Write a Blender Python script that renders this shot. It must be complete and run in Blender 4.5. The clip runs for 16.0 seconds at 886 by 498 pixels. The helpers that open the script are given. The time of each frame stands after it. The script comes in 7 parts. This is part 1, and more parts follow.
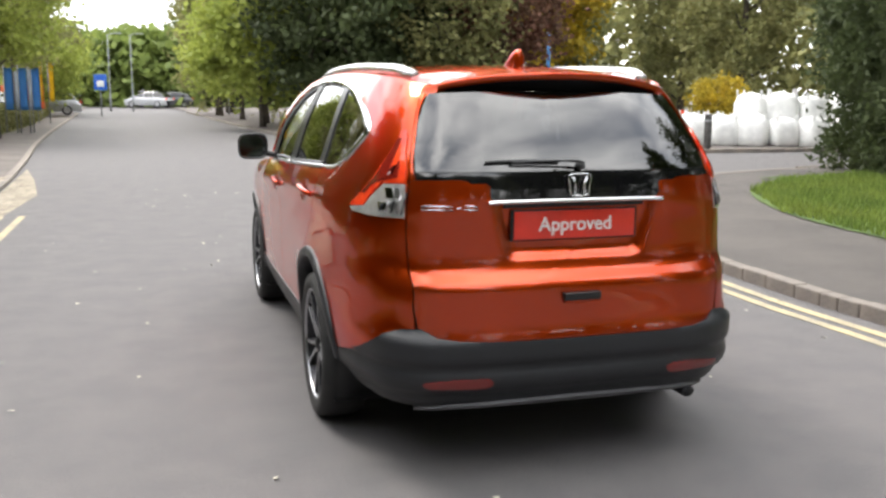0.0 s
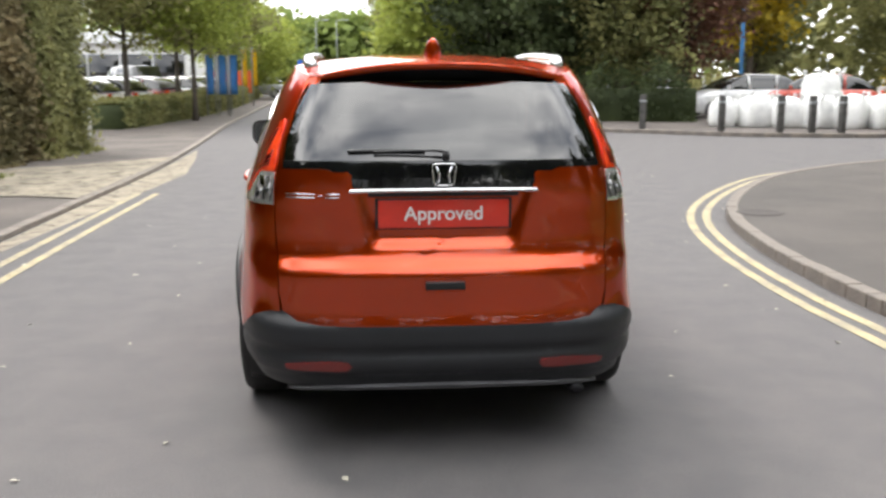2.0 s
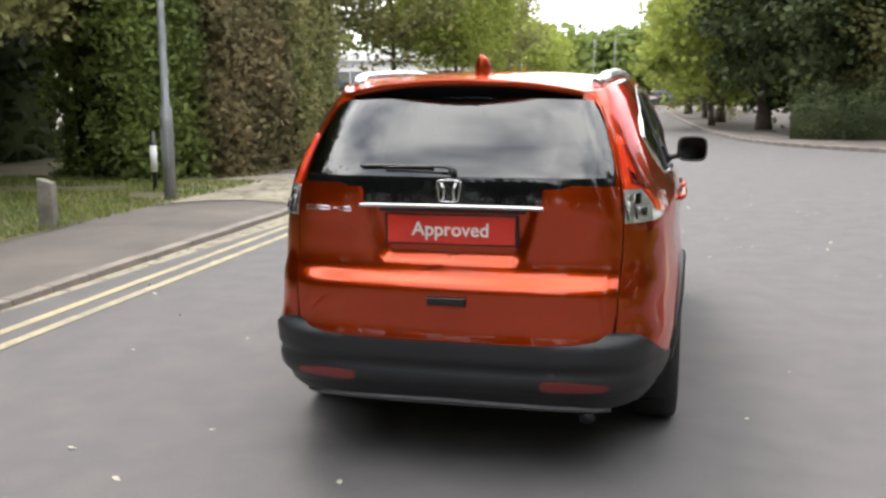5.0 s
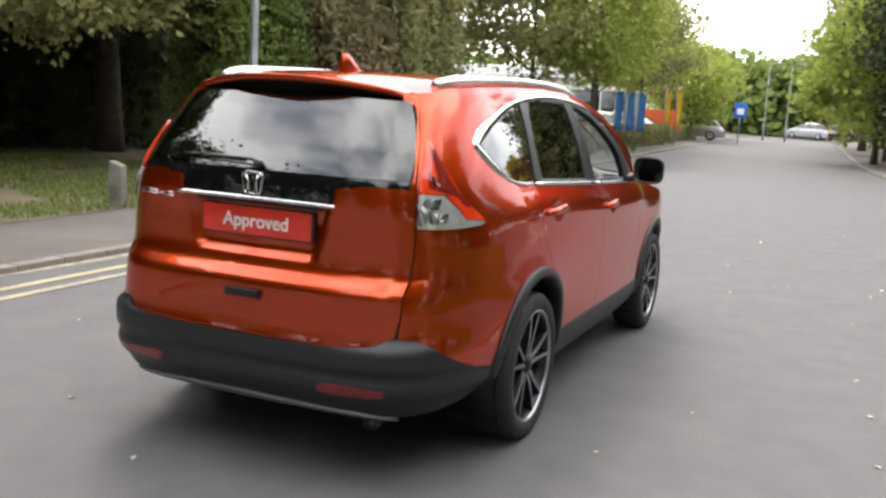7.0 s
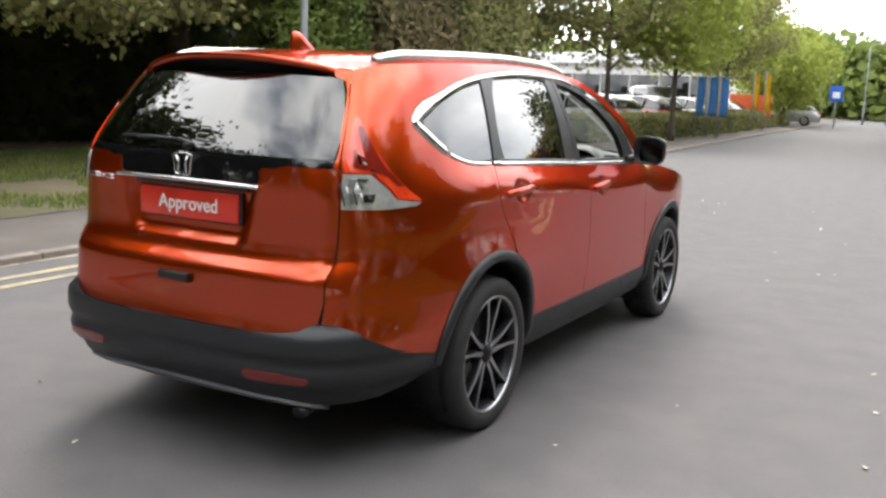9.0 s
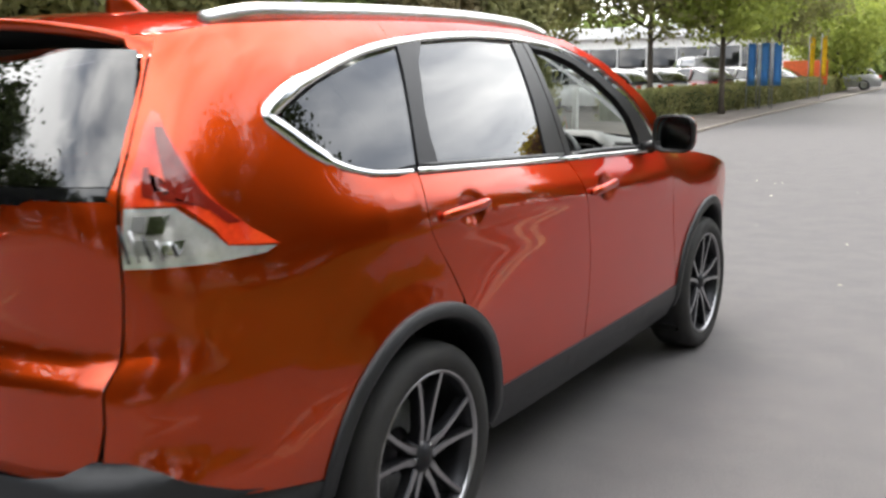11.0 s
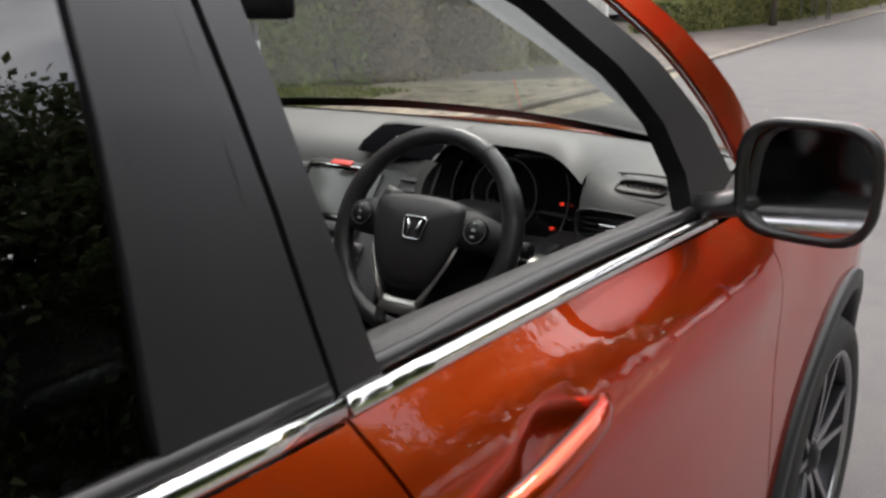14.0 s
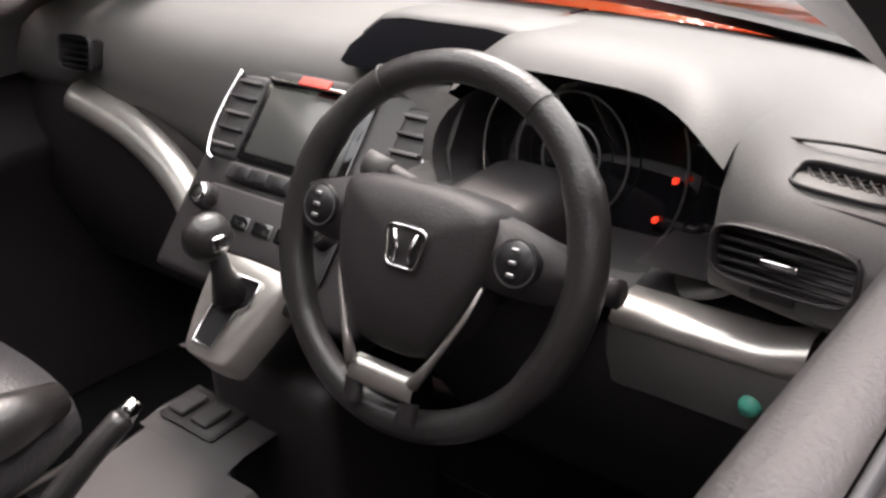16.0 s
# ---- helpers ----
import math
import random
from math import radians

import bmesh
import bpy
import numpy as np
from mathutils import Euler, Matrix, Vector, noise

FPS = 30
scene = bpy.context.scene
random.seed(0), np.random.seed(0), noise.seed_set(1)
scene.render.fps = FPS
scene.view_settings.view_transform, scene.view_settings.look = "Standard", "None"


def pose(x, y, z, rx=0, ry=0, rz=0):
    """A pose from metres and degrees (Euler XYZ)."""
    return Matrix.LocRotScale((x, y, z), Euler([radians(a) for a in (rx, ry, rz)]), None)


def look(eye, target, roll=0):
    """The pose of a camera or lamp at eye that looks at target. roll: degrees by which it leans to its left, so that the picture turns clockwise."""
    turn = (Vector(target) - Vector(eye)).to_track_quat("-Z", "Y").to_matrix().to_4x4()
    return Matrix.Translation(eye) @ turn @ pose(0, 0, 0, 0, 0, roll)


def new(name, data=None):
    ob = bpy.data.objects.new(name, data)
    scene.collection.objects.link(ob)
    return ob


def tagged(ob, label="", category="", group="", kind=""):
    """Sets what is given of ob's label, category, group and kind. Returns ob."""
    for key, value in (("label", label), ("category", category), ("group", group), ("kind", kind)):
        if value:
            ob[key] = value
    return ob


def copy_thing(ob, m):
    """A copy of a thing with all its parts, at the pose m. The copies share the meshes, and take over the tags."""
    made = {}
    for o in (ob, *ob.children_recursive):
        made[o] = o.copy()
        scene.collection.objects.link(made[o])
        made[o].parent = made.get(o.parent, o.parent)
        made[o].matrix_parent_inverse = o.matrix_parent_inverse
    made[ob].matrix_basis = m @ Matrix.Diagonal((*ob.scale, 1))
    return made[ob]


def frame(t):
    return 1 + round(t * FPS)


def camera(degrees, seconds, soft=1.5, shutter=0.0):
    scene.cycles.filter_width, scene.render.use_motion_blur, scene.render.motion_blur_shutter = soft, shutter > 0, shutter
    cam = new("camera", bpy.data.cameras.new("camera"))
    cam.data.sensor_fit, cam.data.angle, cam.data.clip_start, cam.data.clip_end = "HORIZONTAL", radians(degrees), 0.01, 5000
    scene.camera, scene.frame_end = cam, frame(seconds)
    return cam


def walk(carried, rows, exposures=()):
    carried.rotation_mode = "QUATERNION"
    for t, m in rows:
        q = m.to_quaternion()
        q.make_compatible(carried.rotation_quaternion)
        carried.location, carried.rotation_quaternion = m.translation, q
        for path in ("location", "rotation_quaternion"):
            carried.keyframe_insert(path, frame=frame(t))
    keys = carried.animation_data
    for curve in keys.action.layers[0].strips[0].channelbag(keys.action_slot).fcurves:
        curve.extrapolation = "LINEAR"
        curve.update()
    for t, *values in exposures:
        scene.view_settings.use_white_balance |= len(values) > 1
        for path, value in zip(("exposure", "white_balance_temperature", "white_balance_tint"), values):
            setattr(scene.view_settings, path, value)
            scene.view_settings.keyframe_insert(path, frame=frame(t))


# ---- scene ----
cam = camera(51.1, 16.0, soft=2.7, shutter=0.35)
PATH = [
    (0, look((-1.567, -3.204, 1.510), (-0.989, -1.318, 1.180), 0.38)),
    (0.5, look((-1.208, -3.329, 1.512), (-0.709, -1.419, 1.191), 0.62)),
    (1, look((-0.880, -3.409, 1.527), (-0.465, -1.480, 1.202), 1.55)),
    (1.5, look((-0.574, -3.417, 1.548), (-0.255, -1.476, 1.183), 0.12)),
    (2, look((-0.263, -3.512, 1.547), (-0.123, -1.551, 1.178), -0.16)),
    (2.5, look((-0.048, -3.516, 1.561), (-0.057, -1.552, 1.182), -0.38)),
    (3, look((0.035, -3.496, 1.564), (-0.004, -1.529, 1.204), -1.07)),
    (3.5, look((0.077, -3.548, 1.562), (0.017, -1.583, 1.191), -0.61)),
    (4, look((0.219, -3.499, 1.549), (0.052, -1.536, 1.205), -0.45)),
    (6.5, look((1.910, -3.162, 1.555), (1.151, -1.343, 1.215), 2.02)),
    (7, look((2.174, -2.938, 1.519), (1.377, -1.131, 1.207), 3.27)),
    (7.5, look((2.422, -2.780, 1.514), (1.515, -1.028, 1.186), 2.29)),
    (8, look((2.661, -2.703, 1.511), (1.703, -0.980, 1.172), 3.11)),
    (10.5, look((2.515, -1.623, 1.447), (1.481, 0.053, 1.093), -0.73)),
    (11, look((2.323, -1.070, 1.444), (1.255, 0.579, 1.073), -1.00)),
    (11.5, look((2.118, -0.535, 1.472), (1.103, 1.141, 1.070), -0.99)),
    (12, look((1.984, -0.051, 1.471), (0.929, 1.592, 1.039), -0.84)),
    (12.5, look((1.782, 0.441, 1.470), (0.736, 2.081, 1.003), -0.93)),
    (13, look((1.630, 0.871, 1.456), (0.577, 2.494, 0.948), -0.87)),
    (13.5, look((1.469, 1.244, 1.454), (0.343, 2.806, 0.911), 0.75)),
    (14, look((1.283, 1.564, 1.438), (0.184, 3.137, 0.875), -0.57)),
    (14.5, look((1.135, 1.828, 1.423), (0.042, 3.361, 0.749), -1.62)),
    (15, look((1.039, 2.013, 1.403), (-0.129, 3.465, 0.676), -0.80)),
    (15.5, look((0.954, 2.131, 1.408), (-0.213, 3.529, 0.582), -1.86)),
    (16, look((0.900, 2.198, 1.407), (-0.246, 3.579, 0.523), -2.89)),
]
EXPOSURES = [(0, 1.12, 6500, 10), (1.5, 1.0, 6500, 10), (10, 1.05, 6500, 10), (12, 1.04, 6500, 10), (13, 1.05, 6500, 11), (14, .86, 6600, 13), (14.5, .80, 6700, 15), (15, 1.10, 6800, 18), (15.5, 1.68, 6850, 20), (16, 1.98, 6900, 22)]
walk(cam, PATH, EXPOSURES)

# ---- daylight: bright broken cloud, a soft sun behind it ----
world = bpy.data.worlds.new("world")
scene.world = world
world.use_nodes = True
wn, wl = world.node_tree.nodes, world.node_tree.links
wn.clear()
w_out, w_bg = wn.new("ShaderNodeOutputWorld"), wn.new("ShaderNodeBackground")
w_sky = wn.new("ShaderNodeTexSky")
w_sky.sky_type, w_sky.sun_disc = "NISHITA", False
w_sky.sun_elevation, w_sky.sun_rotation = radians(54), radians(-36)
w_sky.air_density, w_sky.dust_density = 1.0, 3.0
w_co = wn.new("ShaderNodeTexCoord")
w_map = wn.new("ShaderNodeMapping")
w_map.inputs["Scale"].default_value = (1.0, 1.0, 2.6)
w_noise = wn.new("ShaderNodeTexNoise")
w_noise.inputs["Scale"].default_value, w_noise.inputs["Detail"].default_value = 2.3, 7
w_noise.inputs["Roughness"].default_value = 0.46
w_ramp = wn.new("ShaderNodeValToRGB")
w_ramp.color_ramp.elements[0].position, w_ramp.color_ramp.elements[0].color = 0.34, (5.4, 5.8, 6.5, 1)
w_ramp.color_ramp.elements[1].position, w_ramp.color_ramp.elements[1].color = 0.62, (18.5, 18.4, 18.0, 1)
w_mix = wn.new("ShaderNodeMix")
w_mix.data_type = "RGBA"
w_mix.inputs[0].default_value = 0.88
wl.new(w_co.outputs["Generated"], w_map.inputs["Vector"])
wl.new(w_map.outputs["Vector"], w_noise.inputs["Vector"])
wl.new(w_noise.outputs["Fac"], w_ramp.inputs["Fac"])
wl.new(w_sky.outputs["Color"], w_mix.inputs[6])
wl.new(w_ramp.outputs["Color"], w_mix.inputs[7])
wl.new(w_mix.outputs[2], w_bg.inputs["Color"])
w_bg.inputs["Strength"].default_value = 0.14
wl.new(w_bg.outputs["Background"], w_out.inputs["Surface"])

sun = new("sun", bpy.data.lights.new("sun", "SUN"))
sun.data.energy, sun.data.angle, sun.data.color = 1.2, radians(18), (1.0, 0.95, 0.88)
sun.matrix_world = look((-5, 7, 12), (0, 0, 0))


# ---- materials ----
def mat(name, color, rough=0.6, metal=0.0, color2=None, scale=6.0, bump=0.0, bump_scale=60.0, coat=0.0, fine=0.12, spec=0.5, sub=0.0, island=0.0):
    """A surface with variation at two scales: a slow drift between color and color2, and a fine grain."""
    m = bpy.data.materials.new(name)
    m.use_nodes = True
    n, l = m.node_tree.nodes, m.node_tree.links
    b = n["Principled BSDF"]
    b.inputs["Roughness"].default_value, b.inputs["Metallic"].default_value = rough, metal
    b.inputs["Coat Weight"].default_value, b.inputs["Coat Roughness"].default_value = coat, 0.02
    b.inputs["Specular IOR Level"].default_value = spec
    co = n.new("ShaderNodeTexCoord")
    slow, grain = n.new("ShaderNodeTexNoise"), n.new("ShaderNodeTexNoise")
    slow.inputs["Scale"].default_value, slow.inputs["Detail"].default_value = scale, 5
    grain.inputs["Scale"].default_value, grain.inputs["Detail"].default_value = bump_scale, 4
    l.new(co.outputs["Object"], slow.inputs["Vector"])
    l.new(co.outputs["Object"], grain.inputs["Vector"])
    c2 = color2 or tuple(c * 0.78 for c in color)
    mix = n.new("ShaderNodeMix")
    mix.data_type = "RGBA"
    mix.inputs[6].default_value, mix.inputs[7].default_value = (*c2, 1), (*color, 1)
    ramp = n.new("ShaderNodeMapRange")
    ramp.inputs["From Min"].default_value, ramp.inputs["From Max"].default_value = 0.35, 0.65
    l.new(slow.outputs["Fac"], ramp.inputs["Value"])
    l.new(ramp.outputs["Result"], mix.inputs[0])
    hsv = n.new("ShaderNodeHueSaturation")
    val = n.new("ShaderNodeMapRange")
    val.inputs["From Min"].default_value, val.inputs["From Max"].default_value = 0.3, 0.7
    val.inputs["To Min"].default_value, val.inputs["To Max"].default_value = 1 - fine, 1 + fine
    l.new(grain.outputs["Fac"], val.inputs["Value"])
    last = val.outputs["Result"]
    if island:
        geo, mul, rng = n.new("ShaderNodeNewGeometry"), n.new("ShaderNodeMath"), n.new("ShaderNodeMapRange")
        rng.inputs["To Min"].default_value, rng.inputs["To Max"].default_value = 1 - island, 1 + island
        mul.operation = "MULTIPLY"
        l.new(geo.outputs["Random Per Island"], rng.inputs["Value"])
        l.new(rng.outputs["Result"], mul.inputs[0])
        l.new(last, mul.inputs[1])
        last = mul.outputs["Value"]
    l.new(last, hsv.inputs["Value"])
    l.new(mix.outputs[2], hsv.inputs["Color"])
    l.new(hsv.outputs["Color"], b.inputs["Base Color"])
    if bump:
        bp = n.new("ShaderNodeBump")
        bp.inputs["Strength"].default_value, bp.inputs["Distance"].default_value = bump, 0.01
        l.new(grain.outputs["Fac"], bp.inputs["Height"])
        l.new(bp.outputs["Normal"], b.inputs["Normal"])
    return m


def pane_mat(name, tint, gloss=0.05):
    """A thin pane: Fresnel gloss over a tinted see-through sheet."""
    m = bpy.data.materials.new(name)
    m.use_nodes = True
    n, l = m.node_tree.nodes, m.node_tree.links
    n.clear()
    out, mix, lw = n.new("ShaderNodeOutputMaterial"), n.new("ShaderNodeMixShader"), n.new("ShaderNodeLayerWeight")
    gl, tr = n.new("ShaderNodeBsdfGlossy"), n.new("ShaderNodeBsdfTransparent")
    pw, ma = n.new("ShaderNodeMath"), n.new("ShaderNodeMath")
    pw.operation, ma.operation = "POWER", "MULTIPLY_ADD"
    pw.inputs[1].default_value = 2.7
    ma.inputs[1].default_value, ma.inputs[2].default_value = 0.88, gloss
    lw.inputs["Blend"].default_value = 0.5
    gl.inputs["Roughness"].default_value = 0.004
    tr.inputs["Color"].default_value = (*tint, 1)
    l.new(lw.outputs["Facing"], pw.inputs[0])
    l.new(pw.outputs["Value"], ma.inputs[0])
    l.new(ma.outputs["Value"], mix.inputs["Fac"])
    l.new(tr.outputs["BSDF"], mix.inputs[1])
    l.new(gl.outputs["BSDF"], mix.inputs[2])
    l.new(mix.outputs["Shader"], out.inputs["Surface"])
    return m


def leaf_mat(name, a, b, island=0.35):
    m = mat(name, a, 0.65, color2=b, scale=0.9, fine=0.1, bump_scale=9, island=island, spec=0.25)
    n, l = m.node_tree.nodes, m.node_tree.links
    p, out = n["Principled BSDF"], n["Material Output"]
    t, mx = n.new("ShaderNodeBsdfTranslucent"), n.new("ShaderNodeMixShader")
    l.new(n["Hue/Saturation/Value"].outputs["Color"], t.inputs["Color"])
    mx.inputs["Fac"].default_value = 0.38
    l.new(p.outputs["BSDF"], mx.inputs[1])
    l.new(t.outputs["BSDF"], mx.inputs[2])
    l.new(mx.outputs["Shader"], out.inputs["Surface"])
    return m


PAINT = mat("orange_pearl_paint", (0.53, 0.050, 0.003), 0.28, 0.90, (0.48, 0.045, 0.0025), 2.0, coat=1.0, fine=0.05, bump_scale=900)
PAINT.node_tree.nodes["Principled BSDF"].inputs["Coat Roughness"].default_value = 0.012
PAINT.node_tree.nodes["Principled BSDF"].inputs["Coat IOR"].default_value = 1.54
PAINT.node_tree.nodes["Principled BSDF"].inputs["Specular Tint"].default_value = (0.95, 0.30, 0.12, 1)
CLADDING = mat("grey_cladding", (0.014, 0.015, 0.018), 0.44, 0, (0.011, 0.012, 0.014), 5, 0.12, 700)
BLACK = mat("black_plastic", (0.012, 0.012, 0.013), 0.35, fine=0.05)
SATIN_BLACK = mat("satin_pillar_film", (0.013, 0.012, 0.014), 0.34, fine=0.06, coat=0.05)
RUBBER = mat("tyre_rubber", (0.014, 0.014, 0.015), 0.72, 0, (0.022, 0.021, 0.02), 14, 0.2, 300)
DARK_ALLOY = mat("dark_alloy", (0.035, 0.035, 0.04), 0.35, 0.7)
BRIGHT_ALLOY = mat("machined_alloy", (0.42, 0.42, 0.44), 0.3, 1.0, fine=0.08)
RAIL_SILVER = mat("silver_rail_paint", (0.80, 0.80, 0.80), 0.25, 0.75, fine=0.02)
CHROME = mat("chrome", (0.86, 0.86, 0.87), 0.08, 1.0, fine=0.02)
SATIN_CHROME = mat("satin_chrome", (0.55, 0.55, 0.56), 0.32, 1.0, fine=0.03)
FRAME_BLACK = mat("window_frame_black", (0.006, 0.006, 0.007), 0.5, fine=0.05, spec=0.3)
GLOSS_BLACK = mat("gloss_black", (0.006, 0.006, 0.007), 0.06, coat=0.6, fine=0.03)
TINT_GLASS = pane_mat("privacy_glass", (0.014, 0.015, 0.018), 0.115)
CLEAR_GLASS = pane_mat("clear_glass", (0.80, 0.86, 0.84))
LAMP_RED = mat("red_lens", (0.86, 0.085, 0.018), 0.08, 0, (0.62, 0.025, 0.008), 9, coat=1.0, fine=0.1, bump_scale=80)
LAMP_CLEAR = mat("clear_lens", (0.74, 0.73, 0.70), 0.12, 0.6, (0.58, 0.57, 0.54), 14, 0.12, 45, coat=1.0, fine=.1)
PLATE_RED = mat("red_plate", (0.66, 0.035, 0.018), 0.3, coat=0.4, fine=0.03)
WHITE = mat("white_paint", (0.78, 0.78, 0.77), 0.4, fine=0.03)

ASPHALT = mat("asphalt", (0.114, 0.106, 0.105), 0.82, 0, (0.096, 0.0905, 0.0915), 3.4, 0.5, 170, fine=0.36)
PAVING = mat("pavement_tarmac", (0.135, 0.114, 0.101), 0.85, 0, (0.086, 0.074, 0.066), 0.9, 0.5, 150, fine=0.3)
PAVING_DARK = mat("dark_pavement_tarmac", (0.088, 0.076, 0.069), 0.85, 0, (0.060, 0.053, 0.048), 0.9, 0.5, 150, fine=0.3)
KERB = mat("kerb_concrete", (0.25, 0.215, 0.180), 0.85, 0, (0.15, 0.132, 0.118), 2.5, 0.4, 90, fine=0.2)
YELLOW = mat("worn_yellow_line", (0.40, 0.335, 0.19), 0.75, 0, (0.26, 0.23, 0.165), 3.4, 0.2, 120, fine=0.35)
DUST = mat("pale_grit", (0.33, 0.285, 0.215), 0.95, 0, (0.22, 0.192, 0.15), 2.2, 0.5, 90, fine=0.3)
def broken(m, scale, lo, hi):
    """Lets the surface wear through in patches to what lies under it."""
    n, l = m.node_tree.nodes, m.node_tree.links
    co, ns, rp, tr, mx = (n.new(k) for k in ("ShaderNodeTexCoord", "ShaderNodeTexNoise", "ShaderNodeMapRange", "ShaderNodeBsdfTransparent", "ShaderNodeMixShader"))
    ns.inputs["Scale"].default_value, ns.inputs["Detail"].default_value, ns.inputs["Roughness"].default_value = scale, 8, .65
    rp.inputs["From Min"].default_value, rp.inputs["From Max"].default_value = lo, hi
    l.new(co.outputs["Object"], ns.inputs["Vector"])
    l.new(ns.outputs["Fac"], rp.inputs["Value"])
    l.new(rp.outputs["Result"], mx.inputs["Fac"])
    l.new(tr.outputs["BSDF"], mx.inputs[1])
    l.new(n["Principled BSDF"].outputs["BSDF"], mx.inputs[2])
    l.new(mx.outputs["Shader"], n["Material Output"].inputs["Surface"])


broken(DUST, 5.0, .24, .50)
broken(YELLOW, 9, .26, .40)
EARTH = mat("earth", (0.17, 0.135, 0.085), 0.95, 0, (0.085, 0.085, 0.040), 0.6, 0.6, 40, fine=0.3)
GRASS_BASE = mat("grass_base", (0.085, 0.13, 0.025), 0.95, 0, (0.05, 0.085, 0.02), 0.8, 0.7, 45, fine=0.4)
GRASS_BLADE = leaf_mat("grass_blade", (0.19, 0.24, 0.05), (0.13, 0.19, 0.04))
DRY_BLADE = leaf_mat("dry_grass_blade", (0.24, 0.26, 0.08), (0.16, 0.21, 0.06))
BARK = mat("bark", (0.10, 0.08, 0.062), 0.9, 0, (0.055, 0.045, 0.036), 4, 0.8, 30, fine=0.3)
LEAF_GREEN = leaf_mat("green_leaves", (0.195, 0.245, 0.060), (0.135, 0.180, 0.050), .2)
LEAF_LIGHT = leaf_mat("light_green_leaves", (0.36, 0.40, 0.085), (0.25, 0.30, 0.066), .2)
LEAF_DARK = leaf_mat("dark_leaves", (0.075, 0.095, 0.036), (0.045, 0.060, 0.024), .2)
LEAF_OLIVE = leaf_mat("olive_leaves", (0.29, 0.275, 0.11), (0.19, 0.20, 0.08), .2)
LEAF_BROWN = leaf_mat("browning_leaves", (0.26, 0.20, 0.105), (0.16, 0.145, 0.07), .22)
LEAF_RED = leaf_mat("russet_leaves", (0.19, 0.085, 0.058), (0.12, 0.075, 0.045), .22)
LEAF_PALE = leaf_mat("pale_green_leaves", (0.33, 0.34, 0.17), (0.22, 0.24, 0.12), .2)
LEAF_YELLOW = leaf_mat("yellow_leaves", (0.50, 0.36, 0.025), (0.36, 0.29, 0.04))
GALV = mat("galvanised_steel", (0.34, 0.35, 0.36), 0.5, 0.6, (0.25, 0.26, 0.27), 3)
BAG = mat("white_woven_bag", (0.82, 0.82, 0.80), 0.7, 0, (0.68, 0.68, 0.67), 4, 0.3, 60)
POST_WOOD = mat("weathered_post", (0.23, 0.21, 0.18), 0.9, 0, (0.13, 0.12, 0.10), 6, 0.5, 60)


# ---- small builders ----
def finish(name, bm, material, parent=None, smooth=True, label=""):
    me = bpy.data.meshes.new(name)
    bm.to_mesh(me)
    bm.free()
    if smooth:
        me.polygons.foreach_set("use_smooth", [True] * len(me.polygons))
    me.materials.append(material)
    ob = new(name, me)
    if parent:
        ob.parent = parent
    if label:
        ob["label"] = label
    return ob


def part(name, bm, material, parent, label="", smooth=True):
    return finish(name, bm, material, parent, smooth, label)


def empty(name, m=None, **tags):
    ob = new(name)
    if m is not None:
        ob.matrix_world = m
    return tagged(ob, **tags)


def add_box(bm, x0, x1, y0, y1, z0, z1, bevel=0.0, m=None):
    r = bmesh.ops.create_cube(bm, size=1)
    vs = r["verts"]
    for v in vs:
        v.co = Vector((x0 + (v.co.x + .5) * (x1 - x0), y0 + (v.co.y + .5) * (y1 - y0), z0 + (v.co.z + .5) * (z1 - z0)))
    if bevel:
        es = list({e for v in vs for e in v.link_edges})
        b = bmesh.ops.bevel(bm, geom=es, offset=bevel, segments=2, affect="EDGES", profile=0.6)
        vs = list({v for f in b["faces"] for v in f.verts} | {v for v in vs if v.is_valid})
    if m is not None:
        for v in vs:
            v.co = m @ v.co
    return vs


def add_lathe(bm, profile, n=48, axis="Z", center=(0, 0, 0), a0=0.0, a1=2 * math.pi):
    """Turn a profile of (radius, height) about an axis."""
    full = abs(a1 - a0 - 2 * math.pi) < 1e-6
    rings = []
    for k in range(n if full else n + 1):
        a = a0 + (a1 - a0) * k / n
        ring = []
        for r, h in profile:
            p = (r * math.cos(a), r * math.sin(a), h)
            if axis == "X":
                p = (h, r * math.cos(a), r * math.sin(a))
            elif axis == "Y":
                p = (r * math.sin(a), h, r * math.cos(a))
            ring.append(bm.verts.new((p[0] + center[0], p[1] + center[1], p[2] + center[2])))
        rings.append(ring)
    m = len(rings)
    for k in range(m if full else m - 1):
        a, b = rings[k], rings[(k + 1) % m]
        for i in range(len(profile) - 1):
            bm.faces.new((a[i], b[i], b[i + 1], a[i + 1]))
    return rings


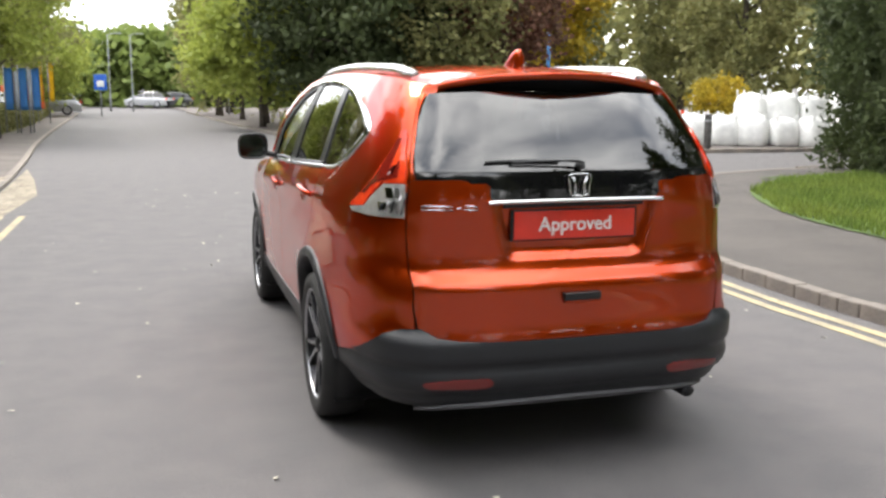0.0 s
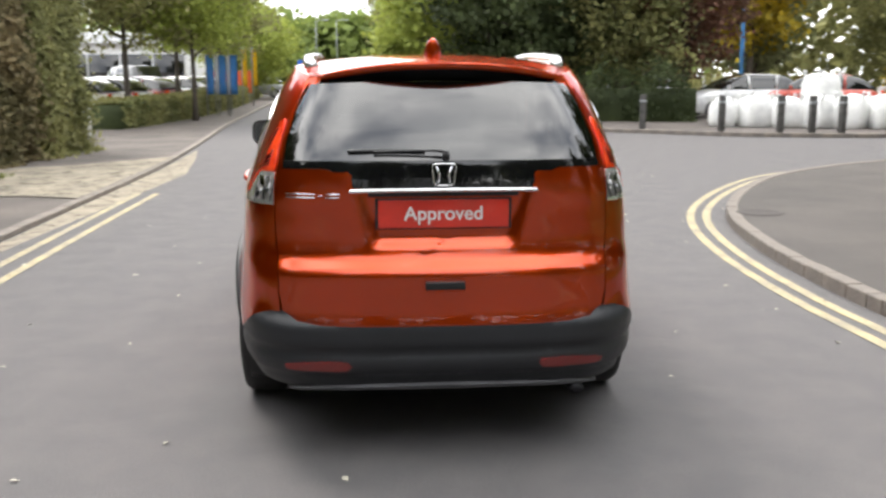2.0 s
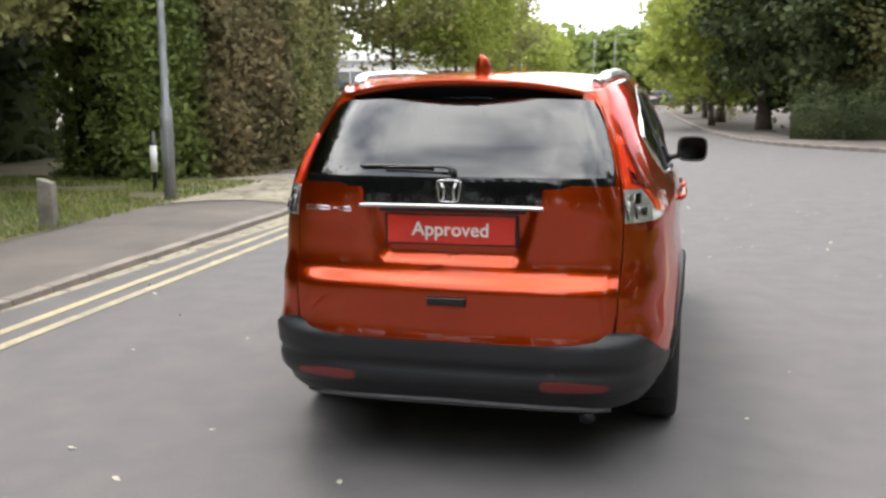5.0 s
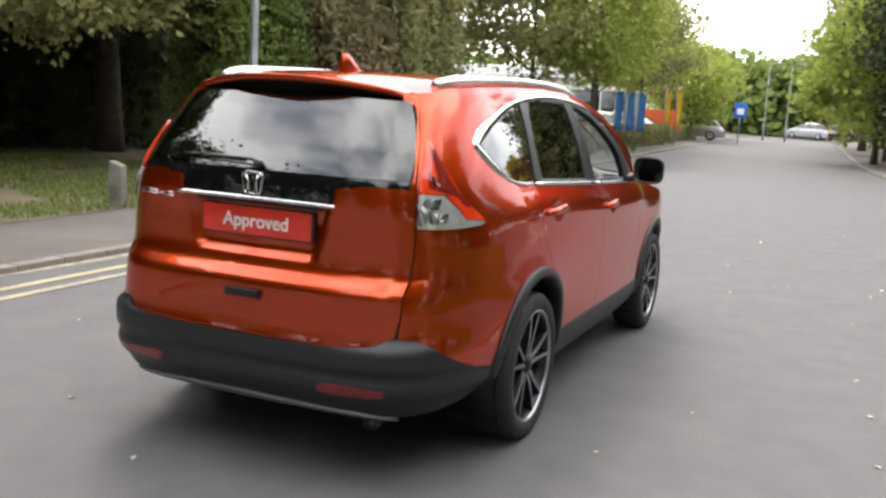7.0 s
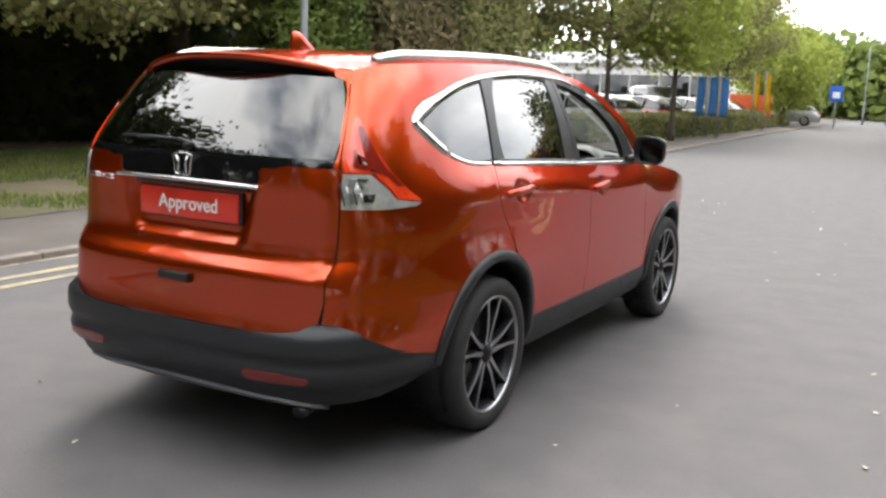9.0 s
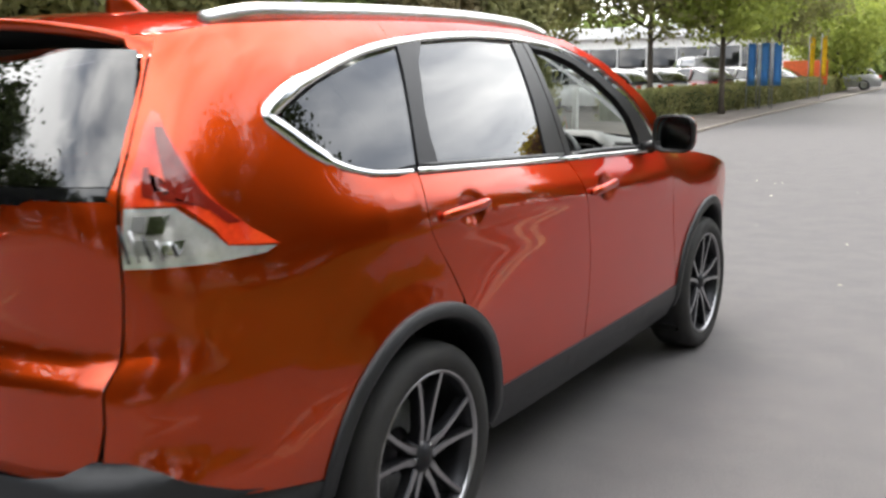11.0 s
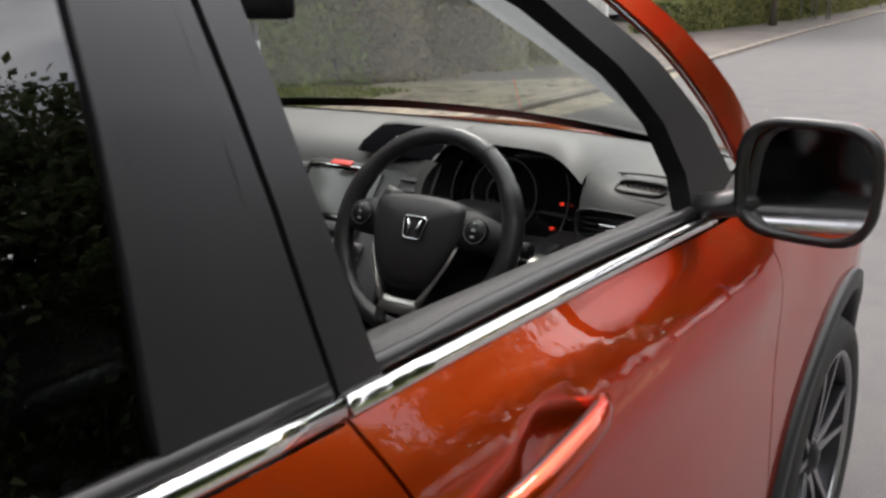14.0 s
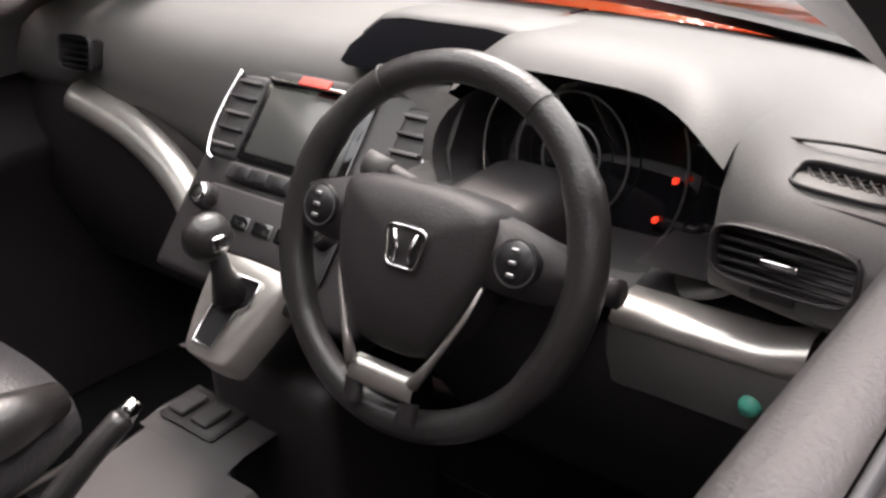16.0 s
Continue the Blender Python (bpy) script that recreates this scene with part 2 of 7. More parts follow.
def add_tube(bm, pts, radius, n=8, caps=True, flat=1.0, up=None):
    """A tube along points; radius may be a list; flat squashes it along its second axis."""
    pts = [Vector(p) for p in pts]
    rs = radius if isinstance(radius, (list, tuple)) else [radius] * len(pts)
    rings = []
    prev = None
    for i, p in enumerate(pts):
        d = (pts[min(i + 1, len(pts) - 1)] - pts[max(i - 1, 0)]).normalized()
        ref = Vector(up) if up else (prev if prev else (Vector((0, 0, 1)) if abs(d.z) < .9 else Vector((1, 0, 0))))
        a = d.cross(ref).normalized()
        b = a.cross(d).normalized()
        prev = b
        rings.append([bm.verts.new(p + a * (rs[i] * math.cos(q)) + b * (rs[i] * flat * math.sin(q)))
                      for q in (2 * math.pi * k / n for k in range(n))])
    for r0, r1 in zip(rings, rings[1:]):
        for k in range(n):
            bm.faces.new((r0[k], r0[(k + 1) % n], r1[(k + 1) % n], r1[k]))
    if caps:
        bm.faces.new(rings[0][::-1])
        bm.faces.new(rings[-1])
    return rings


def spline(pts, n=6, closed=False):
    """Points of a smooth curve through pts."""
    out = []
    m = len(pts)
    P = [Vector(p) for p in pts]
    for i in range(m if closed else m - 1):
        p1, p2 = P[i], P[(i + 1) % m]
        p0 = P[i - 1] if (i or closed) else p1 * 2 - p2
        p3 = P[(i + 2) % m] if (closed or i + 2 < m) else p2 * 2 - p1
        for k in range(n):
            u = k / n
            out.append(0.5 * ((2 * p1) + (p2 - p0) * u + (2 * p0 - 5 * p1 + 4 * p2 - p3) * u * u + (3 * p1 - p0 - 3 * p2 + p3) * u ** 3))
    if not closed:
        out.append(P[-1])
    return out


def sweep_strip(bm, left, right):
    """A ribbon between two rows of points."""
    a = [bm.verts.new(p) for p in left]
    b = [bm.verts.new(p) for p in right]
    for i in range(len(a) - 1):
        bm.faces.new((a[i], b[i], b[i + 1], a[i + 1]))


def recalc(bm):
    bmesh.ops.recalc_face_normals(bm, faces=bm.faces)

# ---- the car's skin: a plan outline that leans and swells with height ----
def pchip(xs, ys, x):
    """Smooth monotone interpolation through (xs, ys)."""
    xs, ys = np.asarray(xs, float), np.asarray(ys, float)
    h, d = np.diff(xs), np.diff(ys) / np.diff(xs)
    m = np.zeros(len(xs))
    for i in range(1, len(xs) - 1):
        if d[i - 1] * d[i] > 0:
            m[i] = 2 / (1 / d[i - 1] + 1 / d[i])
    m[0], m[-1] = d[0], d[-1]
    x = np.clip(x, xs[0], xs[-1])
    i = np.clip(np.searchsorted(xs, x) - 1, 0, len(h) - 1)
    u = (x - xs[i]) / h[i]
    return ((1 + 2 * u) * (1 - u) ** 2 * ys[i] + u * (1 - u) ** 2 * h[i] * m[i]
            + u * u * (3 - 2 * u) * ys[i + 1] + u * u * (u - 1) * h[i] * m[i + 1])


PLAN_X = [0, .25, .48, .63, .74, .808, .85, .878, .898, .905, .902, .893, .865, .80, .62, .3, 0]
PLAN_Y = [.108, .112, .132, .172, .262, .42, .65, 1.0, 1.5, 2.3, 3.0, 3.5, 3.95, 4.25, 4.47, 4.56, 4.57]
PLAN_S = np.concatenate([[0], np.cumsum(np.hypot(np.diff(PLAN_X), np.diff(PLAN_Y)))])
PLAN_S = PLAN_S - PLAN_S[7] + 1.0


def catmull(ss, vs, s):
    ss, vs = np.asarray(ss, float), np.asarray(vs, float)
    m = np.gradient(vs, ss)
    i = int(np.clip(np.searchsorted(ss, s) - 1, 0, len(ss) - 2))
    h = ss[i + 1] - ss[i]
    u = (s - ss[i]) / h
    return ((1 + 2 * u) * (1 - u) ** 2 * vs[i] + u * (1 - u) ** 2 * h * m[i]
            + u * u * (3 - 2 * u) * vs[i + 1] + u * u * (u - 1) * h * m[i + 1])


WID_Z = [.15, .28, .38, .5, .62, .75, .88, .98, 1.05, 1.10, 1.15, 1.28, 1.42, 1.53, 1.60, 1.66]
WID_K = [.90, .940, .985, .995, .999, 1.004, 1.009, 1.003, .990, .974, .957, .902, .835, .772, .715, .62]
REAR_Z = [.15, .25, .33, .42, .52, .57, .62, .70, .775, .845, .92, 1.0, 1.1, 1.19, 1.28, 1.40, 1.52, 1.58, 1.66]
REAR_D = [.20, .06, -.05, -.10, -.108, -.10, -.062, -.058, -.054, -.006, .0, .0, -.006, .0, .04, .115, .205, .27, .37]


TAB_S = [catmull(PLAN_S, PLAN_X, PLAN_S[0] + (PLAN_S[-1] - PLAN_S[0]) * k / 6000) for k in range(6001)]
TAB_Y = [catmull(PLAN_S, PLAN_Y, PLAN_S[0] + (PLAN_S[-1] - PLAN_S[0]) * k / 6000) for k in range(6001)]
TAB_W = pchip(WID_Z, WID_K, np.linspace(.15, 1.66, 1511)).tolist()
TAB_R = pchip(REAR_Z, REAR_D, np.linspace(.15, 1.66, 1511)).tolist()
S0, S1 = float(PLAN_S[0]), float(PLAN_S[-1])


def tab(t, u):
    u = min(max(u, 0.0), len(t) - 1.001)
    i = int(u)
    return t[i] + (t[i + 1] - t[i]) * (u - i)


def skin(s, z, off=0.0):
    """The point of the right-hand skin at the outline's length s and height z, off metres outside it."""
    us, uz = (s - S0) / (S1 - S0) * 6000, (z - .15) * 1000
    X, Y = tab(TAB_S, us), tab(TAB_Y, us)
    u = min(max((1.0 - Y) / .85, 0), 1)
    fr = u * u * (3 - 2 * u)
    x = X * tab(TAB_W, uz) + .046 * math.exp(-((Y - 1.0) / .43) ** 2 - ((z - .67) / .165) ** 2) + .030 * math.exp(-((Y - .60) / .45) ** 2 - ((z - .48) / .18) ** 2) + .012 * math.exp(-((Y - 3.66) / .4) ** 2 - ((z - .74) / .18) ** 2)
    y = Y + fr * tab(TAB_R, uz)
    # the front doors lean in a little more under the windows
    if Y > 1.4 and .95 < z < 1.35:
        a, b, c = min((Y - 1.4) / 1.3, 1), min((z - .95) / .15, 1), max((z - 1.15) / .2, 0)
        x *= 1 - .030 * a * a * (3 - 2 * a) * b * b * (3 - 2 * b) * (1 - c * c * (3 - 2 * c))
    # the front wings round over towards the bonnet
    if Y > 3.0 and z > .84:
        a, b = min((Y - 3.0) / .5, 1), min((z - .84) / .25, 1)
        x *= 1 - .065 * a * a * (3 - 2 * a) * b * b
    # a full shoulder under the window line
    if .55 < Y < 3.3:
        d = 1.168 - .043 * min(max(Y - 1.1, 0), 1.8) - z
        if 0 < d < .27:
            f = min((Y - .55) / .35, 1) * min((3.3 - Y) / .35, 1)
            x += .017 * f * (math.sin(d / .09 * math.pi / 2) if d < .09 else math.cos((d - .09) / .18 * math.pi / 2) ** 2)
    if off:
        e = .004
        a, b = skin(s + e, z), skin(s - e, z)
        c, d = skin(s, z + e), skin(s, z - e)
        ux, uy, uw = a[0] - b[0], a[1] - b[1], a[2] - b[2]
        vx, vy, vz = c[0] - d[0], c[1] - d[1], c[2] - d[2]
        n = (uy * vz - uw * vy, uw * vx - ux * vz, ux * vy - uy * vx)
        l = math.sqrt(n[0] ** 2 + n[1] ** 2 + n[2] ** 2)
        return x + n[0] / l * off, y + n[1] / l * off, z + n[2] / l * off
    return x, y, z


S_REAR = float(PLAN_S[0])


def s_of(z, x=None, y=None):
    """The outline's length at which the skin at height z has that x (on the tail) or that y (on the side)."""
    lo, hi = (S_REAR, 1.0) if x is not None else (S_REAR + .5, 4.6)
    for _ in range(26):
        mid = (lo + hi) / 2
        p = skin(mid, z)
        if (p[0] < x if x is not None else p[1] < y):
            lo = mid
        else:
            hi = mid
    return (lo + hi) / 2

# ---- ground: one sheet of asphalt to the horizon, with verges and pavements raised on it ----
def sheet(name, outline, z, material, label, category, thick=0.0, parent=None, grid=0.0):
    bm = bmesh.new()
    f = bm.faces.new([bm.verts.new((x, y, z)) for x, y in outline])
    f.normal_update()
    if f.normal.z < 0:
        f.normal_flip()
    if thick:
        r = bmesh.ops.extrude_face_region(bm, geom=[f])
        vs = [v for v in r["geom"] if isinstance(v, bmesh.types.BMVert)]
        for v in vs:
            v.co.z += 0
        for v in f.verts:
            v.co.z -= thick
        recalc(bm)
    bmesh.ops.triangulate(bm, faces=[g for g in bm.faces if len(g.verts) > 4])
    ob = finish(name, bm, material, parent, smooth=False)
    return tagged(ob, label, category, kind="structure")


sheet("road", [(-1500, -1500), (1500, -1500), (1500, 1500), (-1500, 1500)], 0.0, ASPHALT,
      "grey worn asphalt road with a side road joining it", "road")


def xy(pts, n=6):
    return [(p.x, p.y) for p in spline([(a, b, 0) for a, b in pts], n)]


def shifted(line, d):
    """The line moved d to its left."""
    out = []
    for i, p in enumerate(line):
        a, b = line[max(i - 1, 0)], line[min(i + 1, len(line) - 1)]
        t = Vector((b[0] - a[0], b[1] - a[1])).normalized()
        out.append((p[0] - t.y * d, p[1] + t.x * d))
    return out


KERB_L = xy([(-3.75, -40), (-3.75, -10), (-3.78, 0), (-3.84, 6), (-3.9, 12), (-4.25, 18), (-5.1, 30), (-6.3, 57), (-8.5, 110)])
KERB_R = xy([(3.05, -40), (3.05, -12), (3.05, 0), (3.0, 2.6), (3.14, 4.5), (3.52, 6.2), (4.2, 7.7), (5.3, 9.4), (6.5, 10.6), (8.2, 11.7), (10.8, 12.5), (16, 13.0), (60, 13.6)])
KERB_F = xy([(60, 19.4), (20, 18.6), (14, 18.3), (9.4, 19.1), (7.2, 20.6), (4.9, 22.6), (3.5, 25), (2.7, 29), (1.9, 39), (0.8, 62), (-1.6, 110)])


def kerb_thing(name, line, left, label):
    """Kerb stones along a line; their far side lies to the left or right."""
    ob = empty(name, label=label, category="kerb", kind="structure")
    ob.empty_display_size = .2
    for i in range(len(line) - 1):
        a, b = Vector(line[i]), Vector(line[i + 1])
        if (a.y < -14 and b.y < -14) or a.y > 64 or a.x > 24:
            continue
        L = (b - a).length
        k = max(1, round(L / (0.915 if L > 1.2 else 0.6)))
        for j in range(k):
            p, q = a.lerp(b, j / k), a.lerp(b, (j + 1) / k)
            key = round((q - p).length, 2)
            if key not in KERB_MESH:
                bm = bmesh.new()
                add_box(bm, .003, key - .003, -.0625, .0625, -.05, .105, 0.014)
                me = bpy.data.meshes.new("kerb_stone")
                bm.to_mesh(me)
                bm.free()
                me.materials.append(KERB)
                KERB_MESH[key] = me
            st = new("kerb_stone", KERB_MESH[key])
            st.parent = ob
            t = (q - p).normalized()
            side = .0625 if left else -.0625
            st.matrix_basis = pose(p.x - t.y * side, p.y + t.x * side, random.uniform(-.004, .004) - (.047 if left else 0), 0, 0, math.degrees(math.atan2(t.y, t.x)))


KERB_MESH = {}


def stripe(name, line, d, width, y0, y1, label):
    """A painted line beside a kerb, d metres out from it."""
    bm = bmesh.new()
    a, b = shifted(line, d - width / 2), shifted(line, d + width / 2)
    keep = [i for i, p in enumerate(line) if y0 <= p[1] <= y1 and p[0] < 12]
    sweep_strip(bm, [(*a[i], .005) for i in keep], [(*b[i], .005) for i in keep])
    recalc(bm)
    for f in bm.faces:
        if f.normal.z < 0:
            f.normal_flip()
    tagged(finish(name, bm, YELLOW, smooth=False), label, "road marking", "double yellow lines", "structure")


for d in (-.42, -.66):
    stripe("yellow_line", KERB_L, d, .085, -40, 9.2, "worn yellow line painted along the kerb")
for d in (.21, .38):
    stripe("yellow_line", KERB_R, d, .085, -40, 12.0, "yellow line curving round the junction kerb")

far_l = [(-60, 110), (-60, -40)]
sheet("pavement_near_side", shifted(KERB_L, .12) + far_l, .048, PAVING, "tarmac pavement with worn brownish patches beside the road", "pavement")
sheet("pavement_island", shifted(KERB_R, -.12) + [(60, -40)], .095, PAVING_DARK, "tarmac pavement curving round the junction corner", "pavement")
sheet("pavement_far_corner", shifted(KERB_F, -.12) + [(60, 110)], .095, PAVING, "tarmac forecourt and pavement across the side road", "pavement")
VERGE_L = xy([(-5.6, -40), (-5.6, 0), (-5.65, 3.5), (-5.9, 7), (-6.4, 9.0), (-7.0, 10.6), (-6.4, 14), (-6.3, 16.4)], 4)
sheet("verge_ground", VERGE_L + [(-9.5, 17), (-40, 17), (-40, -40)], .056, EARTH, "dry earth and thin grass under the trees", "verge")
GRASS_R = xy([(5.3, -40), (5.3, 0), (5.4, 4.3), (5.75, 6.4), (6.9, 8.7), (8.6, 10.2), (11.6, 11.0), (40, 11.6)], 4)
sheet("grass_ground", GRASS_R + [(40, -40)], .108, GRASS_BASE, "bright green grass bank beside the pavement", "grass")
sheet("grit_patch", [(-4.06, 14.2), (-4.0, 12.0), (-3.97, 9.6), (-3.97, 8.2), (-4.4, 8.35), (-4.9, 8.5), (-5.4, 8.3), (-5.85, 7.7), (-6.15, 8.4), (-6.5, 9.2), (-6.95, 10.4), (-6.6, 11.6), (-6.2, 12.2), (-5.4, 12.6), (-4.8, 13.4)], .062, DUST,
      "pale grit and dust washed across the pavement", "grit")
sheet("grit_edge", [(-3.80, 1.0), (-3.70, 3.0), (-3.58, 6.0), (-3.42, 9.0), (-3.30, 11.5), (-3.62, 14), (-4.02, 16.4), (-4.04, 16.5), (-3.87, 12), (-3.81, 6)], .0035, DUST, "pale grit gathered in the gutter", "grit")

# ---- the car ----
TAIL_MID = S_REAR


def skin2(t, z, off=0.0):
    """As skin(), but over the whole tail: t is the way from its middle, less than nothing on the left."""
    x, y, zz = skin(S_REAR + abs(t), z, off)
    return (x if t >= 0 else -x), y, zz


def tx(x, z):
    """The way along the tail at which it has that x."""
    return math.copysign(s_of(z, x=abs(x)) - S_REAR, x)


def tail_line(pts):
    return [(tx(x, z), z) for x, z in pts]


def side_line(pts):
    return [(s_of(z, y=y), z) for y, z in pts]


def smooth2(pts, n=5, closed=False):
    return [(p.x, p.y) for p in spline([(a, b, 0) for a, b in pts], n, closed)]


def panel_bm(outline, fn=skin, off=0.0, cell=.06, rim=.014, mirror=False, disp=None, join=True):
    """A panel cut from the skin: outline in (length, height), with a folded edge."""
    bm = bmesh.new()
    pts = []
    for p in outline:
        if not pts or abs(p[0] - pts[-1][0]) + abs(p[1] - pts[-1][1]) > 1e-5:
            pts.append(p)
    if abs(pts[0][0] - pts[-1][0]) + abs(pts[0][1] - pts[-1][1]) < 1e-5:
        pts.pop()
    bm.faces.new([bm.verts.new((a, b, 0)) for a, b in pts])
    bmesh.ops.triangulate(bm, faces=bm.faces[:])
    us, vs = [p[0] for p in pts], [p[1] for p in pts]
    for axis, lo, hi in ((0, min(us), max(us)), (1, min(vs), max(vs))):
        k = math.ceil(lo / cell)
        while k * cell < hi:
            if k * cell > lo + 1e-4:
                co, no = [0, 0, 0], [0, 0, 0]
                co[axis], no[axis] = k * cell, 1
                bmesh.ops.bisect_plane(bm, geom=bm.verts[:] + bm.edges[:] + bm.faces[:], dist=1e-5, plane_co=co, plane_no=no)
            k += 1
    bmesh.ops.dissolve_degenerate(bm, edges=bm.edges[:], dist=1e-5)
    # join the triangle pieces inside each cell again
    es = []
    for e in bm.edges:
        if len(e.link_faces) == 2:
            a, b = e.verts[0].co, e.verts[1].co
            onx = abs(a.x - b.x) < 1e-5 and abs(a.x / cell - round(a.x / cell)) < 1e-3
            ony = abs(a.y - b.y) < 1e-5 and abs(a.y / cell - round(a.y / cell)) < 1e-3
            if not (onx or ony):
                es.append(e)
    if es and join:
        bmesh.ops.dissolve_edges(bm, edges=es, use_verts=False)
    for f in bm.faces:
        f.normal_update()
        if f.normal.z < 0:
            f.normal_flip()
    uv = {v: (v.co.x, v.co.y) for v in bm.verts}
    border = [e for e in bm.edges if len(e.link_faces) == 1]
    loops = [(e.link_loops[0].vert, e.link_loops[0].link_loop_next.vert) for e in border]
    for v, (a, b) in uv.items():
        v.co = fn(a, b, off + (disp(a, b) if disp else 0))
    if rim:
        low = {}
        for a, b in loops:
            for v in (a, b):
                if v not in low:
                    low[v] = bm.verts.new(fn(*uv[v], off - rim + (disp(*uv[v]) if disp else 0)))
        for a, b in loops:
            bm.faces.new((b, a, low[a], low[b]))
        for e in border:
            e.smooth = False
    if mirror:
        for v in bm.verts:
            v.co.x = -v.co.x
        bmesh.ops.reverse_faces(bm, faces=bm.faces[:])
    return bm


def both(name, outline, material, parent_r, parent_l=None, label="", **kw):
    """The same panel on the right and on the left."""
    return (part(name, panel_bm(outline, **kw), material, parent_r, label),
            part(name, panel_bm(outline, mirror=True, **kw), material, parent_l or parent_r, label))


car = empty("car", label="orange-red five-door SUV parked in the road, driver's window open", category="car")
HUB_R, HUB_F = 1.037, 3.655
HUB_Z = .361


def arc(cy, r, a0, a1, n=18, cz=HUB_Z, flat=1.0):
    return [(cy + r * math.cos(radians(a0 + (a1 - a0) * k / n)), cz + flat * r * math.sin(radians(a0 + (a1 - a0) * k / n))) for k in range(n + 1)]


# panel joints, as (y, z) on the side
GAP_B = [(2.125, .42), (2.148, .60), (2.150, .74), (2.124, .873), (2.085, 1.00), (2.060, 1.07), (2.036, 1.125)]
GAP_C = [(1.30, .80), (1.213, .79), (1.158, .893), (1.085, 1.0), (1.072, 1.06), (1.083, 1.12), (1.098, 1.172)]
BELT = [(.72, 1.255), (.80, 1.213), (.90, 1.188), (1.0, 1.179), (1.10, 1.175), (1.5, 1.157), (2.036, 1.133), (2.70, 1.103), (2.86, 1.096)]
TOP = [(.60, 1.352), (.68, 1.400), (.816, 1.449), (1.04, 1.512), (1.32, 1.553), (1.68, 1.574), (2.06, 1.564), (2.36, 1.530), (2.60, 1.455), (2.80, 1.345), (2.96, 1.225), (3.06, 1.13)]
ROOF_EDGE = [(.33, 1.548), (.45, 1.560), (.60, 1.575), (.9, 1.592), (1.3, 1.606), (1.7, 1.612), (2.06, 1.602), (2.40, 1.566), (2.66, 1.486), (2.90, 1.363), (3.10, 1.235), (3.28, 1.105)]


def shrink(line, dz):
    return [(y, z + dz) for y, z in line]


def below(line, dz, y0, y1):
    return [(y, z + dz) for y, z in line if y0 <= y <= y1]


g = .0025
arch_r, arch_f = .435, .432
# rear wing: from the tailgate round the corner, up the rear pillar and along over the doors
tail_gap = [(.655, .622), (.662, .70), (.662, .78), (.667, .86), (.672, 1.03), (.660, 1.17), (.637, 1.28), (.600, 1.40), (.560, 1.50), (.532, 1.548)]
wing = [(s_of(z, x=x + g), z) for x, z in tail_gap]
wing += side_line([p for p in ROOF_EDGE if p[0] > .5])
wing += side_line(shrink(TOP, .012)[::-1])
wing += side_line([(.60, 1.34), (.64, 1.292)] + below(BELT, -.012, .7, 1.09))
wing += side_line([(y - g, z) for y, z in GAP_C[1:]][::-1])
wing += side_line([(y, z) for y, z in arc(HUB_R, arch_r, 68, 168) if y < 1.21])
wing += side_line([(.60, .445)])
wing += [(s_of(.520, x=.80), .520), (s_of(.595, x=.755), .595)]
both("rear_wing", wing, PAINT, car, cell=.05)
# rear door skin
rear_door = side_line([(y + g, z) for y, z in smooth2(GAP_C[1:], 4)]) + side_line(below(BELT, -.012, 1.10, 2.0)) + side_line([(2.033, 1.119)])
rear_door += side_line([(y - g, z) for y, z in smooth2(GAP_B, 4)][::-1])
rear_door += side_line([(1.60, .42), (1.472, .42)]) + side_line([p for p in arc(HUB_R, arch_r, 8, 64) if p[1] > .425])
door_rr, door_rl = (empty("rear_door"), empty("rear_door"))
for d in (door_rr, door_rl):
    d.parent = car


def dent(cy, cz):
    """A scooped hollow behind a door handle."""
    def f(s, z):
        d = ((s - cy) / .076) ** 2 + ((z - cz) / .052) ** 2
        return -.012 * (1 - d) if d < 1 else 0.0
    return f


both("door_skin", rear_door, PAINT, door_rr, door_rl, cell=.014, disp=dent(1.292, 1.046))
# front door skin and front wing
GAP_A = [(3.20, .42), (3.16, .55), (3.10, .75), (3.06, .95), (3.02, 1.05), (3.00, 1.09)]
front_door = side_line([(y + g, z) for y, z in smooth2(GAP_B, 4)]) + side_line(below(BELT, -.012, 2.04, 2.9) + [(2.99, 1.082)]) + side_line([(y - g, z) for y, z in GAP_A][::-1])
door_fr, door_fl = (empty("front_door"), empty("front_door"))
for d in (door_fr, door_fl):
    d.parent = car
both("door_skin", front_door, PAINT, door_fr, door_fl, cell=.014, disp=dent(2.285, 1.000))
BONNET_EDGE = [(3.02, 1.085), (3.3, 1.065), (3.6, 1.035), (3.9, .985), (4.15, .925), (4.33, .86)]
front_wing = side_line([(y + g, z) for y, z in GAP_A]) + side_line(BONNET_EDGE) + [(4.75, .80), (4.75, .62)] + side_line([(4.2, .55)])
front_wing += side_line([p for p in arc(HUB_F, arch_f, 22, 172)])
both("front_wing", front_wing, PAINT, car, cell=.05)
nose = [(s_of(.86, y=4.3), .86), (4.75, .80), (4.95, .82), (float(PLAN_S[-1]) - .002, .84), (float(PLAN_S[-1]) - .002, .30), (4.75, .28), (4.4, .30), (4.35, .55), (4.75, .62)]
both("front_bumper", nose, CLADDING, car, cell=.08)

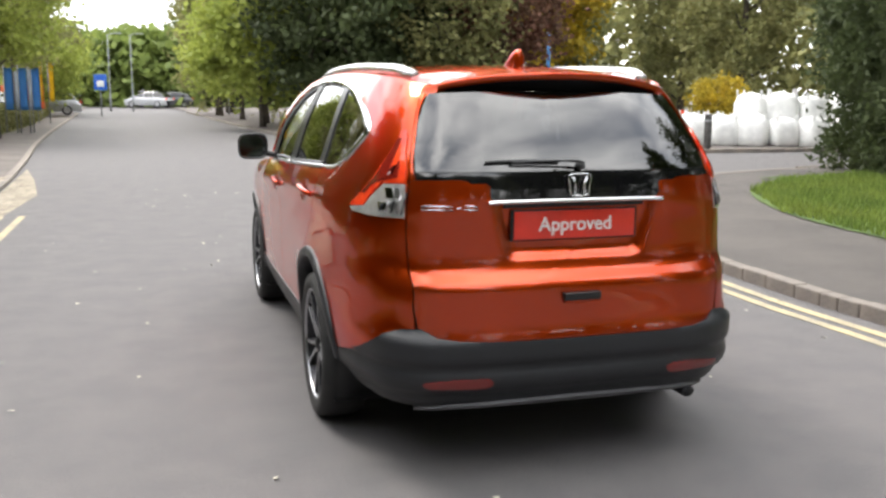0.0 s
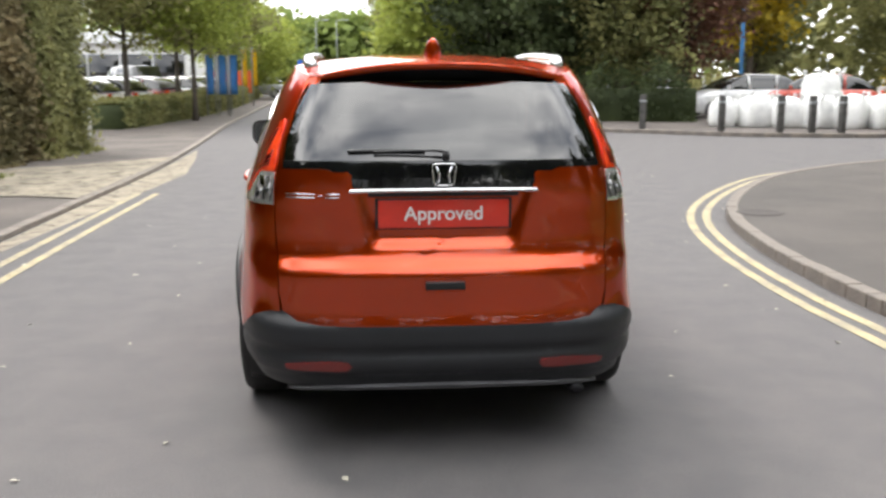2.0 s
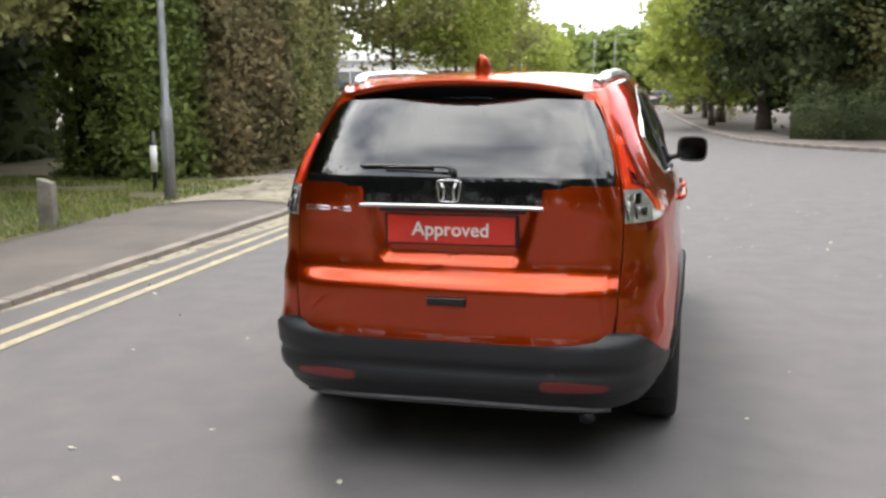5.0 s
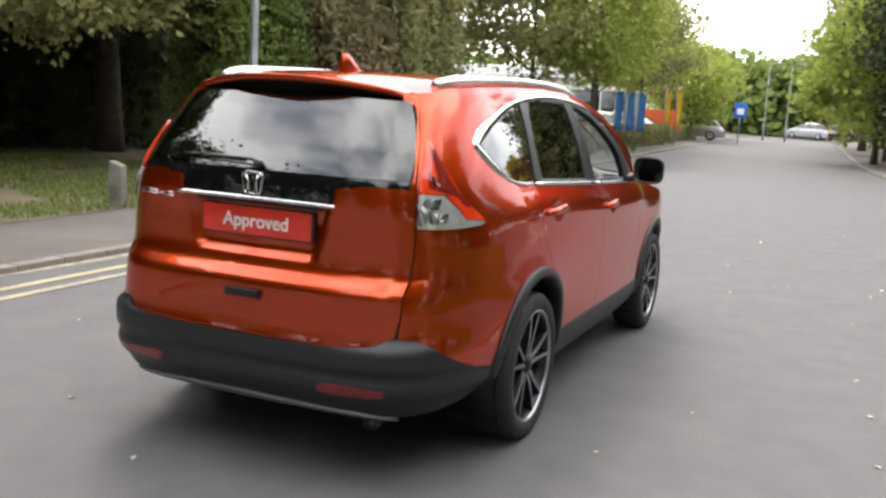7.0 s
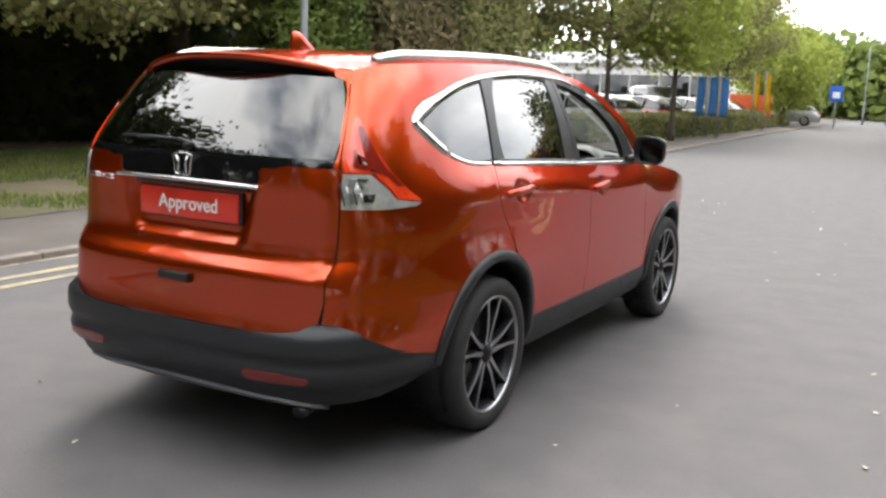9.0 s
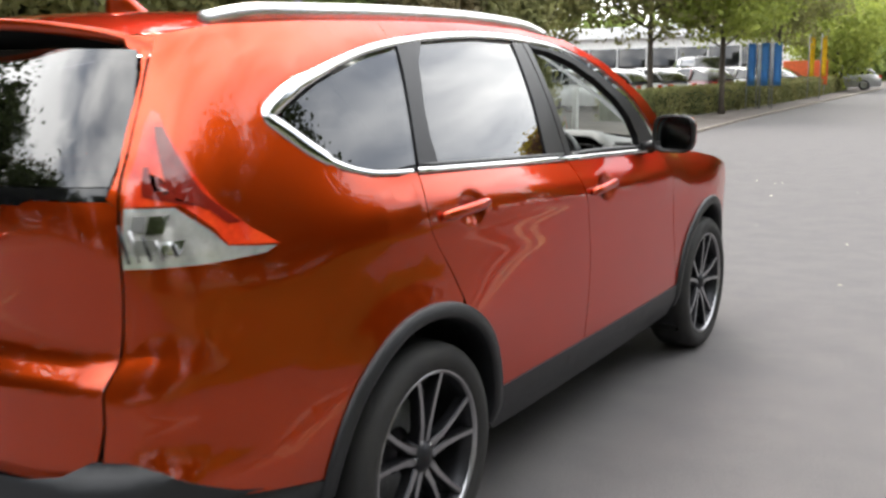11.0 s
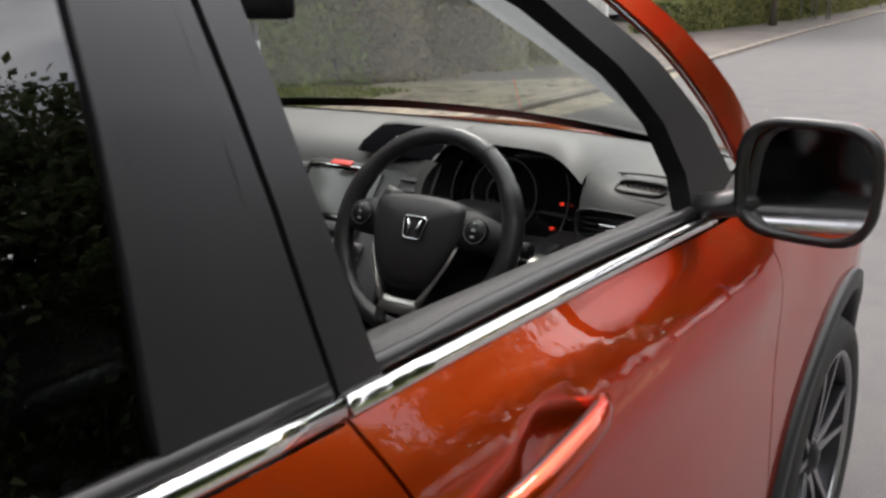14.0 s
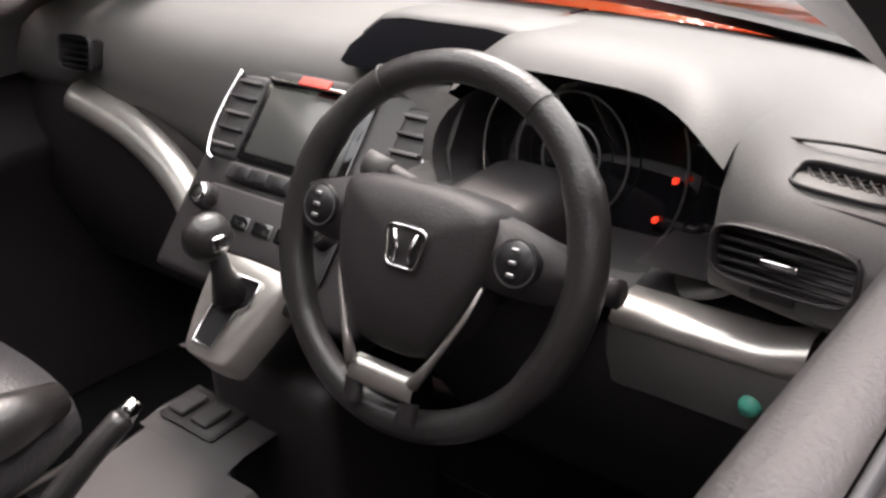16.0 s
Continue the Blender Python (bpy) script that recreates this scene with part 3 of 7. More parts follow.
# wheel arch trims and sills
for hub, r0, r1, a0, a1 in ((HUB_R, .397, arch_r + .010, -6, 176), (HUB_F, .395, arch_f + .012, 2, 186)):
    for mir in (1, -1):
        bm = bmesh.new()
        rows = []
        for k in range(61):
            a = radians(a0 + (a1 - a0) * k / 60)
            row = []
            for r, o in ((r1, -.012), (r1, .006), (r1 - .005, .013), (r0 + .016, .016), (r0 + .005, .013), (r0, .002), (r0 + .002, -.06)):
                z = HUB_Z + r * math.sin(a)
                p = skin(s_of(z, y=hub + r * math.cos(a)), z, o)
                row.append(bm.verts.new((mir * p[0], p[1], p[2])))
            rows.append(row)
        for p, q in zip(rows, rows[1:]):
            for k in range(6):
                bm.faces.new((p[k], q[k], q[k + 1], p[k + 1]))
        recalc(bm)
        part("arch_trim", bm, CLADDING, car)
sill = side_line([(1.465, .43), (1.8, .43), (2.6, .425), (3.22, .425), (3.25, .35), (3.2, .275), (2.4, .268), (1.5, .268), (1.44, .32)])
both("sill", sill, CLADDING, car, off=.006, cell=.06, rim=.05)
# rear bumper: dark plastic round the whole tail
half = [(0, .573), (.30, .573), (.50, .578), (.585, .59), (.635, .622), (.70, .618), (.765, .590)]
bump = tail_line(half)
bump += [(s_of(z, y=y) - S_REAR, z) for y, z in ((.34, .512), (.60, .44), (.625, .40), (.61, .36))]
bump += [(s_of(z, x=x) - S_REAR, z) for x, z in ((.76, .315), (.66, .300), (.50, .305), (.30, .318), (.0, .322))]
bump_all = [(-a, b) for a, b in bump[::-1]] + bump[1:-1]


def bump_step(t, z):
    """The bumper's ledge and the hollow over its lower lip."""
    a = math.exp(-((z - .355) / .02) ** 2)
    return -.012 * a + .006 * math.exp(-((z - .57) / .02) ** 2) - .016 * math.exp(-((z - .468) / .020) ** 2)


bumper = part("rear_bumper", panel_bm(bump_all, skin2, .004, .018, .05, disp=bump_step), CLADDING, car)
BUMPER_LIP = mat('satin_grey_lip', (.16, .16, .17), .4, .3)
lip = tail_line([(0, .330), (.3, .326), (.5, .318), (.64, .30)]) + tail_line([(.64, .287), (.5, .303), (.3, .311), (0, .315)])
part("bumper_lip", panel_bm([(-a, b) for a, b in lip[3::-1]] + lip[1:7] + [(-a, b) for a, b in lip[6:3:-1]], skin2, .016, .05, .02), BUMPER_LIP, bumper, "satin grey lower lip")
REFLECTOR = mat('dull_red_reflector', (.17, .012, .010), .25, coat=.6, bump=.4, bump_scale=200)
for sx in (1, -1):
    o = smooth2(tail_line([(.385, .432), (.50, .436), (.625, .424), (.635, .412), (.615, .400), (.50, .397), (.39, .400)]), 3, True)
    part("reflector", panel_bm(o, skin2, .009, .03, .012, mirror=sx < 0), REFLECTOR, bumper, "dull red reflector")

# tailgate
gate_half = [(0, .585), (.52, .587), (.60, .598), (.645, .622), (.659, .70)] + [(x - g, z) for x, z in tail_gap[2:6]]
gate_top = smooth2([(.640, 1.184), (.56, 1.186), (.47, 1.186), (.435, 1.174), (.412, 1.148), (.398, 1.122), (.385, 1.108)], 4) + [(0, 1.108)]
gate = tail_line(gate_half[1:]) + tail_line(gate_top[:-1])


def recess(t, z):
    """The hollow that holds the number plate."""
    def st(a, b, v):
        u = min(max((v - a) / (b - a), 0), 1)
        return u * u * (3 - 2 * u)
    edge = .285 + (z - .885) * .36
    d = st(.0, .03, edge - abs(t)) * st(0, .028, z - .872)
    return -.03 * d + min(0.0, tab(TAB_R, (z - .15) * 1000) + .062) * (1 if z < .63 else 0)


tailgate = empty("tailgate")
tailgate.parent = car
part("gate_skin", panel_bm([(-a, b) for a, b in gate[::-1]] + gate, skin2, 0, .02, .016, disp=recess, join=False), PAINT, tailgate)
black = tail_line([(x - .002, z + .002) for x, z in gate_top[-2::-1]] + [(.634, 1.215)])
part("gate_garnish", panel_bm([(-a, b) for a, b in black[::-1]] + black, skin2, -.002, .05, .012), GLOSS_BLACK, tailgate, "gloss black band under the rear window")
glass = tail_line([(.634, 1.218), (.624, 1.30), (.600, 1.38), (.562, 1.462), (.530, 1.515), (.30, 1.523), (0, 1.526)])
part("rear_window", panel_bm([(-a, b) for a, b in glass[::-1]] + glass[:-1], skin2, -.004, .04, .01), TINT_GLASS, tailgate, "dark tinted rear window")
pillar = tail_line([(.637, 1.190), (.640, 1.222), (.630, 1.302), (.606, 1.383), (.568, 1.466), (.536, 1.520)]) + tail_line([(x - g, z) for x, z in tail_gap[5:9]][::-1])
both("gate_pillar", [(a + S_REAR, b) for a, b in pillar], PAINT, tailgate, cell=.015, join=False)
bm = bmesh.new()
chrome_line = tail_line([(.372, 1.100), (.30, 1.102), (0, 1.104)])
pts = [skin2(-a, b, .012) for a, b in chrome_line] + [skin2(a, b, .012) for a, b in chrome_line[-2::-1]]
add_tube(bm, spline(pts, 6), .009, 8)
part("chrome_strip", bm, CHROME, tailgate)
bm = bmesh.new()
add_box(bm, -.30, .30, .125, .145, 1.074, 1.096, .006)
part("lamp_housing", bm, BLACK, tailgate)
# number plate with its word
bm = bmesh.new()
add_box(bm, -.272, .272, .125, .135, .944, 1.068, .004)
part("plate_holder", bm, BLACK, tailgate)
bm = bmesh.new()
add_box(bm, -.26, .26, .1185, .126, .950, 1.062, .002)
plate = part("number_plate", bm, PLATE_RED, tailgate, "red plate with a white word")


def text_mesh(name, body, size, m, material, parent, depth=.001):
    cu = bpy.data.curves.new(name, "FONT")
    cu.body, cu.size, cu.align_x, cu.align_y, cu.extrude, cu.offset = body, size, "CENTER", "CENTER", depth, 0.0009
    tmp = new(name, cu)
    me = bpy.data.meshes.new_from_object(tmp.evaluated_get(bpy.context.evaluated_depsgraph_get()))
    bpy.data.objects.remove(tmp)
    me.materials.clear()
    me.materials.append(material)
    me.name = name
    ob = new(name, me)
    ob.parent = parent
    ob.matrix_basis = m
    return ob


text_mesh("lettering", "Approved", .078, pose(0, .1178, 1.006, 90, 0, 0), WHITE, plate)
# maker's emblem as a plain rounded frame with two uprights; lettered badge as plain bars
bm = bmesh.new()
ring = smooth2([(.9 * x, z) for x, z in ((-.050, 1.20), (0, 1.207), (.050, 1.20), (.047, 1.165), (.040, 1.128), (0, 1.121), (-.040, 1.128), (-.047, 1.165))], 4, True)
add_tube(bm, [(x, .092, z) for x, z in ring] + [(ring[0][0], .092, ring[0][1])], .0036, 6, False)
for sx in (-1, 1):
    add_tube(bm, [(sx * .030, .090, 1.196), (sx * .018, .090, 1.165), (sx * .022, .090, 1.132)], .005, 6)
part("emblem", bm, CHROME, tailgate, "chrome emblem frame")
bm = bmesh.new()
for x0, x1, z0, z1 in ((-.622, -.505, 1.075, 1.074), (-.622, -.505, 1.088, 1.087), (-.495, -.475, 1.081, 1.081), (-.465, -.410, 1.075, 1.074), (-.465, -.410, 1.088, 1.087)):
    add_tube(bm, [skin2(tx(x0, z0), z0, .004), skin2(tx(x1, z1), z1, .004)], .0036, 6)
part("badge", bm, CHROME, tailgate, "chrome badge bars")
bm = bmesh.new()
add_box(bm, -.078, .078, .028, .06, .716, .748, .004)
part("release_slot", bm, BLACK, tailgate)
bm = bmesh.new()
add_box(bm, -.076, .076, .030, .056, .708, .720, .004)
part("release_lip", bm, PAINT, tailgate)
# wiper
bm = bmesh.new()
arm = [skin2(.02, 1.235, .026), skin2(-.03, 1.243, .030), skin2(-.20, 1.246, .020), skin2(-.30, 1.245, .014)]
add_tube(bm, spline(arm, 5), [.007] * 6 + [.005] * 10, 6)
add_lathe(bm, [(0, -.018), (.012, -.018), (.015, 0), (.015, .02)], 14, "Y", (0.01, skin2(.01, 1.235)[1] - .012, 1.236))
wiper = part("rear_wiper", bm, BLACK, tailgate)
bm = bmesh.new()
add_tube(bm, spline([skin2(-.08, 1.251, .008), skin2(-.24, 1.254, .008), skin2(-.41, 1.250, .008)], 5), .006, 6)
part("wiper_blade", bm, BLACK, wiper)

# tail lamps: tall red upper lens down the pillar, clear lower lens with a red wedge
lamp_u = [(s_of(1.172, x=.668), 1.172), (s_of(1.28, x=.652), 1.28), (s_of(1.345, x=.634), 1.345), (s_of(1.372, x=.630), 1.372), (s_of(1.362, x=.645), 1.362), (s_of(1.325, x=.668), 1.325)]
lamp_u += [(s_of(z, y=y), z) for y, z in ((.355, 1.265), (.37, 1.225), (.40, 1.165), (.46, 1.105), (.53, 1.058), (.47, 1.064), (.40, 1.072))]
lamp_u += [(s_of(1.112, x=.772), 1.112), (s_of(1.168, x=.735), 1.168)]
lamp_c = [(s_of(1.040, x=.676), 1.040), (s_of(1.168, x=.668), 1.168), (s_of(1.164, x=.730), 1.164), (s_of(1.109, x=.769), 1.109)]
lamp_c += [(s_of(z, y=y), z) for y, z in ((.40, 1.069), (.47, 1.060), (.52, 1.055), (.49, 1.042), (.36, 1.037))]
DEEP_RED = mat("deep_red_lens", (.20, .014, .008), .06, coat=1.0)


def lamp_s(f, z):
    """The way along the skin at height z, f of the way from the lamp's inner edge to its outer one."""
    s_in = float(np.interp(z, [1.112, 1.168, 1.172, 1.28, 1.345, 1.372], [lamp_u[-2][0], lamp_u[-1][0], lamp_u[0][0], lamp_u[1][0], lamp_u[2][0], lamp_u[3][0]]))
    outer = [(b, a) for a, b in lamp_u[3:11]][::-1]
    s_out = float(np.interp(z, [p[0] for p in outer], [p[1] for p in outer]))
    return s_in + (s_out - s_in) * f


for mir in (False, True):
    lamp = empty("tail_lamp")
    lamp.parent = car
    part("red_lens", panel_bm(lamp_u, off=.007, cell=.03, rim=.02, mirror=mir), LAMP_RED, lamp, "glossy red lens")
    for k in range(5):
        s0 = s_of(1.05, x=.688 + .016 * k)
        bm = bmesh.new()
        pts = [skin(s0 - .002, 1.052 + .002 * k, .010), skin(s0 - .006, 1.135 - .012 * k, .010)]
        add_tube(bm, [(-p[0] if mir else p[0], p[1], p[2]) for p in pts], .0032, 6)
        part("reflector_rib", bm, SATIN_CHROME if k % 2 else DARK_ALLOY, lamp, "thin rib behind the lens")
    for k, (x0, x1, z0, z1) in enumerate(((.684, .702, 1.118, 1.150), (.706, .728, 1.112, 1.150), (.690, .722, 1.070, 1.100), (.728, .752, 1.066, 1.094))):
        o = [(s_of(z0, x=x0), z0), (s_of(z1, x=x0), z1), (s_of(z1, x=x1), z1), (s_of(z0, x=x1), z0)]
        part("lamp_chamber", panel_bm(o, off=.0085, cell=.03, rim=.003, mirror=mir), (SATIN_CHROME, CHROME)[k % 2], lamp, "chamber behind the clear lens")
    part("clear_lens", panel_bm(lamp_c, off=.006, cell=.02, rim=.02, mirror=mir), LAMP_CLEAR, lamp, "clear lens over silver reflectors")
    for nm, f0, f1, zs, lab in (("outer_lens", .52, .93, (1.118, 1.15, 1.19, 1.24, 1.29, 1.335), "deep red outer band"), ("inner_lens", .20, .40, (1.165, 1.19, 1.22, 1.25), "deep red inset lens")):
        o = [(lamp_s(f1 - (.04 if nm == "inner_lens" else 0) * k, z), z) for k, z in enumerate(zs)] + [(lamp_s(f0, z), z) for z in zs[::-1]]
        part(nm, panel_bm(o, off=.009, cell=.03, rim=.003, mirror=mir), DEEP_RED, lamp, lab)

# roof
ROOF_E = [(s_of(z, y=y), z) for y, z in ROOF_EDGE]


def roof_pt(y, q):
    ez = float(pchip([p[0] for p in ROOF_EDGE], [p[1] for p in ROOF_EDGE], y))
    ex = skin(s_of(ez, y=max(y, .45)), ez)[0]
    if y < .45:
        ex -= (.45 - y) * .25
    crown = float(pchip([.2, .45, .9, 1.6, 2.2, 2.5], [.05, .052, .048, .045, .050, .052], y))
    back = min(max((.70 - y) / .4, 0), 1)
    return ex * q, y + back * (.125 * q * q - .03), ez + crown * (1 - abs(q) ** 2.4)


bm = bmesh.new()
ys = [.30, .33, .38, .45, .55, .7, .9, 1.1, 1.3, 1.5, 1.7, 1.9, 2.06, 2.2, 2.32, 2.42]
qs = [-1 + 2 * k / 28 for k in range(29)]
rows = [[bm.verts.new(roof_pt(y, q)) for q in qs] for y in ys]
for a, b in zip(rows, rows[1:]):
    for k in range(28):
        bm.faces.new((a[k], a[k + 1], b[k + 1], b[k]))
# spoiler's underside
under = [bm.verts.new((v.co.x * .985, v.co.y + .012, v.co.z - .028)) for v in rows[0]]
back = [bm.verts.new((v.co.x * .97, v.co.y + .10, v.co.z - .040)) for v in rows[0]]
for k in range(28):
    bm.faces.new((rows[0][k + 1], rows[0][k], under[k], under[k + 1]))
    bm.faces.new((under[k + 1], under[k], back[k], back[k + 1]))
recalc(bm)
part("roof", bm, PAINT, car)
# the rear pillars run up into the spoiler's ends
for mir in (1, -1):
    bm = bmesh.new()
    a0, a1 = s_of(1.548, x=.5345), s_of(1.575, y=.60)
    rows = []
    for k in range(9):
        u = k / 8
        a = Vector(skin(a0 + (a1 - a0) * u, 1.546 + .029 * u, -.001))
        b = Vector(roof_pt(.30 + .32 * u, 1)) + Vector((0, 0, -.001))
        m = a.lerp(b, .5) + Vector((.003, 0, .004)) * (1 - u)
        rows.append([bm.verts.new((mir * p.x, p.y, p.z)) for p in (a, m, b)])
    for p, q in zip(rows, rows[1:]):
        for k in range(2):
            bm.faces.new((p[k], p[k + 1], q[k + 1], q[k]))
    c = roof_pt(.30, 1)
    low = [(c[0] * .985, c[1] + .012, c[2] - .028), skin(s_of(1.52, x=.551), 1.52, .001), skin(s_of(1.49, x=.566), 1.49, .001), (c[0] * .97, c[1] + .10, c[2] - .040)]
    v = [bm.verts.new((mir * p[0], p[1], p[2])) for p in low]
    bm.faces.new((rows[0][2], rows[0][0], v[1], v[0]))
    bm.faces.new((v[0], v[1], v[2]))
    recalc(bm)
    part("pillar_cap", bm, PAINT, car)
# a black strip that puts the shade under the spoiler's lip into colour
bm = bmesh.new()
band = [(q, roof_pt(.30, q)) for q in [-.93 + 1.86 * k / 24 for k in range(25)]]
sweep_strip(bm, [(p[0] * .99, p[1] + .02, p[2] - .027) for q, p in band], [(p[0] * .985, p[1] + .095, p[2] - .075) for q, p in band])
part("spoiler_shadow_panel", bm, BLACK, car, "black strip standing in for shade under the spoiler")
bm = bmesh.new()
add_box(bm, -.06, .06, .272, .292, 1.590, 1.598, .003)
part("high_brake_lamp", bm, LAMP_RED, car, "red high brake lamp")
# roof rails and antenna
for sx in (1, -1):
    bm = bmesh.new()
    pts = []
    for y in (.61, .68, .76, .9, 1.2, 1.5, 1.8, 2.05, 2.22, 2.34):
        p = roof_pt(y, .90)
        h = -.004 + .018 * min(1, max(0, (y - .61) / .12), max(0, (2.34 - y) / .14))
        pts.append((sx * p[0], y, p[2] + h))
    add_tube(bm, spline(pts, 4), .028, 12, True, .95)
    for y in (.66, 2.28):
        p = roof_pt(y, .90)
        add_tube(bm, [(sx * p[0], y, p[2] - .01), (sx * p[0], y, p[2] + .02)], [.03, .022], 8)
    recalc(bm)
    part("roof_rail", bm, RAIL_SILVER, car, "silver roof rail")
bm = bmesh.new()
base = roof_pt(.82, 0)
rings = []
for k in range(7):
    u = k / 6
    y0, y1 = base[1] - .080 + .012 * u ** 1.5, base[1] + .125 - .150 * u ** .65
    w = .034 * (1 - u ** 2.5) ** .8 + .007
    z = base[2] - .012 + .086 * u
    n = 12
    rings.append([bm.verts.new((w * math.sin(2 * math.pi * j / n), (y0 + y1) / 2 + (y1 - y0) / 2 * -math.cos(2 * math.pi * j / n), z)) for j in range(n)])
for a, b in zip(rings, rings[1:]):
    for j in range(12):
        bm.faces.new((a[j], a[(j + 1) % 12], b[(j + 1) % 12], b[j]))
bm.faces.new(rings[-1])
recalc(bm)
part("antenna_fin", bm, PAINT, car)

# windscreen and bonnet
def screen_pt(v, q, off=0.0):
    """v: 0 at the roof, 1 at the bonnet; q across."""
    y, z = 2.43 + v * 1.0, 1.608 - .045 * v - .435 * v ** 1.15
    ex = float(pchip([0, .25, .5, .75, 1], [.600, .655, .715, .765, .800], v))
    return q * ex, y - .12 * v * q * q - .05 * q * q, z - .035 * q * q + off


bm = bmesh.new()
rows = [[bm.verts.new(screen_pt(v / 12, -1 + q / 10)) for q in range(21)] for v in range(13)]
for a, b in zip(rows, rows[1:]):
    for k in range(20):
        bm.faces.new((a[k], a[k + 1], b[k + 1], b[k]))
recalc(bm)
windscreen = part("windscreen", bm, CLEAR_GLASS, car)
windscreen.visible_shadow = False
BE = [p[0] for p in BONNET_EDGE], [p[1] for p in BONNET_EDGE]
bm = bmesh.new()
rows = []
for i in range(13):
    y = 3.06 + 1.27 * i / 12
    ez = float(pchip(*BE, y))
    ex = skin(s_of(ez, y=y), ez)[0] - .004
    rows.append([bm.verts.new((ex * q, y + .22 * (1 - q * q) * (1 - i / 12) + .20 * (1 - abs(q) ** 3) * i / 12, ez - .012 + .026 * (1 - abs(q) ** 3))) for q in [-1 + k / 10 for k in range(21)]])
for a, b in zip(rows, rows[1:]):
    for k in range(20):
        bm.faces.new((a[k], a[k + 1], b[k + 1], b[k]))
recalc(bm)
part("bonnet", bm, PAINT, car)

# side windows, pillars and bright trim
g_top = shrink(TOP, -.012)
both("quarter_window", side_line([(.665, 1.358)] + [(.72, 1.383), (.816, 1.425), (1.04, 1.490), (1.215, 1.520)] + [(1.205, 1.50), (1.105, 1.195)] + [(1.0, 1.19), (.90, 1.200), (.80, 1.228), (.74, 1.262), (.69, 1.31)]),
     TINT_GLASS, car, label="dark tinted quarter window", off=-.006, cell=.06, rim=.01)
rw = side_line([(1.355, 1.536), (1.50, 1.545), (1.68, 1.553), (1.935, 1.547), (1.905, 1.35), (1.872, 1.150), (1.5, 1.168), (1.212, 1.184), (1.214, 1.26), (1.234, 1.345), (1.295, 1.48)])
both("rear_door_window", rw, TINT_GLASS, door_rr, door_rl, label="dark tinted door window", off=-.006, cell=.06, rim=.01)
cpil = side_line([(1.225, 1.530), (1.355, 1.548), (1.352, 1.538), (1.293, 1.48), (1.231, 1.345), (1.211, 1.26), (1.208, 1.184), (1.200, 1.172), (1.108, 1.176), (1.16, 1.34)])
both("rear_pillar_trim", cpil, SATIN_BLACK, door_rr, door_rl, off=.0, cell=.06, rim=.02)
seal = side_line([(1.200, 1.522), (1.223, 1.530), (1.158, 1.34), (1.106, 1.176), (1.088, 1.178), (1.140, 1.34)])
both("door_seal", seal, BLACK, car, off=-.008, cell=.1, rim=.02)
bpil_r = side_line([(1.938, 1.552), (2.012, 1.550), (2.018, 1.34), (2.033, 1.138), (1.876, 1.145), (1.908, 1.35)])
both("middle_pillar_trim", bpil_r, SATIN_BLACK, door_rr, door_rl, off=.0, cell=.08, rim=.02)
bpil_f = side_line([(2.020, 1.552), (2.060, 1.548), (2.062, 1.40), (2.070, 1.28), (2.090, 1.135), (2.039, 1.138), (2.025, 1.34)])
both("middle_pillar_trim", bpil_f, SATIN_BLACK, door_fr, door_fl, off=.0, cell=.08, rim=.02)
# front window frame: dark surround, open on the driver's side
fw_in = [(2.085, 1.537), (2.20, 1.524), (2.36, 1.484), (2.52, 1.416), (2.66, 1.330), (2.765, 1.245), (2.815, 1.170), (2.808, 1.113), (2.40, 1.130), (2.096, 1.142)]
frame_out = [(2.07, 1.550), (2.20, 1.540), (2.38, 1.508), (2.58, 1.440), (2.78, 1.330), (2.93, 1.222), (3.00, 1.135), (2.86, 1.100)]
f_ring = side_line(frame_out + [(2.81, 1.102)] + fw_in[7::-1])
both("window_frame", f_ring, FRAME_BLACK, door_fr, door_fl, off=-.004, cell=.05, rim=.03)
part("front_door_window", panel_bm(side_line(fw_in), off=-.012, cell=.08, rim=.004, mirror=True), CLEAR_GLASS, door_fl).visible_shadow = False


def trim(line, r, off, name, material, pr, pl, flat=.5, n=6):
    for mir, par in ((1, pr), (-1, pl)):
        bm = bmesh.new()
        pts = []
        for y, z in smooth2(line, n):
            p = skin(s_of(z, y=y), z, off)
            pts.append((mir * p[0], p[1], p[2]))
        add_tube(bm, pts, [r * (1 + .8 * math.exp(-((p[1] - .68) / .13) ** 2)) * (1 if p[1] < 2.0 or p[2] < 1.14 else max(.12, 1 - (p[1] - 2.0) / .55)) * (.62 if name == 'window_surround' and p[2] < 1.23 else 1) for p in pts], 8, True, flat, up=(1 * mir, 0, .5))
        recalc(bm)
        part(name, bm, material, par)


trim([p for p in BELT if 1.1 <= p[0] <= 2.0] + [(2.033, 1.131)], .0095, .004, "belt_trim", CHROME, door_rr, door_rl)
trim([(2.040, 1.130)] + [p for p in BELT if p[0] > 2.04], .0095, .004, "belt_trim", CHROME, door_fr, door_fl)
trim([(1.093, 1.176), (1.0, 1.180), (.90, 1.190), (.80, 1.217), (.72, 1.262), (.65, 1.318), (.618, 1.352), (.66, 1.384), (.74, 1.422), (.816, 1.447), (1.04, 1.510), (1.32, 1.551), (1.68, 1.573), (2.06, 1.564), (2.36, 1.530), (2.60, 1.455), (2.80, 1.345), (2.96, 1.225), (3.02, 1.16)],
     .0145, -.003, "window_surround", CHROME, car, car)
# black seal between trim and glass along the doors
trim([(1.115, 1.190), (1.5, 1.172), (2.03, 1.147)], .008, -.002, "window_seal", BLACK, door_rr, door_rl)
trim([(2.045, 1.146), (2.4, 1.136), (2.815, 1.116)], .010, -.006, "window_seal", BLACK, door_fr, door_fl)

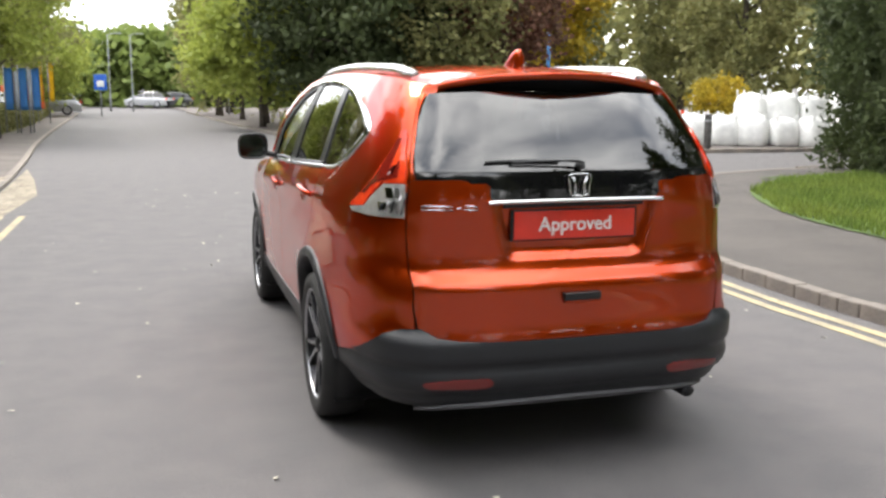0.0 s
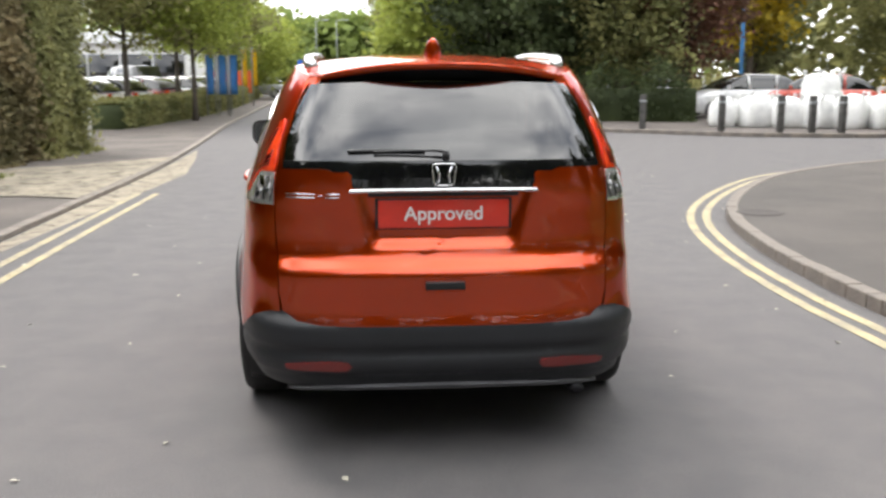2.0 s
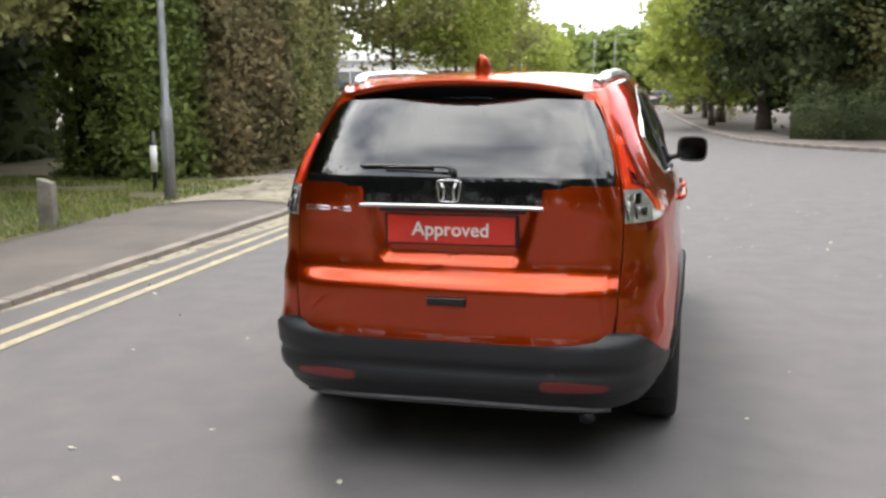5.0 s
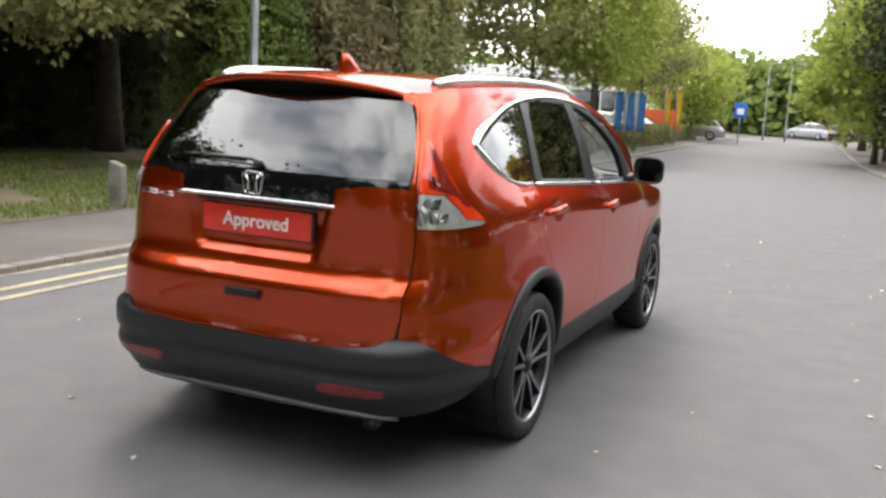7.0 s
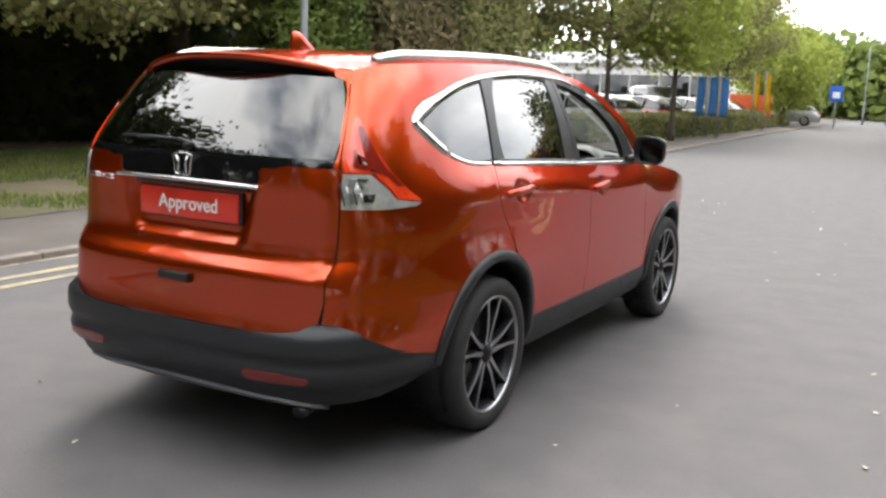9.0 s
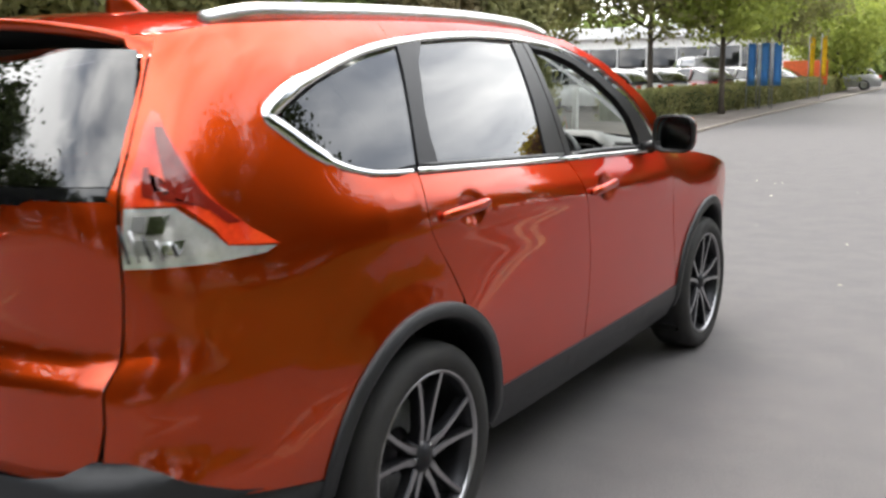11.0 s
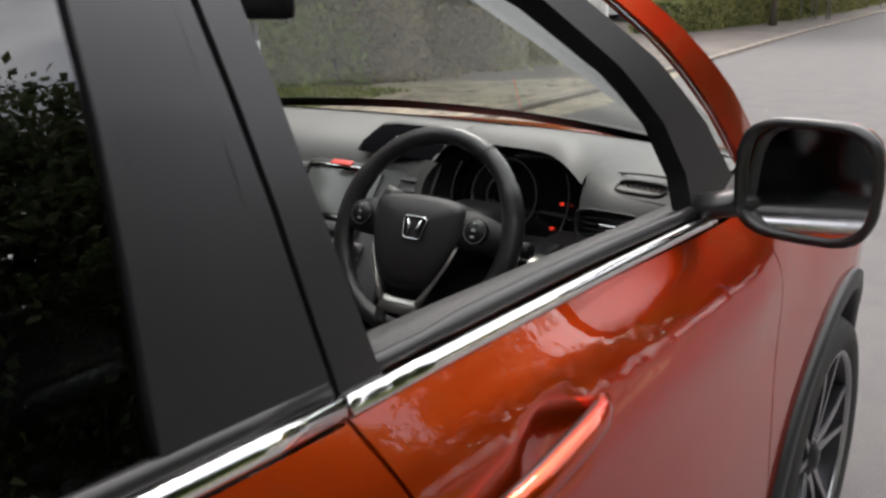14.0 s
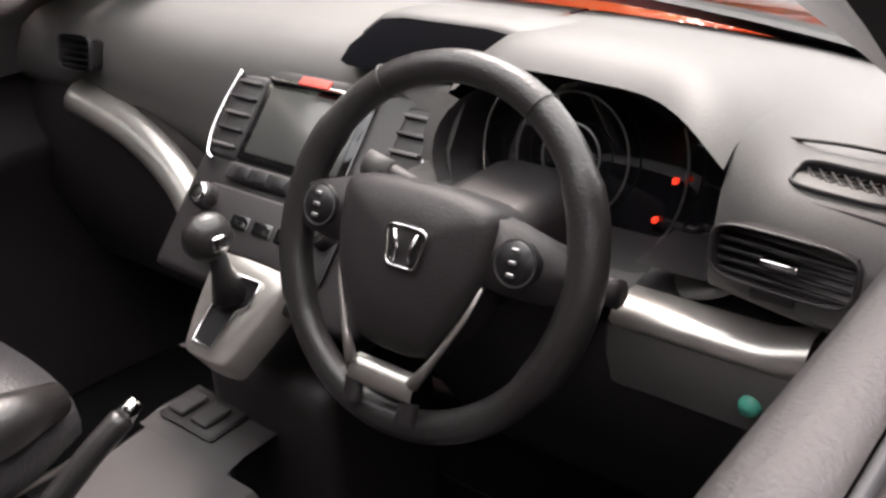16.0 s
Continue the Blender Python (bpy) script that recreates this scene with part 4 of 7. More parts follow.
# door handles: a bar over a scooped cup
for y0, y1, z0, par in ((1.13, 1.385, 1.046, (door_rr, door_rl)), (2.13, 2.375, 1.002, (door_fr, door_fl))):
    for mir in (1, -1):
        bm = bmesh.new()
        pts, rs, back = [], [], []
        for k in range(13):
            u = k / 12
            y = y0 + (y1 - y0) * u
            z = z0 - .004 + .014 * u
            o = .023 - .017 * abs(2 * u - 1) ** 4
            p = skin(s_of(z, y=y), z, o)
            pts.append((mir * p[0], p[1], p[2]))
            rs.append(.0175 - .006 * abs(2 * u - 1) ** 3)
            p = skin(s_of(z, y=y), z, o - .0045)
            back.append((mir * p[0], p[1], p[2]))
        add_tube(bm, pts, rs, 10, True, .75, up=(mir, 0, 0))
        recalc(bm)
        handle_bar = part("door_handle", bm, PAINT, par[0 if mir > 0 else 1])
        # black back added so that its reflection darkens the cup behind the bar
        bm = bmesh.new()
        add_tube(bm, back[1:-1], [.985 * r for r in rs[1:-1]], 10, True, .75, up=(mir, 0, 0))
        recalc(bm)
        part("handle_back", bm, BLACK, handle_bar, "black plastic handle back, added to darken the cup")

# door mirrors
for mir in (1, -1):
    m_ob = empty("door_mirror")
    m_ob.parent = car
    bm = bmesh.new()
    n = 20
    rings = []
    for k in range(9):
        u = k / 8
        y = 2.812 + .125 * u
        sc = (1 - (max(0, u - .15) / .85) ** 2.6 * .72)
        ring = []
        for j in range(n):
            a = 2 * math.pi * j / n
            ca, sa = math.cos(a), math.sin(a)
            ex = math.copysign(abs(ca) ** .55, ca) * .094 * sc
            ez = math.copysign(abs(sa) ** .6, sa) * .080 * sc
            ring.append(bm.verts.new((mir * (.992 + ex), y - .13 * ex, 1.175 + ez + .006 * ex)))
        rings.append(ring)
    for a, b in zip(rings, rings[1:]):
        for j in range(n):
            bm.faces.new((a[j], a[(j + 1) % n], b[(j + 1) % n], b[j]))
    bm.faces.new(rings[-1])
    recalc(bm)
    part("mirror_shell", bm, PAINT, m_ob)
    bm = bmesh.new()
    rim_o = [(v_x, v_z) for v_x, v_z in ((math.copysign(abs(math.cos(a)) ** .55, math.cos(a)) * .094, math.copysign(abs(math.sin(a)) ** .6, math.sin(a)) * .081) for a in (2 * math.pi * j / 28 for j in range(28)))]
    r0 = [bm.verts.new((mir * (.992 + x), 2.838 - .13 * x, 1.175 + z)) for x, z in rim_o]
    r1 = [bm.verts.new((mir * (.992 + x * 1.01), 2.804 - .13 * x, 1.175 + z * 1.01)) for x, z in rim_o]
    r2 = [bm.verts.new((mir * (.992 + x * .90), 2.804 - .13 * x, 1.175 + z * .88)) for x, z in rim_o]
    r3 = [bm.verts.new((mir * (.992 + x * .88), 2.826 - .15 * x, 1.175 + z * .86)) for x, z in rim_o]
    for a, b in ((r0, r1), (r1, r2), (r2, r3)):
        for j in range(28):
            bm.faces.new((a[j], a[(j + 1) % 28], b[(j + 1) % 28], b[j]))
    recalc(bm)
    part("mirror_rim", bm, BLACK, m_ob, "black mirror rim")
    bm = bmesh.new()
    bm.faces.new([bm.verts.new((mir * (.992 + x * .885), 2.822 - .20 * x + .10 * z, 1.175 + z * .865)) for x, z in rim_o])
    part("mirror_glass", bm, CHROME, m_ob, "mirror glass")
    bm = bmesh.new()
    add_tube(bm, [(mir * .83, 2.84, 1.11), (mir * .87, 2.85, 1.122), (mir * .935, 2.86, 1.135)], [.034, .028, .03], 10, True, .7)
    part("mirror_foot", bm, BLACK, m_ob, "black mirror foot")


# wheels
def wheel():
    w = empty("wheel")
    bm = bmesh.new()
    prof = [(.254, -.090), (.262, -.101), (.295, -.108), (.326, -.101), (.340, -.080), (.345, -.04), (.345, .04), (.340, .080), (.326, .101), (.295, .108), (.266, .101), (.256, .092)]
    add_lathe(bm, prof, 64, "X")
    recalc(bm)
    part("tyre", bm, RUBBER, w)
    bm = bmesh.new()
    add_lathe(bm, [(.225, -.10), (.232, .03), (.243, .075), (.255, .090)], 64, "X")
    add_lathe(bm, [(.0, -.04), (.23, -.05)], 40, "X")
    recalc(bm)
    part("rim_barrel", bm, DARK_ALLOY, w, "dark inner rim")
    bm = bmesh.new()
    add_lathe(bm, [(.2625, .080), (.2635, .097), (.258, .100), (.253, .097), (.250, .088)], 64, "X")
    recalc(bm)
    part("rim_lip", bm, BRIGHT_ALLOY, w, "bright machined rim edge")
    for k in range(5):
        a = 2 * math.pi * k / 5 + .3
        R = Matrix.Rotation(a, 4, "X")
        for sgn in (-1, 1):
            bm = bmesh.new()
            stations = [(.045, .016 * sgn, .014, .072), (.10, .020 * sgn, .011, .079), (.17, .036 * sgn, .009, .085), (.255, .062 * sgn, .010, .090)]
            rings = []
            for r, c, hw, x in stations:
                rings.append([bm.verts.new(R @ Vector(p)) for p in ((x - .035, c - hw * 1.3, r), (x - .004, c - hw, r), (x, c - hw * .8, r), (x, c + hw * .8, r), (x - .004, c + hw, r), (x - .035, c + hw * 1.3, r))])
            for a_, b_ in zip(rings, rings[1:]):
                for j in range(6):
                    bm.faces.new((a_[j], a_[(j + 1) % 6], b_[(j + 1) % 6], b_[j]))
            bm.faces.new(rings[0])
            bm.faces.new(rings[-1])
            recalc(bm)
            sp = part("spoke", bm, DARK_ALLOY, w, "dark spoke with a machined face", smooth=False)
            sp.data.materials.append(BRIGHT_ALLOY)
            for p in sp.data.polygons:
                if p.normal.x > .9:
                    p.material_index = 1
    bm = bmesh.new()
    add_lathe(bm, [(.0, .088), (.022, .087), (.030, .080), (.050, .070), (.062, .05), (.066, .02)], 24, "X")
    recalc(bm)
    part("hub_cap", bm, DARK_ALLOY, w)
    for k in range(5):
        bm = bmesh.new()
        a = 2 * math.pi * k / 5 + .93
        add_lathe(bm, [(0, .074), (.009, .074), (.010, .06)], 6, "X", (0, .045 * math.cos(a), .045 * math.sin(a)))
        part("wheel_nut", bm, BRIGHT_ALLOY, w)
    bm = bmesh.new()
    add_lathe(bm, [(.07, -.03), (.155, -.03), (.155, -.045), (.07, -.045)], 40, "X")
    part("brake_disc", bm, GALV, w, "grey brake disc")
    w.parent = car
    return w


wheels = [wheel()]
for x, y, rz in ((.808, HUB_R, 0), (.80, HUB_F, 0), (-.808, HUB_R, 180), (-.80, HUB_F, 180)):
    m = pose(x, y, .342 if y == HUB_R else .346, 0, 0, rz) @ pose(0, 0, 0, random.uniform(0, 60), 0, 0)
    if x > 0 and y == HUB_R:
        wheels[0].matrix_basis = m
    else:
        copy_thing(wheels[0], m)
# wheel housings and the dark underside
for mir in (1, -1):
    for cy in (HUB_R, HUB_F):
        bm = bmesh.new()
        add_lathe(bm, [(.10, .60), (.42, .60), (.398, .862)], 32, "X", (0, cy, HUB_Z))
        for v in bm.verts:
            v.co.x *= mir
            v.co.z = max(v.co.z, .16)
        part("wheel_housing", bm, BLACK, car, "black wheel housing")
bm = bmesh.new()
add_box(bm, -.62, .62, .55, 4.2, .21, .27, .02)
add_box(bm, -.56, .56, .25, .9, .27, .42, .03)
part("underbody", bm, BLACK, car)
bm = bmesh.new()
add_tube(bm, spline([(.50, .60, .27), (.53, .30, .27), (.555, .13, .262)], 5), .033, 12, True, .7)
part("exhaust_tip", bm, DARK_ALLOY, car)
# inner liner so that joints look dark
for mir in (False, True):
    o = side_line([(1.50, .46), (3.14, .46), (3.0, 1.04), (2.0, 1.08), (1.12, 1.12), (1.0, 1.0), (1.25, .86)])
    part("door_liner", panel_bm(o, off=-.05, cell=.1, rim=0, mirror=mir), BLACK, car)
    o = [(s_of(z, x=x), z) for x, z in ((.55, .60), (.55, 1.17))] + side_line([(.40, 1.17), (.58, 1.30), (.75, 1.18), (1.05, 1.14), (1.03, .98), (1.13, .86), (.8, .78), (.58, .60)])
    part("wing_liner", panel_bm(o, off=-.03, cell=.1, rim=0, mirror=mir), BLACK, car)
o = tail_line([(.60, .60), (.64, .8), (.64, 1.18), (.0, 1.2)])
part("gate_liner", panel_bm([(-a, b) for a, b in o[2::-1]] + o[:3], skin2, -.045, .06, 0), BLACK, tailgate)

# ---- inside the car ----
DASH_GREY = mat("grey_dash_grain", (0.092, 0.089, 0.086), 0.55, 0, (0.078, 0.075, 0.073), 6, 0.06, 420, fine=0.06)
DASH_DARK = mat("charcoal_plastic", (0.023, 0.020, 0.021), 0.48, 0, (0.018, 0.0155, 0.0165), 8, 0.15, 500)
CONSOLE_GREY = mat('console_grain', (.046, .042, .044), .6, 0, (.036, .033, .034), 6, .08, 400, fine=.06)
DOOR_GREY = mat("door_lining_grain", (0.052, 0.048, 0.049), 0.6, 0, (0.042, 0.039, 0.040), 6, 0.25, 260, fine=0.06)
LEATHER = mat("black_leather", (0.018, 0.0155, 0.016), 0.36, 0, (0.025, 0.024, 0.024), 12, 0.15, 260, coat=0.15)
SEAT_HIDE = mat("charcoal_seat_hide", (0.062, 0.058, 0.062), 0.45, 0, (0.035, 0.034, 0.036), 7, 0.25, 180)
TRIM_SILVER = mat("silver_trim", (0.52, 0.50, 0.47), 0.3, 0.75, fine=0.04)
BEIGE = mat("pale_lining", (0.80, 0.77, 0.71), 0.9, 0, (0.74, 0.71, 0.65), 5, 0.2, 300)
SCREEN = mat("dark_screen", (0.05, 0.052, 0.05), 0.25, coat=0.3, fine=0.02)
DISPLAY_BLACK = mat('display_black', (.003, .003, .004), .8, spec=.01, fine=.03)
RED_STICKER = mat("red_sticker", (0.75, 0.06, 0.04), 0.5)
TEAL = mat("teal_plastic", (0.05, 0.30, 0.22), 0.35)


def glow_mat(name, color, strength):
    m = bpy.data.materials.new(name)
    m.use_nodes = True
    b = m.node_tree.nodes["Principled BSDF"]
    b.inputs["Base Color"].default_value = (*color, 1)
    b.inputs["Emission Color"].default_value = (*color, 1)
    b.inputs["Emission Strength"].default_value = strength
    return m


RED_LIGHT, BLUE_LIGHT = glow_mat("red_telltale", (1, .05, .02), .3), glow_mat("blue_display", (.15, .12, 1), 1.2)


def loft(name, rows, material, parent, label="", close=False, smooth=True):
    """A surface through rows of points."""
    bm = bmesh.new()
    vs = [[bm.verts.new(p) for p in r] for r in rows]
    n = len(vs[0])
    for a, b in zip(vs, vs[1:]):
        for k in range(n if close else n - 1):
            bm.faces.new((a[k], a[(k + 1) % n], b[(k + 1) % n], b[k]))
    recalc(bm)
    return part(name, bm, material, parent, label, smooth)


def box_part(name, lo, hi, bevel, material, parent, m=None, label=""):
    bm = bmesh.new()
    add_box(bm, lo[0], hi[0], lo[1], hi[1], lo[2], hi[2], bevel, m)
    return part(name, bm, material, parent, label)


dash = empty("dashboard", label="grey soft-grain dashboard with silver trim and dark centre stack", category="dashboard")
XS = [-.80 + 1.60 * k / 64 for k in range(65)]


def dash_lip(x):
    """Where the pad turns down: its y and z, and how far the hood over the dials rises."""
    y = float(pchip([-.8, -.6, -.4, -.2, 0, .2, .32, .5, .62, .8], [3.02, 3.04, 3.05, 3.065, 3.09, 3.06, 2.985, 2.968, 2.905, 2.865], x))
    z = float(pchip([-.8, -.5, -.2, 0, .2, .4, .62, .8], [1.06, 1.075, 1.075, 1.07, 1.08, 1.09, 1.088, 1.086], x))
    hood = .064 * math.exp(-(abs(x - .440) / .192) ** 6)
    return y, z, hood


def dash_row(x):
    y, z, hood = dash_lip(x)
    fy = 3.47 - .13 * (x / .8) ** 2
    if x < .21:
        low = float(pchip([-.8, -.62, -.45, -.3, -.2, .21], [.965, .955, .935, .88, .86, .86], x))
        pts = [(fy, 1.085), (fy - .06, 1.112), (fy - .17, 1.120), (y + .10, z + .035), (y + .045, z + .022), (y + .012, z), (y - .006, z - .035), (y - .012, (z + low) / 2), (y - .008, low + .02), (y + .01, low)]
    else:
        low = 1.028
        pts = [(fy, 1.085), (fy - .06, 1.112), (fy - .17, 1.120 + hood * .15), (y + .16, z + .030 + hood * .55), (y + .07, z + .020 + hood * .95), (y + .02, z + .008 + hood), (y, z - .004 + hood * .95), (y + .004, z - .016 + hood * .8), (y + .006, z - .03 + hood * .2), (y + .012, low)]
    return [(x, a, b) for a, b in pts]


loft("dash_pad", [dash_row(x) for x in XS if x < .2101], DASH_GREY, dash)
# driver's side: pad over the dials, then the outer face with its vent
DX = [.21 + .59 * k / 40 for k in range(41)]
loft("dash_pad", [dash_row(x)[:7] for x in DX if x < .6305], DASH_GREY, dash)
OUT = [DX[28] + (.80 - DX[28]) * k / 12 for k in range(13)]


def vent_row(x):
    y, _, hood = dash_lip(x)
    return dash_row(x)[:5] + [(x, y + .045, 1.108 + hood * .9), (x, y + .018, 1.098 + hood * .8), (x, y - .002, 1.076 + hood * .5), (x, y - .012, 1.046), (x, y - .014, 1.018), (x, y - .008, 1.008), (x, y + .02, 1.004)]


loft("vent_face", [vent_row(x) for x in OUT], DASH_GREY, dash)
bm = bmesh.new()
add_tube(bm, spline([(.640, 2.907, 1.068), (.660, 2.914, 1.0925), (.72, 2.903, 1.0985), (.795, 2.886, 1.0985)], 6), .0022, 5)
part("pad_seam", bm, DASH_DARK, dash)
# seam lines on the pad
bm = bmesh.new()
add_tube(bm, spline([(.62, 2.985, 1.1185), (.70, 2.995, 1.120), (.79, 2.985, 1.118)], 5), .002, 5)
part("pad_seam", bm, DASH_DARK, dash)

# dials in their dark bay
bay = []
for k in range(25):
    a = math.pi * (1.12 - 1.24 * k / 24)
    bay.append((.446 + .184 * math.cos(a), 1.045 + .100 * math.sin(a)))
bay += [(.585, .990), (.52, .970), (.36, .968), (.295, .985)]
rows = []
for dy, sc in ((0.0, 1.03), (.012, .98), (.075, .90)):
    rows.append([(.446 + (x - .446) * sc, 2.962 + dy + (z - 1.04) * .25, 1.04 + (z - 1.04) * sc) for x, z in bay + bay[:1]])
loft("dial_hood", rows, DASH_DARK, dash)
bm = bmesh.new()
bm.faces.new([bm.verts.new((.446 + (x - .446) * .91, 3.034 + (z - 1.04) * .25, 1.04 + (z - 1.04) * .91)) for x, z in bay])
cluster = part("instrument_panel", bm, GLOSS_BLACK, dash, "dark instrument panel")


def ring_at(name, c, r, t, material, parent, tilt=25, a0=0, a1=360, n=40):
    bm = bmesh.new()
    T = Matrix.Translation(c) @ Matrix.Rotation(radians(90 - 14), 4, "X")
    add_tube(bm, [T @ Vector((r * math.cos(radians(a)), r * math.sin(radians(a)), 0)) for a in (a0 + (a1 - a0) * k / n for k in range(n + 1))], t, 5, False)
    return part(name, bm, material, parent)


ring_at("dial_ring", (.405, 3.020, 1.045), .070, .0014, SATIN_CHROME, dash)
ring_at("dial_ring", (.405, 3.020, 1.045), .036, .0015, SATIN_CHROME, dash)
ring_at("gauge_arc", (.418, 3.014, 1.045), .126, .0014, SATIN_CHROME, dash, a0=-35, a1=25, n=20)
ring_at("gauge_arc", (.405, 3.014, 1.045), .112, .002, CHROME, dash, a0=150, a1=220, n=20)
for x, z, m in ((.531, 1.044, RED_LIGHT), (.511, .996, RED_LIGHT)):
    box_part("telltale", (x - .0025, 3.012, z - .0025), (x + .0025, 3.02, z + .0025), .0006, m, dash, label="small lit red warning lamp")
# grey surround sweeping round the lower edge of the bay
low = smooth2(bay[19:] + [(.262, 1.02)], 3)
rows = []
for grow, dy in ((1.02, .004), (1.045, -.008), (1.09, -.020), (1.15, -.030), (1.17, -.016), (1.17, .03)):
    rows.append([(.446 + (x - .446) * grow, 2.962 + dy + (z - 1.04) * .25 - .035 * max(0, (x - .55) / .08), 1.04 + (z - 1.04) * grow) for x, z in low])
loft("dial_surround", rows, DASH_GREY, dash)
loft("dial_cheek", [[(.215, 3.03, 1.09), (.205, 3.01, 1.04), (.215, 2.99, .97)], [(.292, 2.982, 1.098), (.276, 2.970, 1.04), (.286, 2.962, .975)]], DASH_GREY, dash)

# side vents
def vent(name, cx, cy, cz, w, h, slats, m, parent, tab=True, chrome=False, lattice=0):
    v = empty(name, m)
    v.parent = parent
    bm = bmesh.new()
    out = [(math.copysign(abs(math.cos(a)) ** .45, math.cos(a)) * w / 2, math.copysign(abs(math.sin(a)) ** .45, math.sin(a)) * h / 2) for a in (2 * math.pi * k / 28 for k in range(28))]
    r = [[bm.verts.new((x * s, d, z * s)) for x, z in out] for s, d in ((1.0, 0), (.96, -.004), (.92, 0), (.86, .03))]
    for a, b in zip(r, r[1:]):
        for k in range(28):
            bm.faces.new((a[k], a[(k + 1) % 28], b[(k + 1) % 28], b[k]))
    bm.faces.new(r[-1])
    recalc(bm)
    part("vent_frame", bm, DASH_DARK, v)
    for k in range(slats):
        z = -h * .36 + h * .72 * k / max(slats - 1, 1)
        bm = bmesh.new()
        add_box(bm, -w * .44, w * .44, .002, .018, z - .0016, z + .0016, .001)
        part("vent_slat", bm, BLACK if not chrome else DASH_DARK, v)
    for k in range(lattice):
        for lean in (-1, 1):
            x = -w * .40 + w * .80 * k / (lattice - 1)
            bm = bmesh.new()
            add_tube(bm, [(max(-w * .44, min(w * .44, x - lean * h * .4)), .003, -h * .38), (max(-w * .44, min(w * .44, x + lean * h * .4)), .003, h * .38)], .0011, 4)
            part("vent_bar", bm, DASH_GREY, v)
    if tab:
        bm = bmesh.new()
        add_box(bm, -.016, .016, -.006, .006, -.003, .003, .002)
        part("vent_tab", bm, CHROME, v, "chrome vent tab")
    return v


vent("side_vent", 0, 0, 0, .126, .050, 5, pose(.692, 2.866, 1.059, -6, 0, -4), dash)
vent("demister_vent", 0, 0, 0, .092, .036, 0, pose(.716, 2.930, 1.1105, -70, 0, -8), dash, tab=False, lattice=8)
vent("side_vent", 0, 0, 0, .088, .062, 5, pose(-.552, 3.008, 1.044, -14, 0, 6), dash, tab=False)
box_part("mirror_switch", (.668, 2.866, 1.021), (.706, 2.88, 1.031), .003, DASH_DARK, dash)

# oddments shelf with its silver lip, knee panel
loft("shelf", [[(x, 2.905, 1.004), (x, 2.99, 1.004), (x, 3.00, .985), (x, 2.90, .978)] for x in (.545, .60, .66, .72, .78)], DASH_DARK, dash)
rows = []
for k in range(15):
    x = .548 + .176 * k / 14
    rise = .022 * max(0, (x - .68) / .058) ** 1.5
    rows.append([(x, 2.905, .981 + rise), (x, 2.872, .983 + rise), (x, 2.860, .977 + rise), (x, 2.854, .968 + rise * .6), (x, 2.862, .958)])
loft("shelf_lip", rows, TRIM_SILVER, dash, "silver trim lip")
loft("knee_panel", [[(x, 2.862, .958), (x, 2.862, .93), (x, 2.875, .89), (x, 2.93, .80), (x, 3.02, .66), (x, 3.10, .55)] for x in (.22, .40, .50, .60, .70, .79)], DASH_DARK, dash)
loft("knee_panel_top", [[(x, 2.858, .961), (x, 2.857, .93), (x, 2.870, .890)] for x in (.545, .62, .70, .79)], DASH_GREY, dash)
bm = bmesh.new()
add_lathe(bm, [(0, -.010), (.008, -.009), (.0105, -.003), (.0105, .01)], 18, "Y", (.684, 2.860, .925))
part("tag", bm, TEAL, dash, "small teal plastic disc")

# passenger side: silver sweep and glovebox
pts = spline([(-.600, 3.015, .966), (-.55, 3.018, .953), (-.45, 3.018, .930), (-.355, 3.010, .895), (-.28, 2.995, .855), (-.22, 2.97, .812), (-.185, 2.95, .775)], 5)
bm = bmesh.new()
add_tube(bm, pts, [.016] + [.031] * (len(pts) - 4) + [.022, .015, .008], 12, True, .7, up=(0, -1, 1))
recalc(bm)
part("silver_sweep", bm, TRIM_SILVER, dash, "curved silver trim bar")
loft("glovebox", [[(x, 3.04, .965 - .10 * max(0, (x + .45) / .25) ** 1.3 if x > -.45 else .965), (x, 3.02, .88 if x < -.3 else .80), (x, 3.03, .74), (x, 3.10, .58)] for x in (-.78, -.6, -.45, -.35, -.27, -.2)], DASH_DARK, dash)
box_part("sticker", (-.040, 3.042, 1.066), (.016, 3.056, 1.070), .001, RED_STICKER, dash, Matrix.Translation((-.057, 3.06, 1.064)) @ Matrix.Rotation(radians(30), 4, "X") @ Matrix.Translation((.057, -3.065, -1.064)), "red sticker")

# display under its own hood
loft("display_hood", [[(x, 3.172, 1.085), (x, 3.152, 1.106 + .024 * q), (x, 3.168, 1.112 + .026 * q), (x, 3.24, 1.120 + .014 * q), (x, 3.32, 1.118)]
                       for x, q in ((-.02, 0), (.01, .8), (.05, 1), (.13, 1), (.21, 1), (.255, .8), (.295, 0))], DASH_GREY, dash)
loft("display", [[(x, 3.088 - .016 * q, 1.082), (x, 3.108, 1.099 + .016 * q), (x, 3.150, 1.108 + .027 * q)] for x, q in ((-.005, 0), (.02, .8), (.06, 1), (.13, 1), (.20, 1), (.242, .8), (.27, .1))], DISPLAY_BLACK, dash, "dark information display")
box_part("display_digits", (.172, 3.116, 1.110), (.186, 3.126, 1.117), .001, BLUE_LIGHT, dash, label="small lit blue display digits")

# centre stack, sloping towards the seats
STACK = Matrix.Translation((0, 3.060, 1.036)) @ Matrix.Rotation(radians(-42), 4, "X")


def st_box(name, x0, x1, v0, v1, n0, n1, bevel, material, label=""):
    """A block on the stack: x across, v down it, n out of it."""
    return box_part(name, (x0, -n1, -v1), (x1, -n0, -v0), bevel, material, dash, STACK, label)


